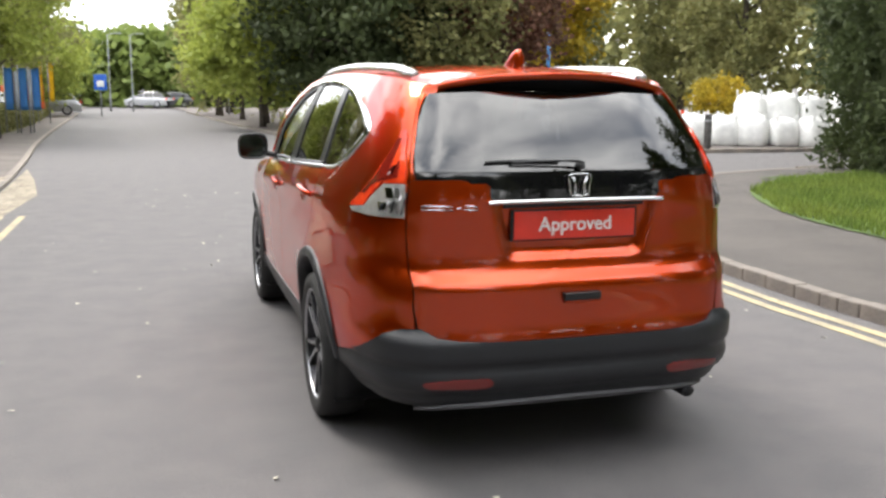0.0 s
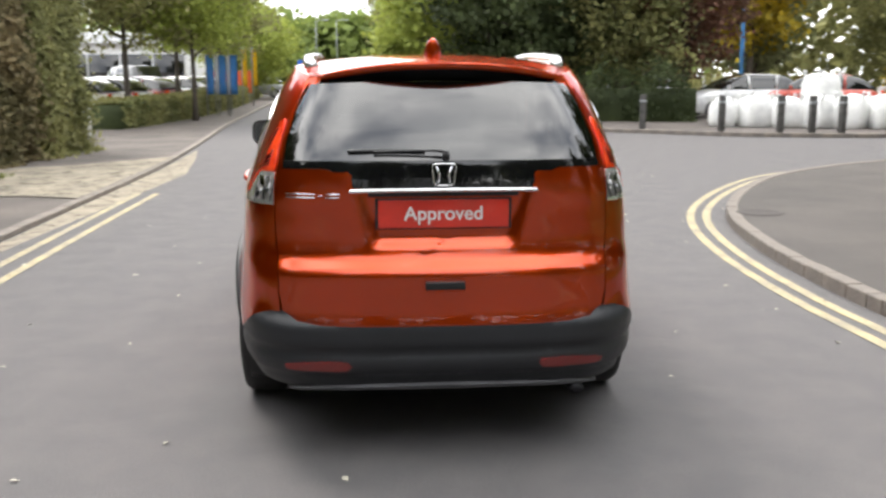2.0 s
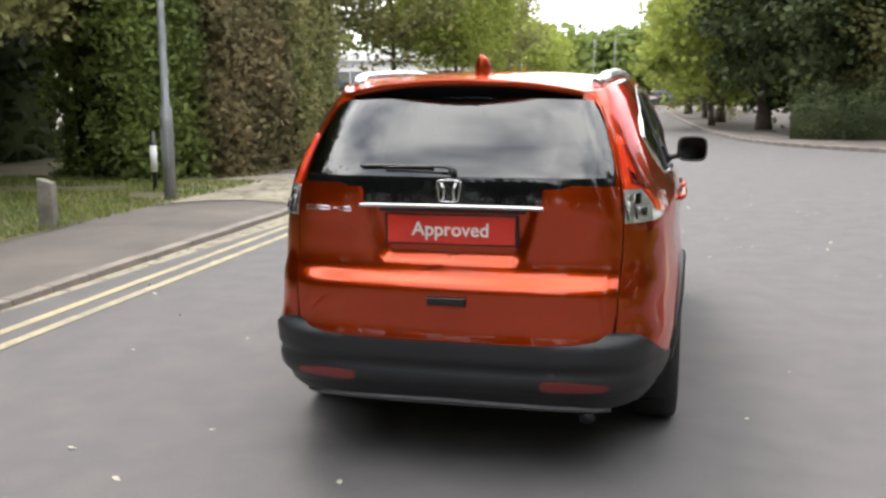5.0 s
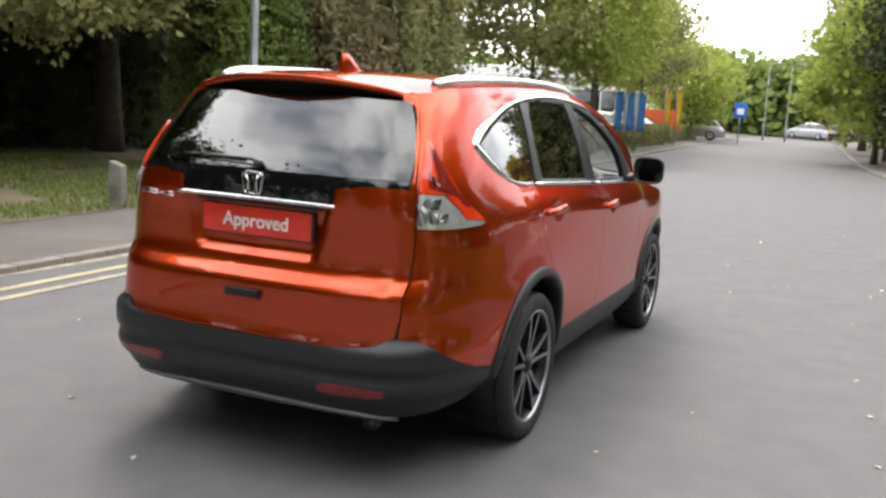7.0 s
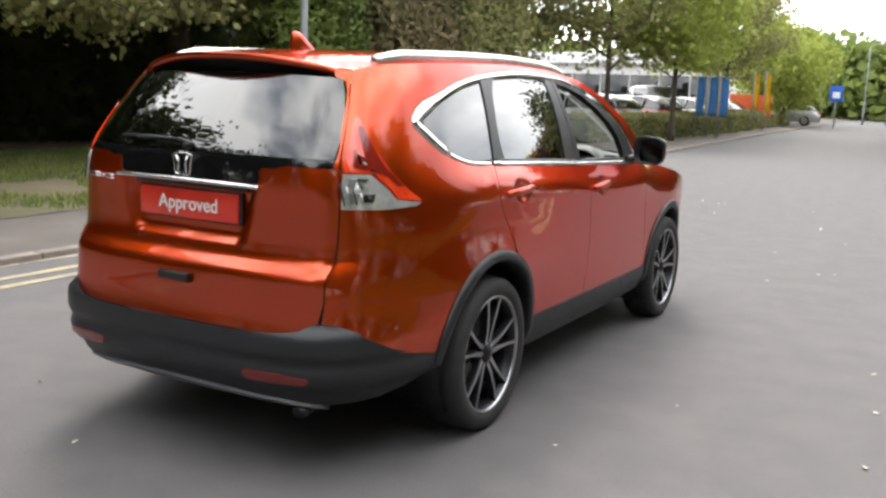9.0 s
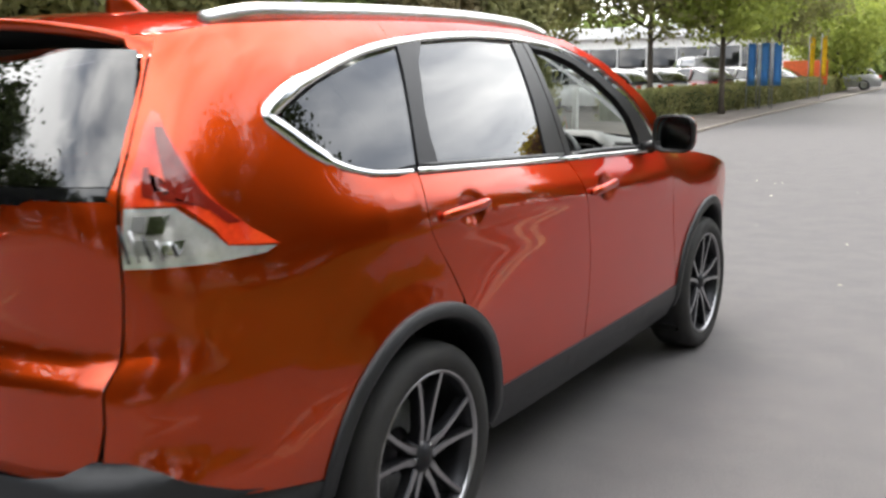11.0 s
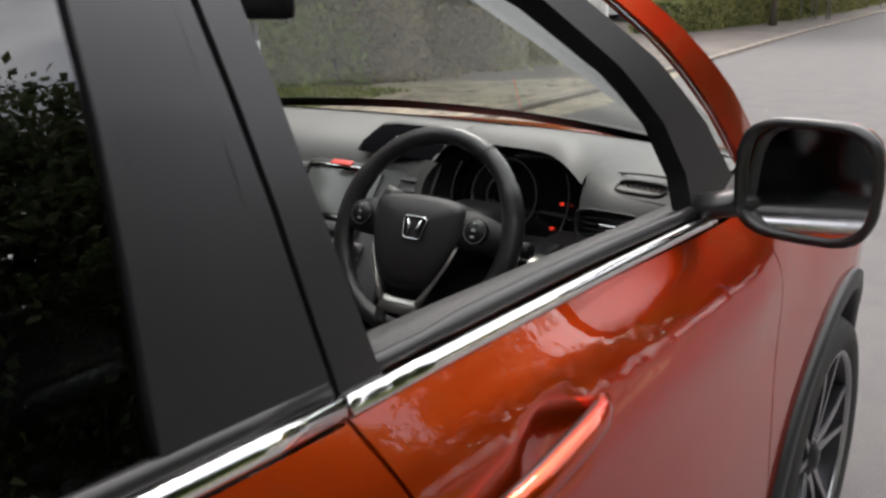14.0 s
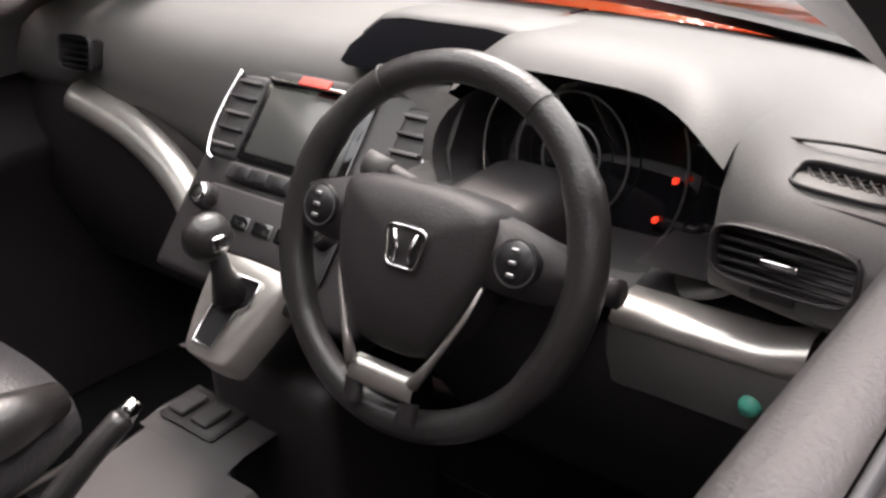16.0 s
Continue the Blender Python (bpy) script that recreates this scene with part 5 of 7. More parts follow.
st_box("stack_face", -.20, .20, -.03, .30, -.05, .0, .012, DASH_DARK)
st_box("screen_surround", -.122, .086, -.006, .118, .0, .008, .004, GLOSS_BLACK)
st_box("screen", -.108, .074, .004, .108, .006, .010, .002, SCREEN, "dark navigation screen")
st_box("screen_bar", -.118, .084, -.010, -.004, .006, .014, .002, CHROME, "chrome bar")
st_box("button_panel", -.125, .09, .124, .150, .0, .010, .004, DASH_DARK)
for k in range(5):
    st_box("button", -.105 + .037 * k, -.075 + .037 * k, .128, .146, .010, .013, .002, BLACK)
st_box("climate_panel", -.145, .12, .160, .250, .0, .010, .006, DASH_DARK)
for k in range(3):
    st_box("climate_button", -.07 + .045 * k, -.035 + .045 * k, .195, .215, .010, .014, .002, GLOSS_BLACK)
for x, v in ((-.135, .185), (.10, .185)):
    bm = bmesh.new()
    add_lathe(bm, [(0, -.032), (.016, -.031), (.019, -.026), (.020, 0)], 20, "Y")
    bmesh.ops.transform(bm, matrix=STACK @ Matrix.Translation((x, 0, -v)), verts=bm.verts)
    knob = part("climate_knob", bm, DASH_DARK, dash)
    bm = bmesh.new()
    add_lathe(bm, [(.010, -.0335), (.014, -.0335), (.0165, -.030)], 20, "Y")
    bmesh.ops.transform(bm, matrix=STACK @ Matrix.Translation((x, 0, -v)), verts=bm.verts)
    part("knob_ring", bm, CHROME, knob, "chrome ring")
for sx in (-1, 1):
    cx = -.155 if sx < 0 else .165
    v = empty("centre_vent", STACK @ Matrix.Translation((cx, 0, -.055)))
    v.parent = dash
    bm = bmesh.new()
    add_box(bm, -.028, .028, -.006, .03, -.068, .066, .008)
    part("vent_frame", bm, DASH_DARK, v)
    for k in range(5):
        bm = bmesh.new()
        add_box(bm, -.024, .024, -.013, -.004, -.052 + .025 * k, -.047 + .025 * k, .0015)
        part("vent_slat", bm, SATIN_BLACK if k % 2 else DASH_GREY, v)
    bm = bmesh.new()
    add_tube(bm, spline([(sx * .030, -.008, .066), (sx * .034, -.010, .02), (sx * .034, -.010, -.03), (sx * .022, -.010, -.066), (sx * .008, -.010, -.074)], 5), .0035, 6)
    part("vent_edge", bm, CHROME, v, "chrome vent edge")
bm = bmesh.new()
add_tube(bm, spline([tuple(STACK @ Vector(p)) for p in ((-.12, -.008, -.262), (-.04, -.010, -.272), (.05, -.010, -.270), (.12, -.008, -.258))], 5), .003, 6)
part("stack_edge", bm, CHROME, dash, "thin chrome edge")

# gear selector panel
gear = empty("gear_selector")
gear.parent = dash
GEAR = Matrix.Translation((.0, 2.83, .795)) @ Matrix.Rotation(radians(-48), 4, "X")
out = [(-.058, .085), (.066, .085), (.074, .06), (.050, -.036), (.034, -.058), (-.028, -.058), (-.048, -.036), (-.068, .05)]
bm = bmesh.new()
lo_ = [bm.verts.new(GEAR @ Vector((x * 1.12, .03, z * 1.08))) for x, z in smooth2(out, 3, True)]
mi_ = [bm.verts.new(GEAR @ Vector((x, -.006, z))) for x, z in smooth2(out, 3, True)]
to_ = [bm.verts.new(GEAR @ Vector((x * .9, -.010, z * .93))) for x, z in smooth2(out, 3, True)]
for a, b in ((lo_, mi_), (mi_, to_)):
    for k in range(len(a)):
        bm.faces.new((a[k], a[(k + 1) % len(a)], b[(k + 1) % len(a)], b[k]))
bm.faces.new(to_)
recalc(bm)
part("selector_panel", bm, TRIM_SILVER, gear, "silver selector panel")
slot = [(-.018, .060), (.036, .060), (.036, .025), (.020, .014), (.010, -.042), (-.026, -.042), (-.028, -.01)]
bm = bmesh.new()
bm.faces.new([bm.verts.new(GEAR @ Vector((x, -.0115, z))) for x, z in slot])
part("selector_slot", bm, FRAME_BLACK, gear)
bm = bmesh.new()
sl = [tuple(GEAR @ Vector((x, -.013, z))) for x, z in slot + slot[:1]]
add_tube(bm, sl, .0022, 6, False)
part("slot_edge", bm, CHROME, gear, "chrome slot edge")
bm = bmesh.new()
base_p, top_p = GEAR @ Vector((-.004, -.01, .03)), Vector((-.012, 2.835, .905))
add_tube(bm, [base_p, base_p.lerp(top_p, .5), top_p], [.026, .014, .012], 12)
part("selector_boot", bm, LEATHER, gear)
bm = bmesh.new()
bmesh.ops.create_uvsphere(bm, u_segments=18, v_segments=12, radius=.03)
for v in bm.verts:
    v.co = Vector((v.co.x * .95, v.co.y * 1.15, v.co.z * 1.05)) + Vector((-.012, 2.83, .915))
knob = part("selector_knob", bm, LEATHER, gear)
box_part("knob_button", (.012, 2.815, .905), (.022, 2.835, .925), .004, CHROME, knob, label="chrome knob button")
box_part("stack_base", (-.12, 2.86, .30), (.13, 3.10, .70), .03, DASH_DARK, dash)

# steering wheel
wheel_s = empty("steering_wheel")
wheel_s.parent = dash
SW = Matrix.Translation((.380, 2.800, 1.020)) @ Matrix.Rotation(radians(-25), 4, "X")
bm = bmesh.new()
n, m_ = 72, 12
rings = []
for k in range(n):
    a = 2 * math.pi * k / n
    rr = .0165 + .0025 * (abs(math.cos(a)) > .82)
    rings.append([bm.verts.new(SW @ Vector(((.172 + rr * math.cos(q)) * math.cos(a), rr * .95 * math.sin(q), (.172 + rr * math.cos(q)) * math.sin(a)))) for q in (2 * math.pi * j / m_ for j in range(m_))])
for k in range(n):
    a, b = rings[k], rings[(k + 1) % n]
    for j in range(m_):
        bm.faces.new((a[j], a[(j + 1) % m_], b[(j + 1) % m_], b[j]))
recalc(bm)
rim = part("wheel_rim", bm, LEATHER, wheel_s)
for a in (58, 122, 205, 335):
    bm = bmesh.new()
    c = SW @ Vector((.172 * math.cos(radians(a)), 0, .172 * math.sin(radians(a))))
    add_lathe(bm, [(.0172, -.0008), (.0185, 0), (.0172, .0008)], 16, "X")
    bmesh.ops.transform(bm, matrix=Matrix.Translation(c) @ SW.to_3x3().to_4x4() @ Matrix.Rotation(-radians(a - 90), 4, "Y"), verts=bm.verts)
    part("rim_seam", bm, BLACK, rim)
pad = smooth2([(-.082, .052), (0, .060), (.082, .052), (.092, .02), (.080, -.040), (.046, -.094), (0, -.104), (-.046, -.094), (-.080, -.040), (-.092, .02)], 4, True)
loft("airbag_pad", [[tuple(SW @ Vector((x * s, d, z * s))) for x, z in pad] for s, d in ((1.0, .02), (1.0, -.018), (.95, -.030), (.8, -.038), (.4, -.044), (.02, -.045))], DASH_DARK, wheel_s, close=True)
for sx in (-1, 1):
    rows = []
    for u, w0, w1, d in ((.070, .050, -.020, -.022), (.105, .046, -.022, -.026), (.135, .038, -.020, -.022), (.165, .030, -.016, -.006)):
        rows.append([tuple(SW @ Vector((sx * u, dd, z))) for dd, z in ((d + .02, w0), (d, w0 - .004), (d, w1 + .004), (d + .02, w1))])
    loft("side_spoke", rows, DASH_DARK, wheel_s)
    bm = bmesh.new()
    add_lathe(bm, [(0, -.034), (.017, -.033), (.021, -.028), (.022, -.02)], 20, "Y")
    bmesh.ops.transform(bm, matrix=SW @ Matrix.Translation((sx * .118, 0, .012)), verts=bm.verts)
    part("button_pod", bm, BLACK, wheel_s)
    bm = bmesh.new()
    add_lathe(bm, [(.0195, -.031), (.0215, -.031)], 20, "Y")
    bmesh.ops.transform(bm, matrix=SW @ Matrix.Translation((sx * .118, 0, .012)), verts=bm.verts)
    part("pod_ring", bm, SATIN_CHROME, wheel_s)
    for k in range(3):
        bm = bmesh.new()
        add_box(bm, sx * .118 - .004, sx * .118 + .004, -.036, -.033, .012 - .013 + .011 * k, .016 - .013 + .011 * k, .001)
        bmesh.ops.transform(bm, matrix=SW, verts=bm.verts)
        part("pod_mark", bm, SATIN_CHROME, wheel_s)
    loft("lower_spoke", [[tuple(SW @ Vector((sx * (x0 + w), d, z))) for w, d in ((-.010, -.016), (-.008, -.024), (.008, -.024), (.010, -.016))]
                         for x0, z in ((.036, -.142), (.034, -.152), (.034, -.165))], DASH_DARK, wheel_s)
    bm = bmesh.new()
    add_tube(bm, [tuple(SW @ Vector((sx * x, d, z))) for x, d, z in ((.088, -.020, -.012), (.076, -.024, -.052), (.054, -.026, -.098), (.038, -.026, -.126))], [.002, .003, .004, .007], 8)
    part("spoke_edge", bm, TRIM_SILVER, wheel_s, "silver spoke edge")
loft("spoke_bridge", [[tuple(SW @ Vector((x, d, z))) for d, z in ((-.012, -.118), (-.026, -.121), (-.026, -.142), (-.014, -.148))] for x in (-.040, 0, .040)], TRIM_SILVER, wheel_s, "silver spoke bridge")
bm = bmesh.new()
ring = smooth2([(-.022, .017), (0, .0195), (.022, .017), (.020, 0), (.016, -.016), (0, -.018), (-.016, -.016), (-.020, 0)], 4, True)
add_tube(bm, [tuple(SW @ Vector((x, -.047, z + .012))) for x, z in [(p[0] + .010, p[1] - .014) for p in ring + ring[:1]]], .0018, 6, False)
for sx in (-1, 1):
    add_tube(bm, [tuple(SW @ Vector((sx * a + .010, -.0475, b - .002))) for a, b in ((.014, .015), (.008, 0), (.010, -.013))], .0025, 6)
part("emblem", bm, CHROME, wheel_s, "chrome emblem frame")
bm = bmesh.new()
add_box(bm, .318, .442, 2.82, 3.02, .945, 1.035, .025)
part("column_shroud", bm, DASH_DARK, dash)
for sx in (-1, 1):
    bm = bmesh.new()
    pts = [(.380 + sx * .03, 2.87, 1.030), (.380 + sx * .07, 2.86, 1.048), (.380 + sx * .118, 2.85, 1.066)] if sx < 0 else [(.380 + .05, 2.86, 1.0), (.50, 2.85, 1.0), (.565, 2.84, 1.005)]
    add_tube(bm, pts, [.010, .010, .013], 10)
    st = part("stalk", bm, DASH_DARK, dash)
    bm = bmesh.new()
    p, q = Vector(pts[1]), Vector(pts[2])
    add_tube(bm, [p.lerp(q, .45), q], .0140, 10)
    part("stalk_end", bm, DASH_GREY if sx < 0 else DASH_DARK, st)

# console, handbrake
console = empty("centre_console", label="charcoal console between the front seats with silver edges", category="console")
rows = []
for y, w, z in ((1.9, .115, .66), (2.25, .115, .655), (2.45, .11, .60), (2.62, .105, .575), (2.74, .10, .55)):
    rows.append([(-w - .02, y, .28), (-w, y, z - .02), (-w + .02, y, z), (w - .02, y, z), (w, y, z - .02), (w + .02, y, .28)])
loft("console_body", rows, DASH_DARK, console)
loft("console_top", [[(x, 2.52, .597), (x, 2.62, .590), (x, 2.72, .592), (x, 2.765, .597)] for x in (-.150, -.12, 0, .06, .085)], CONSOLE_GREY, console, "grey console tray")
loft("console_side", [[(.085, y, z), (.10, y, z - .01), (.115, y, .30)] for y, z in ((2.52, .597), (2.62, .590), (2.72, .592), (2.765, .597))], DASH_DARK, console)
loft("console_side", [[(-.150, y, z), (-.165, y, z - .01), (-.170, y, .30)] for y, z in ((2.52, .597), (2.62, .590), (2.72, .592), (2.765, .597))], DASH_DARK, console)
loft("switch_slope", [[(x, 2.765, .597), (x, 2.80, .604), (x, 2.875, .604), (x, 2.90, .57)] for x in (-.165, -.10, -.02, .03)], CONSOLE_GREY, console, "grey switch panel")
for x in (-.045, .045):
    bm = bmesh.new()
    add_lathe(bm, [(.036, .0), (.040, .004), (.036, .006), (.034, -.03), (0, -.03)], 24, "Z", (x, 2.32, .652))
    part("cup_holder", bm, DASH_GREY if x > 0 else DASH_DARK, console)
box_part("switch_block", (-.150, 2.79, .602), (-.03, 2.868, .612), .006, DASH_DARK, console)
for k in range(2):
    box_part("seat_heater_switch", (-.140 + .052 * k, 2.80, .610), (-.105 + .052 * k, 2.85, .620), .004, DOOR_GREY, console)
bm = bmesh.new()
add_tube(bm, [(-.165, 2.35, .612), (-.165, 2.55, .603), (-.160, 2.70, .600)], .006, 6)
part("console_edge", bm, TRIM_SILVER, console, "silver console edge")
brake = empty("handbrake")
brake.parent = console
bm = bmesh.new()
add_tube(bm, spline([(-.05, 2.45, .585), (-.04, 2.53, .635), (-.026, 2.62, .70), (-.020, 2.668, .728)], 4), [.020] * 5 + [.0165] * 8, 12)
part("brake_grip", bm, LEATHER, brake)
bm = bmesh.new()
add_tube(bm, [(-.020, 2.668, .728), (-.018, 2.690, .742)], [.0135, .011], 12)
part("brake_button", bm, CHROME, brake, "chrome handbrake button")

# front seats
def front_seat():
    s = empty("front_seat", label="charcoal leather front seat", category="seat")
    def cushion(name, rows_def, parent, m=None):
        bm = bmesh.new()
        rings = []
        for (cx, cy, cz), w, h in rows_def:
            rings.append([bm.verts.new((cx + math.copysign(abs(math.cos(a)) ** .6, math.cos(a)) * w, cy + (0 if name != "backrest" else math.copysign(abs(math.sin(a)) ** .7, math.sin(a)) * h),
                                        cz + (math.copysign(abs(math.sin(a)) ** .7, math.sin(a)) * h if name != "backrest" else 0))) for a in (2 * math.pi * k / 20 for k in range(20))])
        for a, b in zip(rings, rings[1:]):
            for k in range(20):
                bm.faces.new((a[k], a[(k + 1) % 20], b[(k + 1) % 20], b[k]))
        bm.faces.new(rings[0])
        bm.faces.new(rings[-1])
        recalc(bm)
        return part(name, bm, SEAT_HIDE, parent)
    cushion("seat_cushion", [((0, 0, .50), .20, .07), ((0, .06, .51), .25, .085), ((0, .25, .52), .26, .09), ((0, .42, .535), .25, .085), ((0, .50, .53), .22, .06)], s)
    cushion("backrest", [((0, -.02, .52), .22, .07), ((0, -.04, .70), .26, .085), ((0, -.09, .95), .25, .08), ((0, -.13, 1.10), .21, .065), ((0, -.145, 1.16), .15, .045)], s)
    bm = bmesh.new()
    add_box(bm, -.13, .13, -.20, -.10, 1.19, 1.37, .04)
    part("headrest", bm, SEAT_HIDE, s)
    for x in (-.06, .06):
        bm = bmesh.new()
        add_tube(bm, [(x, -.145, 1.12), (x, -.15, 1.22)], .007, 8)
        part("headrest_post", bm, CHROME, s)
    for x in (-.235, .235):
        bm = bmesh.new()
        add_tube(bm, [(x, .02, .555), (x, .2, .585), (x, .4, .59), (x * .9, .48, .57)], [.03, .045, .04, .025], 10)
        part("side_bolster", bm, LEATHER, s)
    bm = bmesh.new()
    add_box(bm, -.2, .2, 0, .42, .25, .45, .02)
    part("seat_base", bm, BLACK, s)
    return s


s1 = front_seat()
s1.matrix_basis = pose(-.38, 2.18, .13)
copy_thing(s1, pose(.40, 1.90, .0))

# linings: door cards, pillars, roof, floor
for mir in (1, -1):
    door = door_fr if mir > 0 else door_fl
    rows = []
    for y in (2.06, 2.2, 2.4, 2.6, 2.75, 2.9, 3.02, 3.14, 3.26):
        zt = float(pchip([p[0] for p in BELT], [p[1] for p in BELT], y)) + .006
        xo = skin(s_of(zt, y=y), zt)[0] - .022
        rows.append([(mir * a, y, b) for a, b in ((xo, zt), (xo - .012, zt + .010), (xo - .045, zt + .004), (xo - .062, zt - .02), (xo - .068, zt - .08), (xo - .070, zt - .12))])
    loft("door_card_top", rows, DOOR_GREY, door, "grey padded door top")
    low = [[(r[5][0], r[5][1], r[5][2]), (r[5][0] + mir * .018, r[5][1], r[5][2] - .008), (r[5][0] + mir * .020, r[5][1], r[5][2] - .07), (r[5][0] - mir * .018, r[5][1], r[5][2] - .13), (r[5][0] - mir * .022, r[5][1], r[5][2] - .16),
            (r[5][0] + mir * .012, r[5][1], r[5][2] - .21), (r[5][0] + mir * .015, r[5][1], .55), (r[5][0], r[5][1], .30)] for r in rows]
    loft("door_card", low, DASH_DARK, door, "charcoal door lining")
    bm = bmesh.new()
    add_tube(bm, [(mir * .765, 2.15, .85), (mir * .75, 2.35, .865), (mir * .755, 2.6, .875), (mir * .77, 2.7, .88)], [.03, .04, .04, .02], 10)
    part("armrest", bm, DASH_DARK, door)
    bm = bmesh.new()
    add_box(bm, mir * .765 - .012, mir * .765 + .012, 2.70, 2.82, .945, .985, .006)
    hb = part("inner_handle_bowl", bm, BLACK, door)
    bm = bmesh.new()
    add_tube(bm, [(mir * .748, 2.71, .966), (mir * .745, 2.79, .968)], .007, 8)
    part("inner_handle", bm, CHROME, door)
    rows = []
    for v in [k / 8 for k in range(9)]:
        p = screen_pt(v, mir * .985)
        z2 = p[2] - .012
        rows.append([(p[0] - mir * (.085 - (.062 if mir > 0 else -.06) * v), p[1] + .02 + (.03 * v if mir < 0 else 0), z2 - .012), (p[0] - mir * (.05 - .035 * v), p[1] - .035, z2 - .03), (p[0] + mir * .005, p[1] - .085, z2 - .045)])
    loft("pillar_lining", rows, BEIGE if mir < 0 else DASH_DARK, car, "pale pillar lining" if mir < 0 else "")
bm = bmesh.new()
pts = spline([(-.57, 2.40, 1.535), (-.562, 2.75, 1.405), (-.558, 3.03, 1.245), (-.570, 3.20, 1.150), (-.585, 3.30, 1.085)], 5)
add_tube(bm, pts, .050, 14, True, .8)
recalc(bm)
part("pillar_cover", bm, BEIGE, car, "pale rounded pillar cover")
rows = []
for y in (.62, 1.0, 1.5, 2.0, 2.36):
    rows.append([(roof_pt(y, q)[0], y, roof_pt(y, q)[2] - .045) for q in (-.95, -.8, -.4, 0, .4, .8, .95)])
loft("headliner", rows, BEIGE, car, "pale cloth headliner")
box_part("cabin_floor", (-.82, 1.42, .25), (.82, 3.22, .29), .01, BLACK, car)
loft("bulkhead", [[(x, 3.46, .28), (x, 3.44, .7), (x, 3.42, 1.08)] for x in (-.78, -.3, .3, .78)], BLACK, car)
box_part("luggage_cover", (-.62, .42, 1.06), (.62, 1.15, 1.09), .01, BLACK, car)
# rear bench
box_part("rear_bench", (-.62, 1.30, .45), (.62, 1.80, .62), .05, SEAT_HIDE, car)
box_part("rear_backrest", (-.62, 1.16, .55), (.62, 1.32, 1.12), .05, SEAT_HIDE, car)
for x in (-.4, .4):
    box_part("rear_headrest", (x - .12, 1.16, 1.14), (x + .12, 1.25, 1.28), .035, SEAT_HIDE, car)
# inside mirror, scuttle edge and wipers
bm = bmesh.new()
add_box(bm, -.10, .14, 2.745, 2.775, 1.370, 1.438, .02)
mirror_in = part("inside_mirror", bm, BLACK, car)
bm = bmesh.new()
add_tube(bm, [(.02, 2.775, 1.42), (.02, 2.80, 1.452)], .014, 8)
part("mirror_stem", bm, BLACK, mirror_in)
rows = []
for k in range(21):
    q = -1 + k / 10
    p = screen_pt(1.0, q)
    rows.append([(p[0], p[1] - .015, p[2] + .008), (p[0], p[1] + .012, p[2] + .012), (p[0] * 1.02, p[1] + .10, p[2] - .005)])
loft("scuttle", rows, BLACK, car, "black plastic scuttle")

rows = [[screen_pt(v, -1 + k / 10, -.004) for k in range(21)] for v in (.950, .975, 1.0)]
loft("windscreen_band", rows, BLACK, car, "black ceramic band along the windscreen's foot")

# ---- planting ----
rng = np.random.default_rng(7)


def quads_mesh(name, centres, size, material, flat=0.0, normals=None, long=1.5):
    """Many small leaf-shaped quads at the centres, turned at random."""
    n = len(centres)
    a = rng.normal(size=(n, 3))
    if normals is not None:
        a = a * .75 + normals
    a /= np.linalg.norm(a, axis=1)[:, None]
    b = np.cross(a, rng.normal(size=(n, 3)))
    b /= np.linalg.norm(b, axis=1)[:, None]
    c = np.cross(a, b)
    s = size * rng.uniform(.6, 1.25, n)[:, None]
    v = np.empty((n, 4, 3))
    v[:, 0], v[:, 1] = centres - b * s * long * .5, centres - c * s * .5 + a * s * .12
    v[:, 2], v[:, 3] = centres + b * s * long * .5, centres + c * s * .5 + a * s * .12
    me = bpy.data.meshes.new(name)
    me.vertices.add(4 * n)
    me.vertices.foreach_set("co", v.reshape(-1))
    me.loops.add(4 * n)
    me.loops.foreach_set("vertex_index", np.arange(4 * n, dtype=np.int32))
    me.polygons.add(n)
    me.polygons.foreach_set("loop_start", np.arange(0, 4 * n, 4, dtype=np.int32))
    me.update()
    me.materials.append(material)
    return me


def clumps(n, centre, radii, spread, per, hollow=.45):
    """Leaf places in clumps spread through an uneven ellipsoid, thinner inside."""
    d = rng.normal(size=(n, 3))
    d /= np.linalg.norm(d, axis=1)[:, None]
    r = rng.uniform(hollow, 1.0, n) ** .6 * rng.uniform(.72, 1.12, n)
    c = np.asarray(centre) + d * r[:, None] * np.asarray(radii)
    k = rng.integers(int(per * .5), int(per * 1.5), n)
    out = np.repeat(c, k, axis=0)
    e = rng.normal(size=out.shape) * spread * np.repeat(rng.uniform(.5, 1.3, n), k)[:, None]
    e[:, 2] *= .6
    return out + e


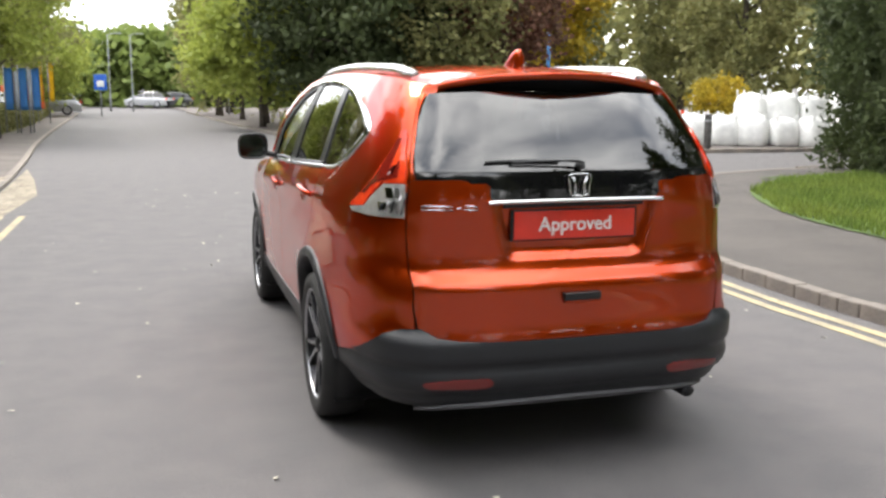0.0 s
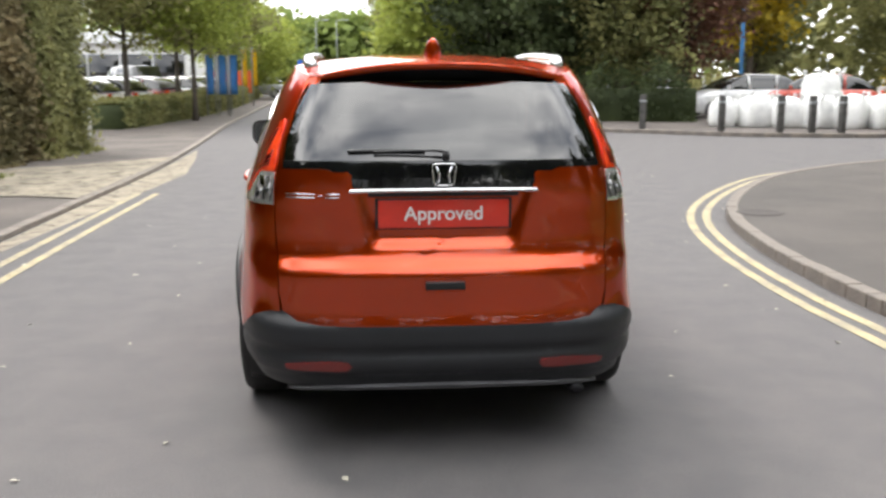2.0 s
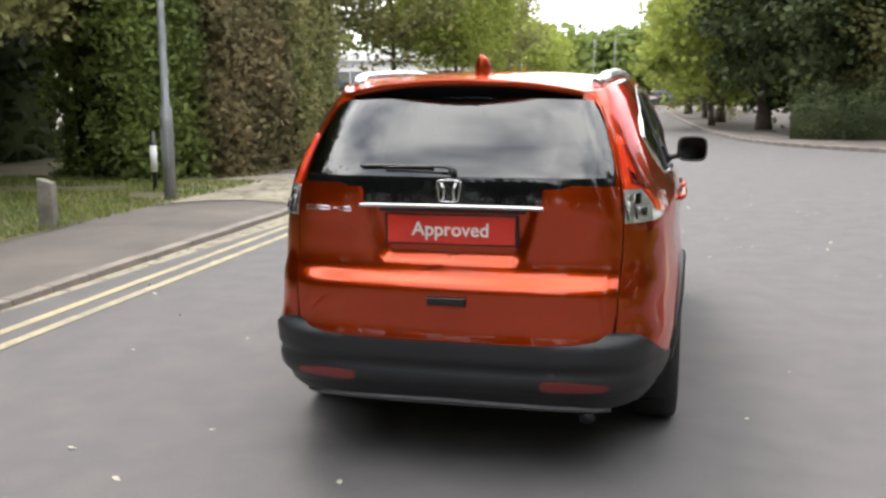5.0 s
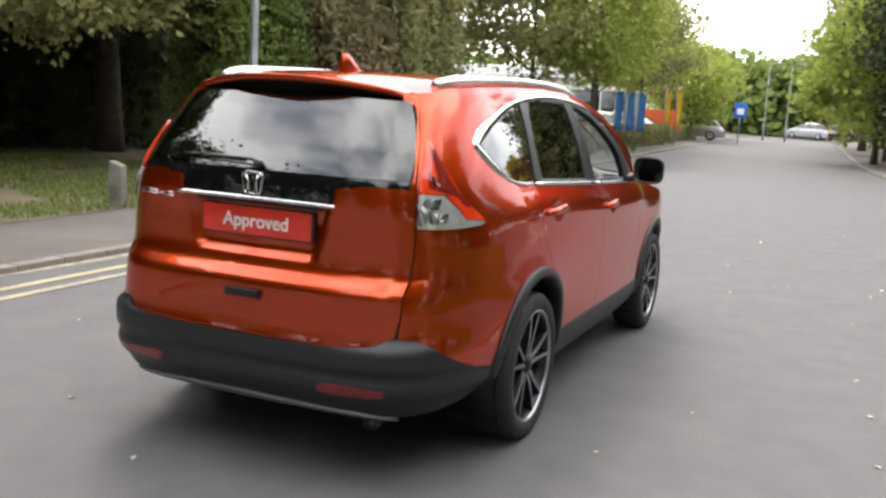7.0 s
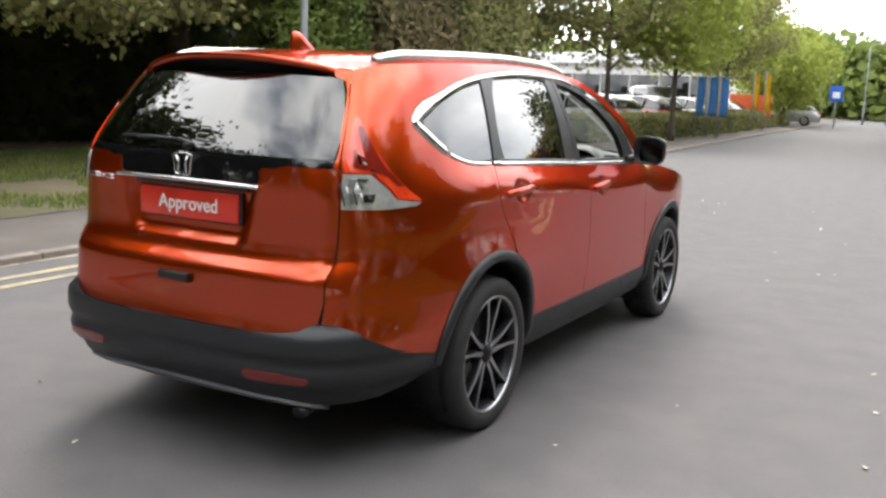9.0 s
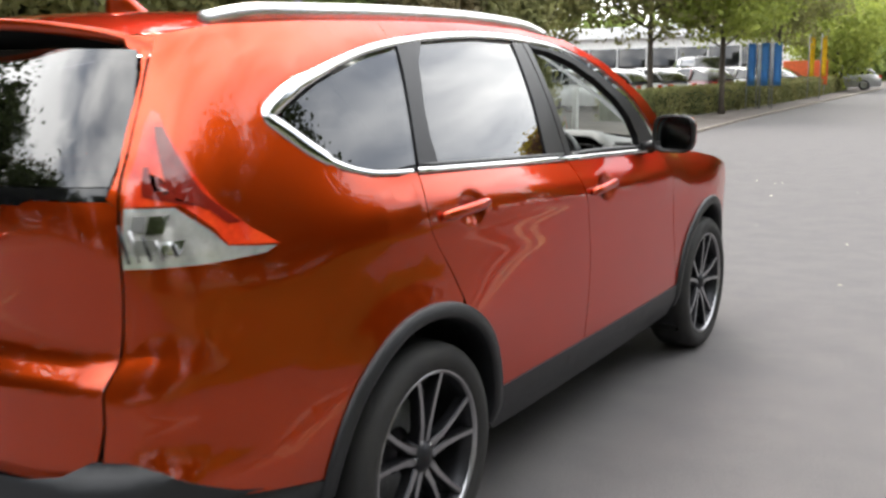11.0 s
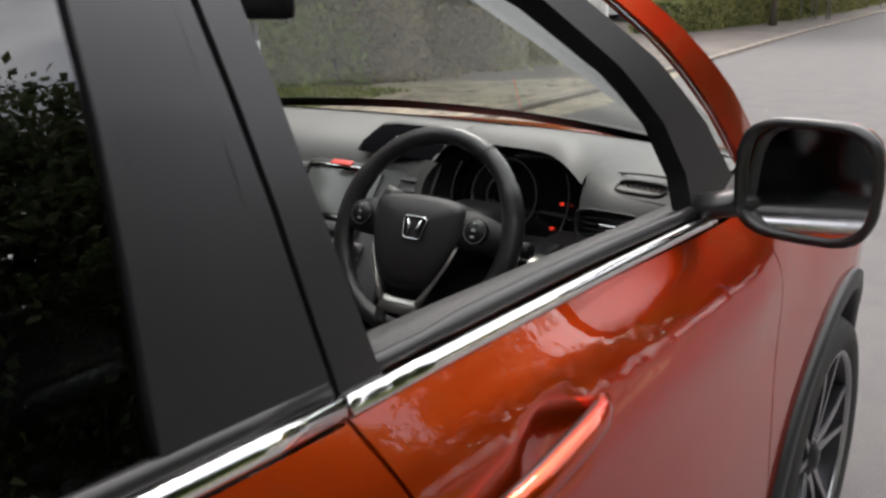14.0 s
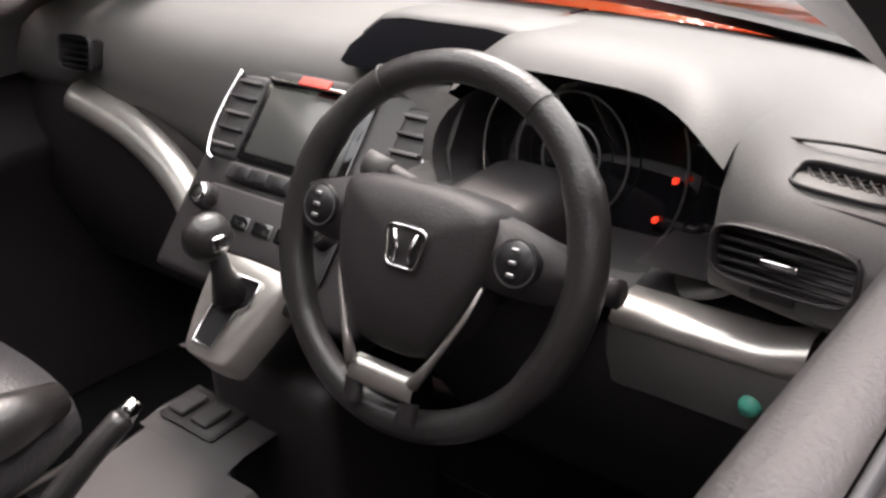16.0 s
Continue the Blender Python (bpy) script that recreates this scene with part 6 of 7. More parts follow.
def tree(name, label, height, crown, base, leaf, n=170, per=46, leaf_size=.16, spread=.38, trunk_r=.16, cone=0.0, trunk=True, lean=0.0):
    """A broadleaf or conifer: tapered trunk, limbs, and a crown of many leaves. crown: its half-widths; base: where it starts."""
    t = empty(name, label=label, category="tree")
    top = height
    mid = (base + top) / 2
    if trunk:
        bm = bmesh.new()
        pts = [(lean * u * u, .1 * math.sin(3 * u + height), top * .82 * u) for u in (0, .08, .2, .4, .6, .8, 1)]
        add_tube(bm, pts, [trunk_r * 1.35, trunk_r * 1.05, trunk_r * .92, trunk_r * .75, trunk_r * .55, trunk_r * .33, trunk_r * .12], 10)
        part("trunk", bm, BARK, t)
        for k in range(7):
            a, h = k * 2.4 + height, base * .85 + (top - base) * (.05 + .09 * k)
            ln = crown[0] * (.8 - .06 * k)
            bm = bmesh.new()
            p0 = Vector((lean * (h / top) ** 2, 0, h))
            d = Vector((math.cos(a), math.sin(a), .55))
            add_tube(bm, [p0, p0 + d * ln * .4, p0 + d * ln * .7 + Vector((0, 0, ln * .1)), p0 + d * ln], [trunk_r * .42, trunk_r * .3, trunk_r * .18, trunk_r * .05], 6)
            part("limb", bm, BARK, t)
    pts = clumps(n, (lean * .6, 0, mid), (crown[0], crown[1], (top - base) / 2), spread, per)
    if cone:
        h = np.clip((pts[:, 2] - base) / (top - base), 0, 1)
        f = 1 - cone * h
        pts[:, 0] *= f
        pts[:, 1] *= f
    ob = new("crown", quads_mesh("crown", pts, leaf_size, leaf))
    ob.parent = t
    return t


def hedge(name, label, line, width, height, leaf, leaf_size=.07, density=300, core=True, top_noise=.08, category="hedge", kind=""):
    """A clipped or loose hedge along a line of (x, y): a dark twiggy core under a skin of leaves."""
    h = empty(name, label=label, category=category, kind=kind)
    pts, nor = [], []
    L = [Vector((a, b, 0)) for a, b in line]
    for a, b in zip(L, L[1:]):
        d = b - a
        ln = d.length
        d.normalize()
        s = Vector((-d.y, d.x, 0))
        m = int(density * ln * (height * 2 + width))
        u = rng.uniform(0, ln, m)
        q = rng.uniform(-height, width + height, m)
        side = np.where(q < 0, -width / 2, np.where(q > width, width / 2, q - width / 2))
        z = np.where(q < 0, -q, np.where(q > width, q - width, height))
        wob = np.array([noise.noise((a.x + d.x * uu + s.x * ss, (a.y + d.y * uu + s.y * ss), zz * 1.0)) for uu, ss, zz in zip(u * .9, side * .9, z * .9)])
        wob2 = np.array([noise.noise((a.x * 3 + d.x * uu * 3 + ss * 3, d.y * uu * 3 + 9, zz * 3)) for uu, ss, zz in zip(u, side, z)])
        k = 1 + top_noise * 2.2 * wob + top_noise * wob2
        p = np.outer(np.ones(m), (a.x, a.y, 0)) + np.outer(u, (d.x, d.y, 0)) + np.outer(side * k + rng.normal(0, .05, m) * width, (s.x, s.y, 0))
        p[:, 2] = .05 + np.clip(z * k + rng.normal(0, .03, m) * height, 0, None)
        pts.append(p)
        nn = np.outer(np.sign(side) * (np.abs(side) > width * .49), (s.x, s.y, 0))
        nn[:, 2] = (np.abs(side) <= width * .49) * 1.0 + .3
        nor.append(nn)
    if core:
        bm = bmesh.new()
        rows = []
        for i, p in enumerate(L):
            d = (L[min(i + 1, len(L) - 1)] - L[max(i - 1, 0)]).normalized()
            s = Vector((-d.y, d.x, 0))
            rows.append([bm.verts.new(p + s * w * width + Vector((0, 0, .04 + z * height))) for w, z in ((-.36, 0), (-.40, .5), (-.33, .86), (.33, .86), (.40, .5), (.36, 0))])
        for a, b in zip(rows, rows[1:]):
            for k in range(5):
                bm.faces.new((a[k], a[k + 1], b[k + 1], b[k]))
        bm.faces.new(rows[0])
        bm.faces.new(rows[-1])
        recalc(bm)
        part("twig_core", bm, LEAF_DARK, h)
    ob = new("leaves", quads_mesh("leaves", np.concatenate(pts), leaf_size, leaf, normals=np.concatenate(nor)))
    ob.parent = h
    return h


def stand(ob, x, y, rz=0.0, s=1.0, z=.1):
    z = z - .048 if x < -3.7 and z >= .1 else z
    ob.matrix_basis = pose(x, y, z, 0, 0, rz) @ Matrix.Diagonal((s, s, s, 1))
    return ob


def again(ob, x, y, rz=0.0, s=1.0, z=.1, label=""):
    z = z - .048 if x < -3.7 and z >= .1 else z
    c = copy_thing(ob, pose(x, y, z, 0, 0, rz))
    c.scale = (s, s, s)
    if label:
        c["label"] = label
    return c


# near-side screen of tall shrubs, greening and browning along its length
def conifer_screen(label, line, width, height, leaf, n, name="tall_hedge", category="hedge"):
    """Overgrown conifers in a row: hanging sprays in clumps that bulge out of a dark twiggy core."""
    h = empty(name, label=label, category=category)
    (x0, y0), (x1, y1) = line
    d = Vector((x1 - x0, y1 - y0, 0))
    ln = d.length
    d.normalize()
    sd = Vector((-d.y, d.x, 0))
    u = rng.uniform(-.1, ln + .1, n)
    z = height * rng.uniform(0, 1, n) ** .85
    bulge = np.array([.42 * noise.noise((a * .55 + x0, b * .42, 3.1)) + .30 * noise.noise((a * 1.6, b * 1.1, x0)) for a, b in zip(u, z)])
    q = rng.choice([-1.0, 1.0], n) * (width * .5 + bulge - .28 * (z / height) ** 2) * np.where(rng.uniform(0, 1, n) < .82, 1.0, rng.uniform(0, 1, n))
    ends = rng.uniform(0, 1, n) < .22
    u = np.where(ends, rng.choice([0.0, 1.0], n) * ln + rng.normal(0, .18, n), u)
    q = np.where(ends, rng.uniform(-.5, .5, n) * width, q)
    c = np.outer(np.ones(n), (x0, y0, .04)) + np.outer(u, (d.x, d.y, 0)) + np.outer(q, (sd.x, sd.y, 0))
    c[:, 2] += z
    k = rng.integers(24, 62, n)
    pts = np.repeat(c, k, axis=0)
    e = rng.normal(size=pts.shape) * np.repeat(rng.uniform(.07, .17, n), k)[:, None]
    e[:, 2] = -np.abs(e[:, 2]) * 2.4 + .1
    out = np.repeat(np.sign(q), k)[:, None] * np.array([[sd.x, sd.y, 0]])
    pts = pts + e + out * (-e[:, 2:3]) * .25
    pts[:, 2] = np.clip(pts[:, 2], .07, None)
    bm = bmesh.new()
    rows = []
    for w, zz in ((-.30, 0), (-.34, .5), (-.22, .88), (.22, .88), (.34, .5), (.30, 0)):
        rows.append([bm.verts.new(Vector((x0, y0, .04 + zz * height)) + d * (ln * v) + sd * (w * width)) for v in (.02, .35, .65, .98)])
    for a, b in zip(rows, rows[1:]):
        for j in range(3):
            bm.faces.new((a[j], a[j + 1], b[j + 1], b[j]))
    for j in (0, 3):
        bm.faces.new([r[j] for r in rows])
    recalc(bm)
    part("twig_core", bm, LEAF_DARK, h)
    nor = np.concatenate([out[:, :2], np.full((len(pts), 1), .35)], 1)
    ob = new("leaves", quads_mesh("leaves", pts, .062, leaf, normals=nor, long=2.4))
    ob.parent = h
    return h


conifer_screen("tall overgrown dark green conifer hedge beside the pavement", ((-8.9, 11.1), (-8.3, 12.2)), 2.3, 5.4, LEAF_GREEN, 1000)
conifer_screen("tall hedge with browning olive foliage", ((-8.2, 12.1), (-7.7, 14.2)), 2.4, 5.0, LEAF_BROWN, 1500)
conifer_screen("tall olive-green hedge ending at the car park entrance", ((-7.6, 14.2), (-7.3, 16.2)), 2.1, 5.2, LEAF_OLIVE, 1400)

conifer_screen("dense dark conifer growing at the edge of the grass bank", ((11.0, 11.0), (14.4, 10.2)), 2.2, 6.0, LEAF_DARK, 1300, "bank_conifer", "tree")

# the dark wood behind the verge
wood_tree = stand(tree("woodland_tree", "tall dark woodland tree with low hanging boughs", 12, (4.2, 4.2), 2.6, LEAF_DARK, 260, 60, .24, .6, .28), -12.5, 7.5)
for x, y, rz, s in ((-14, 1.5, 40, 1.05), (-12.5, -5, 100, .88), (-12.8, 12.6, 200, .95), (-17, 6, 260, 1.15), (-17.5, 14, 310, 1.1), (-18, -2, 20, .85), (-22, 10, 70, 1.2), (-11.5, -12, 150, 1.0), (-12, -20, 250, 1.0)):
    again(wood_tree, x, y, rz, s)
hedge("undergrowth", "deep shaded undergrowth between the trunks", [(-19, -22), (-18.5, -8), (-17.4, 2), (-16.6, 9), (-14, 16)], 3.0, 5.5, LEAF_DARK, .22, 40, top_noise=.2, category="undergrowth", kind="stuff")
bough = tree("overhanging_bough", "leafy bough hanging over the verge", 4.2, (2.3, 2.3), 1.9, LEAF_OLIVE, 70, 60, .13, .30, .05, trunk=False)
bough["category"] = "bough"
bm = bmesh.new()
add_tube(bm, spline([(-2.4, .3, 3.9), (-1.2, .1, 3.5), (0, 0, 3.1), (1.2, -.1, 2.7), (1.9, -.2, 2.3)], 4), [.06] * 5 + [.045] * 5 + [.03] * 4 + [.015] * 3, 7)
part("branch", bm, BARK, bough)
stand(bough, -9.0, 6.6, 0, .8, .55)
again(bough, -9.6, 9.3, 120, .8, .9)
again(bough, -10.4, 4.6, 220, .85, .8)

# car park side: clipped low hedge, young street trees
hedge("low_hedge", "clipped low green hedge in front of the car park", [(-7.9, 23.6), (-7.5, 28), (-7.3, 33)], 1.1, .80, LEAF_OLIVE, .07, 420, top_noise=.05)
hedge("low_hedge", "clipped low hedge, browner towards the far end", [(-7.3, 33.2), (-7.4, 40), (-8.0, 50), (-8.8, 62)], 1.1, .85, LEAF_OLIVE, .09, 200, top_noise=.06)
street = stand(tree("street_tree", "young street tree with light green spreading crown", 7.4, (2.5, 2.5), 2.1, LEAF_LIGHT, 150, 60, .13, .42, .085), -6.35, 28.6)
street2 = stand(tree("street_tree", "street tree with olive-green crown and slim trunk", 7.8, (2.7, 2.7), 2.2, LEAF_OLIVE, 160, 56, .13, .42, .10), -8.2, 27.2)
again(street, -8.0, 34.5, 130, 1.05, .1)
again(street2, -7.2, 39.5, 50, .95, .1)
again(street2, -11.5, 26.5, 90, 1.0, .1)
again(street, -9.0, 47, 250, 1.1, .1)
again(street2, -14.5, 30, 200, 1.05, .1)
light_bush = stand(tree("rounded_tree", "rounded yellow-green tree beside the road", 5.6, (2.6, 2.6), .5, LEAF_LIGHT, 150, 60, .17, .42, .10), -8.0, 57)
again(light_bush, -9.6, 66, 80, 1.25, .1)

# across the junction: a dense dark clump, olive and russet
dark_t = stand(tree("dark_tree", "dense dark green tree at the junction corner", 13, (3.2, 3.0), .3, LEAF_DARK, 330, 60, .19, .48, .25), 6.2, 29.5)
olive_t = stand(tree("olive_tree", "broad olive-green tree with hanging foliage", 12, (2.9, 2.7), .5, LEAF_OLIVE, 330, 60, .15, .40, .2), 8.2, 28.6, 0, .9)
again(dark_t, 4.4, 33, 90, .95)
again(dark_t, 9.4, 32.5, 190, 1.0)
russet = stand(tree("russet_tree", "russet-leaved tree beside the olive one", 8.6, (2.5, 2.3), 1.4, LEAF_RED, 230, 52, .14, .40, .16), 10.6, 29.2)
hedge("corner_shrubs", "low dark shrubs at the foot of the trees", [(4.6, 26.8), (7, 26.2), (9.8, 25.6)], 1.8, 1.25, LEAF_DARK, .085, 260, top_noise=.55, category="shrubs")
again(olive_t, 3.2, 41, 60, .95)
again(light_bush, 2.6, 36.5, 60, 1.15, .1)
again(light_bush, 2.8, 48, 160, 1.15, .1)
again(olive_t, 2.2, 57, 200, 1.0)
again(dark_t, 3.5, 66, 20, 1.0)
yellow_t = stand(tree("yellow_tree", "tall tree in bright yellow leaf", 9.5, (2.2, 2.2), 1.6, LEAF_YELLOW, 190, 52, .19, .42, .13), 18.6, 43, 0, 1.3)
stand(tree("yellow_bush", "small bright yellow bush behind the bags", 3.3, (1.5, 1.5), .8, LEAF_YELLOW, 90, 46, .12, .26, .05), 16.4, 24.2, 0, .62)
conifer = stand(tree("conifer", "dark blue-green conifer reaching to the ground", 10, (3.0, 3.0), .2, LEAF_DARK, 420, 56, .15, .34, .2, cone=.75), 18.6, 18.4)
again(conifer, 22.5, 23, 80, 1.15)
far_t = stand(tree("far_tree", "broad pale grey-green tree beyond the side road", 12, (3.3, 3.1), 1.0, LEAF_PALE, 300, 56, .2, .45, .2), 20.5, 47)
for x, y, rz, s in ((14.5, 47, 0, 1.0), (22, 52, 60, 1.1), (27, 44, 140, 1.05), (24, 34, 200, 1.0), (29, 30, 250, 1.1), (34, 36, 300, 1.2), (19.5, 58, 30, 1.2), (12, 56, 90, 1.1)):
    again(far_t if int(x * 2) % 3 else olive_t, x, y, rz, s)
# trees behind and beside the camera's way
for x, y, rz, s in ((13.2, 4.6, 0, 1.05), (13, -1.5, 80, .95), (12.5, -8, 160, 1.0), (15.4, 11.4, 30, 1.08), (-9.2, -15, 30, 1.15), (-9.4, -24, 90, 1.35), (9.5, -15.5, 120, 1.2), (9.3, -24, 45, 1.3), (3.2, -33, 10, 1.2), (-3.4, -34, 70, 1.6), (17, -14, 210, .9), (12, -24, 20, .9), (21, 11, 290, .8), (26, 5, 40, 1.1), (4, -44, 60, 1.2), (-5, -46, 130, 1.3), (12, -40, 190, 1.2)):
    again(dark_t if int(x) % 2 else olive_t, x, y, rz, s)
again(conifer, 8.6, -5.4, 40, 1.12)
again(conifer, 13.9, 11.2, 140, 1.0)

# far woods that close the view
def far_wood(name, pts, height, depth, leaf, n, label):
    P = []
    for (x0, y0), (x1, y1) in zip(pts, pts[1:]):
        ln = math.hypot(x1 - x0, y1 - y0)
        m = int(n * ln)
        u = rng.uniform(0, 1, m)
        h = np.array([.62 + .38 * noise.noise((x0 * .3 + uu * ln * .13, y0 * .1, 2.0)) + .16 * noise.noise((uu * ln * .5 + x0, 5.0, y0)) for uu in u])
        z = rng.uniform(0, 1, m) ** .8 * height * h
        q = np.stack([x0 + (x1 - x0) * u, y0 + (y1 - y0) * u, z], 1)
        q[:, :2] += rng.normal(0, depth, (m, 2)) * (1 - .5 * z / height)[:, None]
        P.append(q)
    ob = new(name, quads_mesh(name, np.concatenate(P), .75, leaf))
    tagged(ob, label, "woods", kind="stuff")


far_wood("far_woods", [(-26, 112), (-8, 100), (6, 96), (26, 84)], 12, 3.0, LEAF_GREEN, 330, "green woods closing the end of the road")
far_wood("far_woods", [(26, 74), (44, 58), (56, 34), (58, 5), (50, -30)], 17, 3.5, LEAF_OLIVE, 150, "mixed woods beyond the side road")
far_wood("far_woods", [(-70, 60), (-52, 86), (-26, 100)], 14, 3.0, LEAF_GREEN, 90, "green woods behind the car park")
far_wood("far_woods", [(50, -30), (26, -52), (0, -60), (-30, -50), (-40, -20)], 17, 3.0, LEAF_DARK, 90, "dark woods along the road behind")

# grass: blades on the bank and thin tufts on the verge
def blades(name, inside, n, x0, x1, y0, y1, h, leaf, label, z=.105):
    p = np.stack([rng.uniform(x0, x1, n * 3), rng.uniform(y0, y1, n * 3)], 1)
    keep = [q for q in p if inside(q[0], q[1])][:n]
    c = np.array([(a, b, z) for a, b in keep])
    m = len(c)
    ang = rng.uniform(0, math.pi, m)
    w = np.stack([np.cos(ang), np.sin(ang), np.zeros(m)], 1) * .012
    tip = np.stack([rng.normal(0, .35, m), rng.normal(0, .35, m), np.ones(m)], 1) * (h * rng.uniform(.5, 1.3, m))[:, None]
    v = np.stack([c - w, c + w, c + tip], 1)
    me = bpy.data.meshes.new(name)
    me.vertices.add(3 * m)
    me.vertices.foreach_set("co", v.reshape(-1))
    me.loops.add(3 * m)
    me.loops.foreach_set("vertex_index", np.arange(3 * m, dtype=np.int32))
    me.polygons.add(m)
    me.polygons.foreach_set("loop_start", np.arange(0, 3 * m, 3, dtype=np.int32))
    me.update()
    me.materials.append(leaf)
    tagged(new(name, me), label, "grass", kind="stuff")


def grass_edge_r(y):
    return float(np.interp(y, [-40, 0, 4.3, 6.4, 8.7, 10.2, 11.0], [5.3, 5.3, 5.4, 5.75, 6.9, 8.6, 11.6]))


blades("grass", lambda x, y: x > grass_edge_r(y) + .05 * noise.noise((x * 2, y * 2, 0)) and y < 11.2, 90000, 5.2, 17, -1, 11.2, .11, GRASS_BLADE, "bright green mown grass")
blades("verge_grass", lambda x, y: x < -5.75 and noise.noise((x * .7, y * .7, 3)) > -.25, 34000, -12.5, -5.7, -2, 11, .07, DRY_BLADE, "thin dry grass on the shaded verge", .055)

# ---- things along the near side ----
def lamp_post(height, r0, label, arm=0.0):
    p = empty("lamp_post", label=label, category="lamp post")
    bm = bmesh.new()
    add_tube(bm, [(0, 0, 0), (0, 0, 1.25), (0, 0, 1.33), (0, 0, height * .6), (0, 0, height)], [r0, r0, r0 * .62, r0 * .55, r0 * .38], 14)
    part("pole", bm, GALV, p)
    bm = bmesh.new()
    add_box(bm, -.05, .05, -r0 - .006, -r0 + .02, .45, .95, .006)
    part("access_door", bm, GALV, p)
    bm = bmesh.new()
    add_tube(bm, [(0, 0, height), (arm * .5, 0, height + .10), (arm, 0, height + .12)], .03, 8)
    part("bracket", bm, GALV, p)
    bm = bmesh.new()
    add_box(bm, arm, arm + .55, -.10, .10, height + .08, height + .17, .03)
    part("lantern", bm, GALV, p)
    return p


lp = stand(lamp_post(7.5, .085, "grey galvanised lamp post standing in the verge", .5), -5.95, 8.35)
lp2 = stand(lamp_post(5.8, .07, "slim pale lamp post far along the road", .5), -4.95, 73.5, 0, 1, 0)
again(lp2, -3.3, 73.2, 20, 1, 0)
again(lp2, 3.0, 60, 180)


def marker_post(h, label):
    p = empty("marker_post", label=label, category="post")
    bm = bmesh.new()
    add_box(bm, -.085, .085, -.07, .07, -.02, h, .018)
    for v in bm.verts:
        if v.co.z > h * .7:
            v.co.z -= .05 * (v.co.x > 0)
    part("post_body", bm, POST_WOOD, p)
    return p


mp = stand(marker_post(.56, "weathered concrete marker post on the grass verge"), -5.9, 5.6, 12)
again(mp, -5.75, 3.15, -8)
white_post = empty("gate_post", label="short white gate post at the car park entrance", category="post")
bm = bmesh.new()
add_box(bm, -.06, .06, -.06, .06, 0, 1.0, .012)
part("post_body", bm, WHITE, white_post)
stand(white_post, -7.2, 19.6)

verge_post = empty("verge_post", label="slim black post with a white band on the verge", category="post")
bm = bmesh.new()
add_tube(bm, [(0, 0, -.02), (0, 0, .92)], .035, 12)
part("post_shaft", bm, BLACK, verge_post)
bm = bmesh.new()
add_tube(bm, [(0, 0, .30), (0, 0, .70)], .052, 14)
part("white_band", bm, WHITE, verge_post, "white band")
stand(verge_post, -6.76, 9.33)

BLUE = mat("blue_banner_cloth", (0.10, 0.32, 0.64), 0.7, 0, (0.07, 0.25, 0.56), 3)
BANNER_WHITE = mat("white_banner_cloth", (0.70, 0.76, 0.82), 0.7)
YELLOW_CLOTH = mat("yellow_banner_cloth", (0.78, 0.52, 0.015), 0.7)
ORANGE_CLOTH = mat("orange_panel", (0.75, 0.13, 0.03), 0.6)


def banner(cloth, w, z0, z1, label):
    b = empty("banner", label=label, category="banner", group="banners along the car park")
    bm = bmesh.new()
    add_tube(bm, [(0, 0, 0), (0, 0, z1 + .1)], .022, 8)
    part("pole", bm, GALV, b)
    bm = bmesh.new()
    rows = []
    for k in range(9):
        z = z0 + (z1 - z0) * k / 8
        rows.append([(.02 + w * u, .025 * math.sin(5 * u + k * .7), z) for u in (0, .25, .5, .75, 1)])
    vs = [[bm.verts.new(p) for p in r] for r in rows]
    for a, c in zip(vs, vs[1:]):
        for j in range(4):
            bm.faces.new((a[j], a[j + 1], c[j + 1], c[j]))
    r = bmesh.ops.solidify(bm, geom=bm.faces[:], thickness=.008)
    part("cloth", bm, cloth, b)
    return b


bb = stand(banner(BLUE, .26, .80, 2.25, "tall blue banner on a pole by the car park hedge"), -6.62, 32.6, 0)
bw = stand(banner(BANNER_WHITE, .12, .80, 2.2, "narrow white banner between blue ones"), -6.30, 32.7, 0)
again(bb, -6.16, 32.6)
again(bw, -5.86, 32.7)
again(bb, -5.74, 32.6)
by = stand(banner(YELLOW_CLOTH, .22, 1.0, 2.75, "tall yellow banner on a pole"), -6.75, 43.2)
again(by, -6.28, 43.4)
orange = empty("orange_board", label="orange-red display board at the car park edge", category="board")
bm = bmesh.new()
add_box(bm, -1.1, 1.1, -.04, .04, .55, 1.75, .02)
part("panel", bm, ORANGE_CLOTH, orange)
for x in (-.95, .95):
    bm = bmesh.new()
    add_box(bm, x - .04, x + .04, -.03, .03, 0, .6, .008)
    part("leg", bm, GALV, orange)
stand(orange, -8.3, 50)
sign = empty("road_sign", label="blue square road sign on a grey post", category="sign")
bm = bmesh.new()
add_tube(bm, [(0, 0, 0), (0, 0, 2.5)], .038, 10)
part("sign_post", bm, GALV, sign)
bm = bmesh.new()
add_box(bm, -.36, .36, -.065, -.04, 1.55, 2.45, .01)
plate_s = part("sign_plate", bm, mat("sign_blue", (.02, .12, .55), .4), sign)
bm = bmesh.new()
add_box(bm, -.20, .20, -.070, -.066, 1.75, 2.1, .002)
part("sign_symbol", bm, WHITE, plate_s, "plain white sign symbol")
stand(sign, -4.68, 55.6)

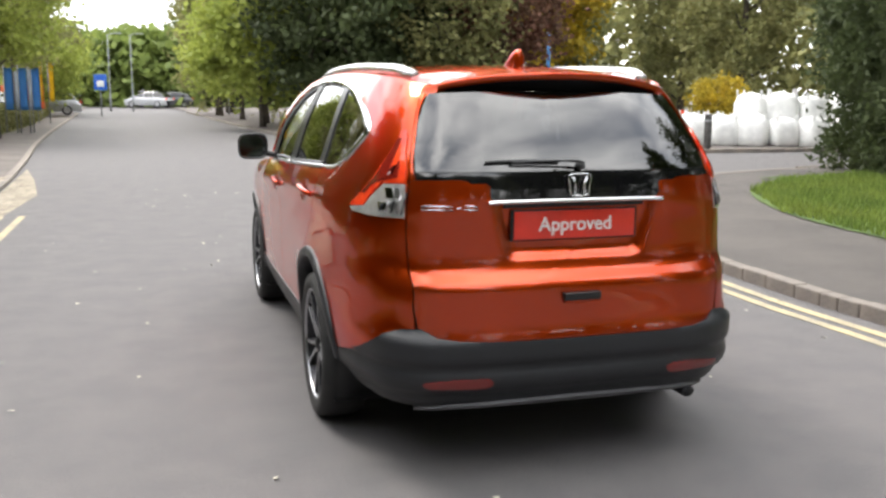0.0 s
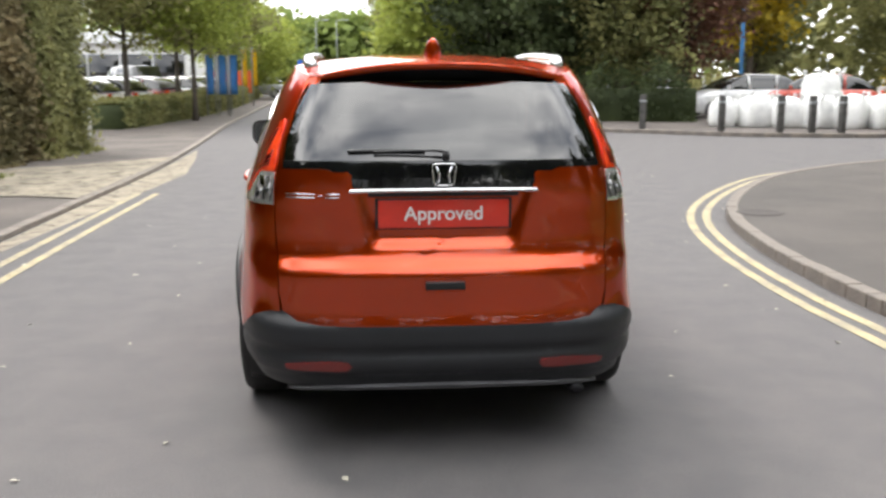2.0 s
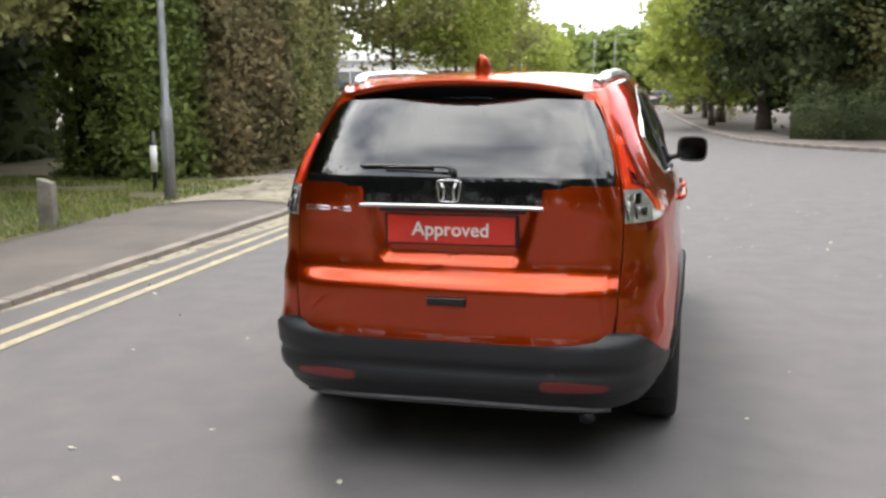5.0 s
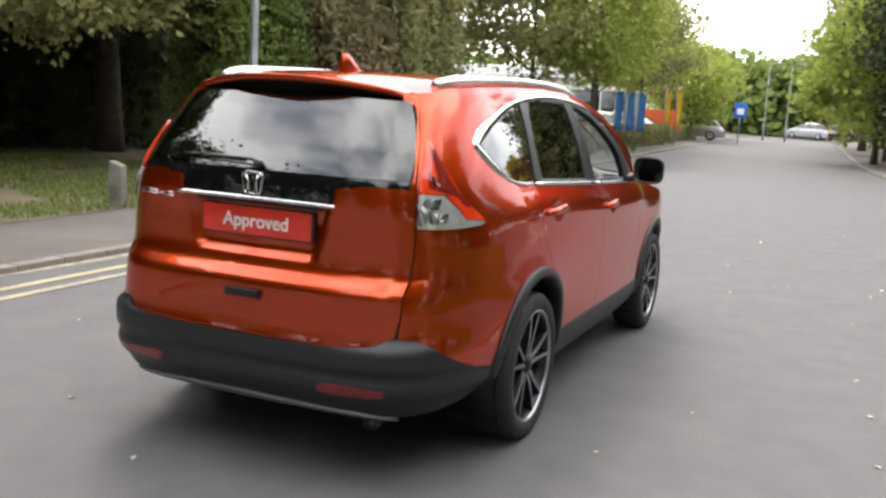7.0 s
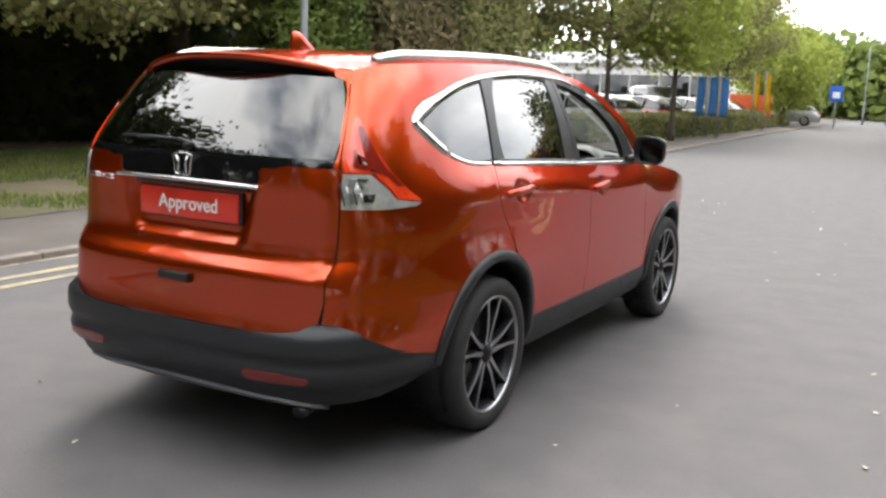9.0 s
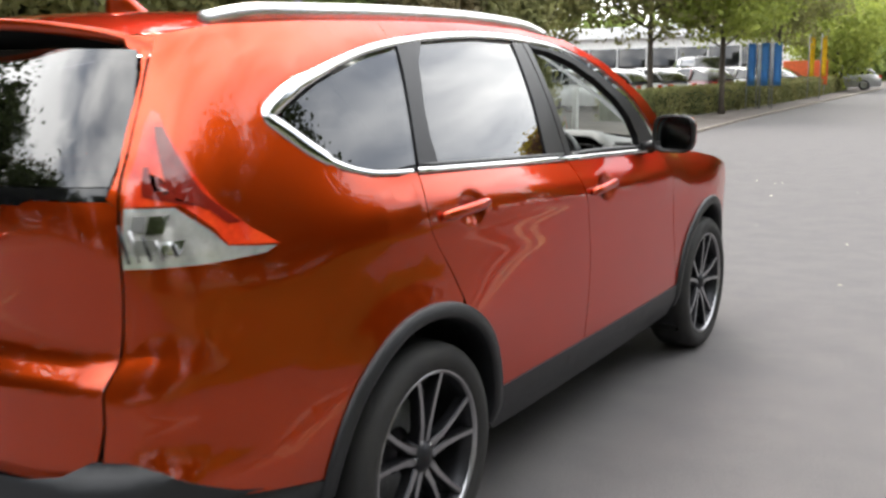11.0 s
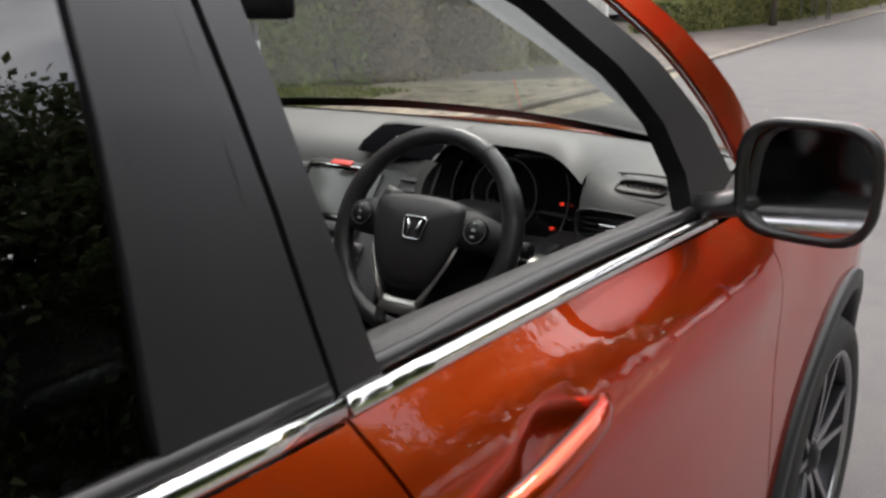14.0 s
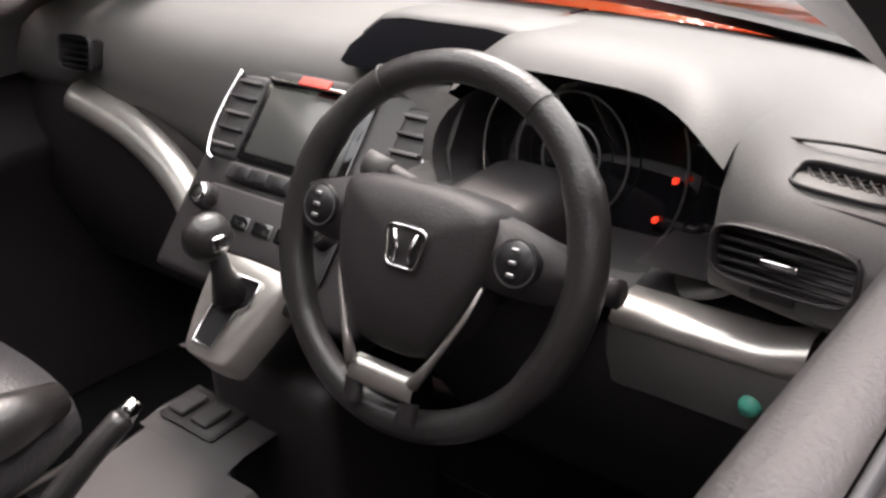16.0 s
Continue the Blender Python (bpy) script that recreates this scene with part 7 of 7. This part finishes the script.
# ---- bulk bags, posts and the blue pole across the side road ----
def bulk_bag(seed):
    r = random.Random(seed)
    b = empty("bulk_bag", label="full white woven bulk bag", category="bag", group="bulk bags")
    bm = bmesh.new()
    rings = []
    for z, s in ((0, .42), (.06, .47), (.3, .50), (.6, .49), (.82, .45), (.93, .34), (.97, .18), (1.0, .05)):
        rings.append([bm.verts.new((math.copysign(abs(math.cos(a)) ** .45, math.cos(a)) * s * (1 + r.uniform(-.05, .05)), math.copysign(abs(math.sin(a)) ** .45, math.sin(a)) * s * (1 + r.uniform(-.05, .05)), z + r.uniform(-.02, .02))) for a in (2 * math.pi * k / 20 for k in range(20))])
    for a, c in zip(rings, rings[1:]):
        for k in range(20):
            bm.faces.new((a[k], a[(k + 1) % 20], c[(k + 1) % 20], c[k]))
    bm.faces.new(rings[-1])
    recalc(bm)
    part("sack", bm, BAG, b)
    for sx in (-1, 1):
        for sy in (-1, 1):
            bm = bmesh.new()
            add_tube(bm, spline([(sx * .36, sy * .36, .84), (sx * .40, sy * .38, 1.02), (sx * .33, sy * .40, 1.06), (sx * .30, sy * .37, .88)], 3), .022, 6)
            part("lifting_loop", bm, BAG, b)
    return b


bags = [stand(bulk_bag(k), 8.6 + .2 * k, 22.9, 10 * k) for k in range(3)]
spots = []
for k in range(12):
    u = k / 11
    x, y = 9.0 + 8.2 * u, 22.4 - 3.9 * u
    spots.append((x, y, .1))
    if k % 2 or k > 5:
        spots.append((x + .55, y + 1.0, .1))
    if k in (3, 7, 8, 9, 10):
        spots.append((x + .25, y + .45, .80))
stand(bags[0], 19.2, 18.7, 5)
stand(bags[1], 17.9, 18.9, 20)
stand(bags[2], 18.6, 19.8, 33)
for i, (x, y, z) in enumerate(spots):
    again(bags[i % 3], x + .6, y, 37 * i % 90 - 30, .82 + .12 * ((i * 7) % 5) / 5, z if z < .5 else .72)


def bollard():
    b = empty("bollard", label="dark weathered timber bollard at the kerb", category="bollard", group="timber bollards")
    bm = bmesh.new()
    add_box(bm, -.075, .075, -.075, .075, 0, .92, .015)
    part("post_body", bm, mat("dark_timber", (.10, .095, .09), .9, 0, (.05, .048, .045), 6, .5, 60), b)
    bm = bmesh.new()
    add_box(bm, -.078, .078, -.078, .078, .72, .78, .004)
    part("reflective_band", bm, GALV, b)
    return b


bo = stand(bollard(), 8.6, 19.95)
for x, y in ((9.9, 19.35), (11.3, 18.95), (12.6, 18.75), (10.6, 19.1), (6.9, 21.2)):
    again(bo, x, y, 9 * x)
bp = empty("blue_pole", label="tall slim blue pole among the trees", category="pole")
bm = bmesh.new()
add_tube(bm, [(0, 0, 0), (0, 0, 7)], [.10, .07], 12)
part("shaft", bm, BLUE, bp)
bm = bmesh.new()
add_lathe(bm, [(.0, .02), (.2, .02), (.2, 0)], 16)
part("base_plate", bm, BLUE, bp)
stand(bp, 16.2, 38)
# drain cover on the corner pavement
cover = empty("drain_cover", label="dark iron drain cover set in the pavement", category="cover")
bm = bmesh.new()
add_lathe(bm, [(0, .006), (.20, .006), (.21, .008), (.24, .008), (.25, .0)], 28)
part("cover_plate", bm, mat("cast_iron", (.055, .045, .04), .7, .3, bump=.6, bump_scale=40), cover)
stand(cover, 3.80, 6.0, 0, 1, .096)


# ---- parked cars ----
def parked_car(color, label, van=False):
    c = empty("parked_car", label=label, category="car")
    body_m = mat("parked_paint", color, .3, .1, coat=1.0, fine=.02)
    L, W, H = (4.8, .92, 2.0) if van else (4.3, .88, 1.46)
    belt = .98 if not van else 1.1
    ys = [-L / 2 + L * k / 20 for k in range(21)]

    def deck(y):
        u = (y + L / 2) / L
        return float(pchip([0, .04, .12, .70, .80, .95, 1], [.62, .84, belt - .02, belt - .02, .92, .74, .55], u))

    def half(y):
        u = abs(2 * y / L)
        return W * (1 - .16 * u ** 6)
    rows = []
    for y in ys:
        w, d = half(y), deck(y)
        rows.append([(-w * .92, y, .2), (-w, y, .45), (-w, y, .7), (-w * .97, y, d - .04), (-w * .85, y, d), (0, y, d + .03), (w * .85, y, d), (w * .97, y, d - .04), (w, y, .7), (w, y, .45), (w * .92, y, .2)])
    loft("body", rows, body_m, c)
    g0, g1 = (.02, .78) if van else (.06, .76)
    us = [g0 + (g1 - g0) * k / 12 for k in range(13)]

    def roofz(u):
        return float(pchip([g0, g0 + .10, g0 + .25, g1 - .28, g1 - .1, g1], [belt, H - .14, H - .02, H - .01, H - .22, belt - .04], u)) if not van else float(pchip([g0, g0 + .03, g0 + .1, g1 - .22, g1 - .1, g1], [belt, H - .08, H, H - .02, H - .35, belt], u))
    gl, rf = [], []
    for u in us:
        y, z = -L / 2 + L * u, roofz(u)
        w = half(y) * .93
        wt = w * (1 - .26 * (z - belt) / (H - belt) * (0.6 if van else 1))
        gl.append([(-w, y, belt - .03), (-(w + wt) / 2, y, (belt + z) / 2), (-wt, y, z - .03), (-wt * .8, y, z), (0, y, z + .02), (wt * .8, y, z), (wt, y, z - .03), ((w + wt) / 2, y, (belt + z) / 2), (w, y, belt - .03)])
        if g0 + .14 <= u <= g1 - .22:
            rf.append([(-wt * 1.01, y, z - .05), (-wt * .82, y, z + .006), (0, y, z + .027), (wt * .82, y, z + .006), (wt * 1.01, y, z - .05)])
    loft("glasshouse", gl, GLOSS_BLACK, c, "dark windows")
    loft("roof", rf, body_m, c)
    for sx in (-1, 1):
        for u in (.30, .52) if not van else (.48,):
            y = -L / 2 + L * u
            bm = bmesh.new()
            w = half(y) * .93
            add_tube(bm, [(sx * (w + .012), y, belt - .04), (sx * (w * .86 + .012), y + (.04 if u > .4 else -.02), roofz(u) - .05)], .04, 6)
            part("door_pillar", bm, body_m, c)
        bm = bmesh.new()
        add_box(bm, sx * .62 - .15, sx * .62 + .15, L / 2 - .18, L / 2 - .10, .60, .72, .03)
        part("headlamp", bm, CHROME, c)
        bm = bmesh.new()
        add_box(bm, sx * .68 - .12, sx * .68 + .12, -L / 2 - .01, -L / 2 + .06, .72, .90, .02)
        part("tail_lamp", bm, LAMP_RED, c)
        bm = bmesh.new()
        add_box(bm, sx * (W + .06) - .07, sx * (W + .06) + .07, L * .20, L * .20 + .09, belt - .02, belt + .11, .03)
        part("door_mirror", bm, body_m, c)
    for sx in (-1, 1):
        for y in (-L * .30, L * .31):
            w_ = empty("wheel", pose(sx * (W - .10), y, .31, 0, 0, 0 if sx > 0 else 180))
            w_.parent = c
            bm = bmesh.new()
            add_lathe(bm, [(.2, -.09), (.29, -.10), (.31, -.06), (.31, .06), (.29, .10), (.2, .09)], 28, "X")
            part("tyre", bm, RUBBER, w_)
            bm = bmesh.new()
            add_lathe(bm, [(0, .07), (.05, .08), (.17, .07), (.2, .095), (.21, .08)], 20, "X")
            part("rim", bm, BRIGHT_ALLOY, w_)
    return c


pw = stand(parked_car((.75, .75, .75), "white hatchback parked behind the low hedge"), -10.8, 33, 70)
ps = stand(parked_car((.42, .43, .45), "silver hatchback in the car park"), -8.3, 60.5, 95)
pr = stand(parked_car((.16, .018, .022), "dark red hatchback parked facing the hedge"), -10.6, 38.5, 62)
pk = stand(parked_car((.02, .02, .024), "black hatchback in the car park"), -9.6, 45, 75)
pv = stand(parked_car((.78, .78, .78), "white panel van in the car park", True), -13.0, 46.5, 40)
pb = stand(parked_car((.55, .06, .03), "bright red car seen over the bulk bags"), 14.5, 27.5, 80)
for ob, x, y, rz in ((pw, -14.6, 36, 70), (ps, -13.2, 31, 75), (pw, -17, 43, 65), (ps, -15.5, 52, 80), (pw, -10.6, 53, 85), (pk, -18.5, 36.5, 70), (ps, -20, 48, 60), (pw, -22, 40, 70), (pr, -17.5, 57, 70), (pw, 12.2, 27.8, 95), (ps, 10.6, 36, 80), (pw, -12.5, 60, 80), (pw, -11.2, 30.2, 78), (pw, -9.7, 41.5, 66), (ps, -12.6, 41, 70), (pk, -14.2, 33.5, 68), (pw, -16.5, 32.5, 72), (ps, -10.2, 48.5, 80), (ps, -2.2, 88, 60), (pk, -0.2, 90, 80)):
    again(ob, x, y, rz)

# ---- showroom building behind the car park ----
bld = empty("showroom", label="long low white showroom with a dark glazed front", category="building")
bm = bmesh.new()
add_box(bm, -46, -15, 72, 90, 0, 4.0, .05)
part("wall", bm, WHITE, bld)
bm = bmesh.new()
add_box(bm, -46.6, -14.4, 71.2, 90.5, 4.0, 4.9, .05)
part("roof", bm, mat("fascia_grey_white", (.72, .73, .74), .5), bld)
for k in range(12):
    x = -45 + 2.5 * k
    win = empty("window")
    win.parent = bld
    bm = bmesh.new()
    add_box(bm, x, x + 2.3, 71.93, 71.99, .5, 3.2, .01)
    part("pane", bm, GLOSS_BLACK, win)
    bm = bmesh.new()
    add_box(bm, x - .06, x + .0, 71.86, 71.99, .4, 3.3, .01)
    part("frame", bm, GALV, win)

# ---- small litter on the road ----
LEAF_LITTER = mat("pale_fallen_leaf", (.48, .45, .36), .8, island=.3)
def litter():
    c = []
    r = random.Random(4)
    for _ in range(170):
        x, y = r.uniform(-3.5, 4), r.uniform(-3.2, 12)
        if 1.05 > x > -1.05 and -.1 < y < 4.7:
            continue
        c.append((x, y, .008))
    ob = new("fallen_leaves", quads_mesh("fallen_leaves", np.array(c), .028, LEAF_LITTER, normals=np.tile((0, 0, 3.0), (len(c), 1))))
    tagged(ob, "pale fallen leaves and chips scattered on the road", "litter", kind="stuff")


litter()

# ---- kerb stones ----
for nm, ln, left, lab in (("kerb_near_side", KERB_L, True, "worn concrete kerb stones along the road"), ("kerb_island", KERB_R, False, "concrete kerb curving round the junction corner"), ("kerb_far", KERB_F, False, "concrete kerb on the far side of the side road")):
    kerb_thing(nm, ln, left, lab)
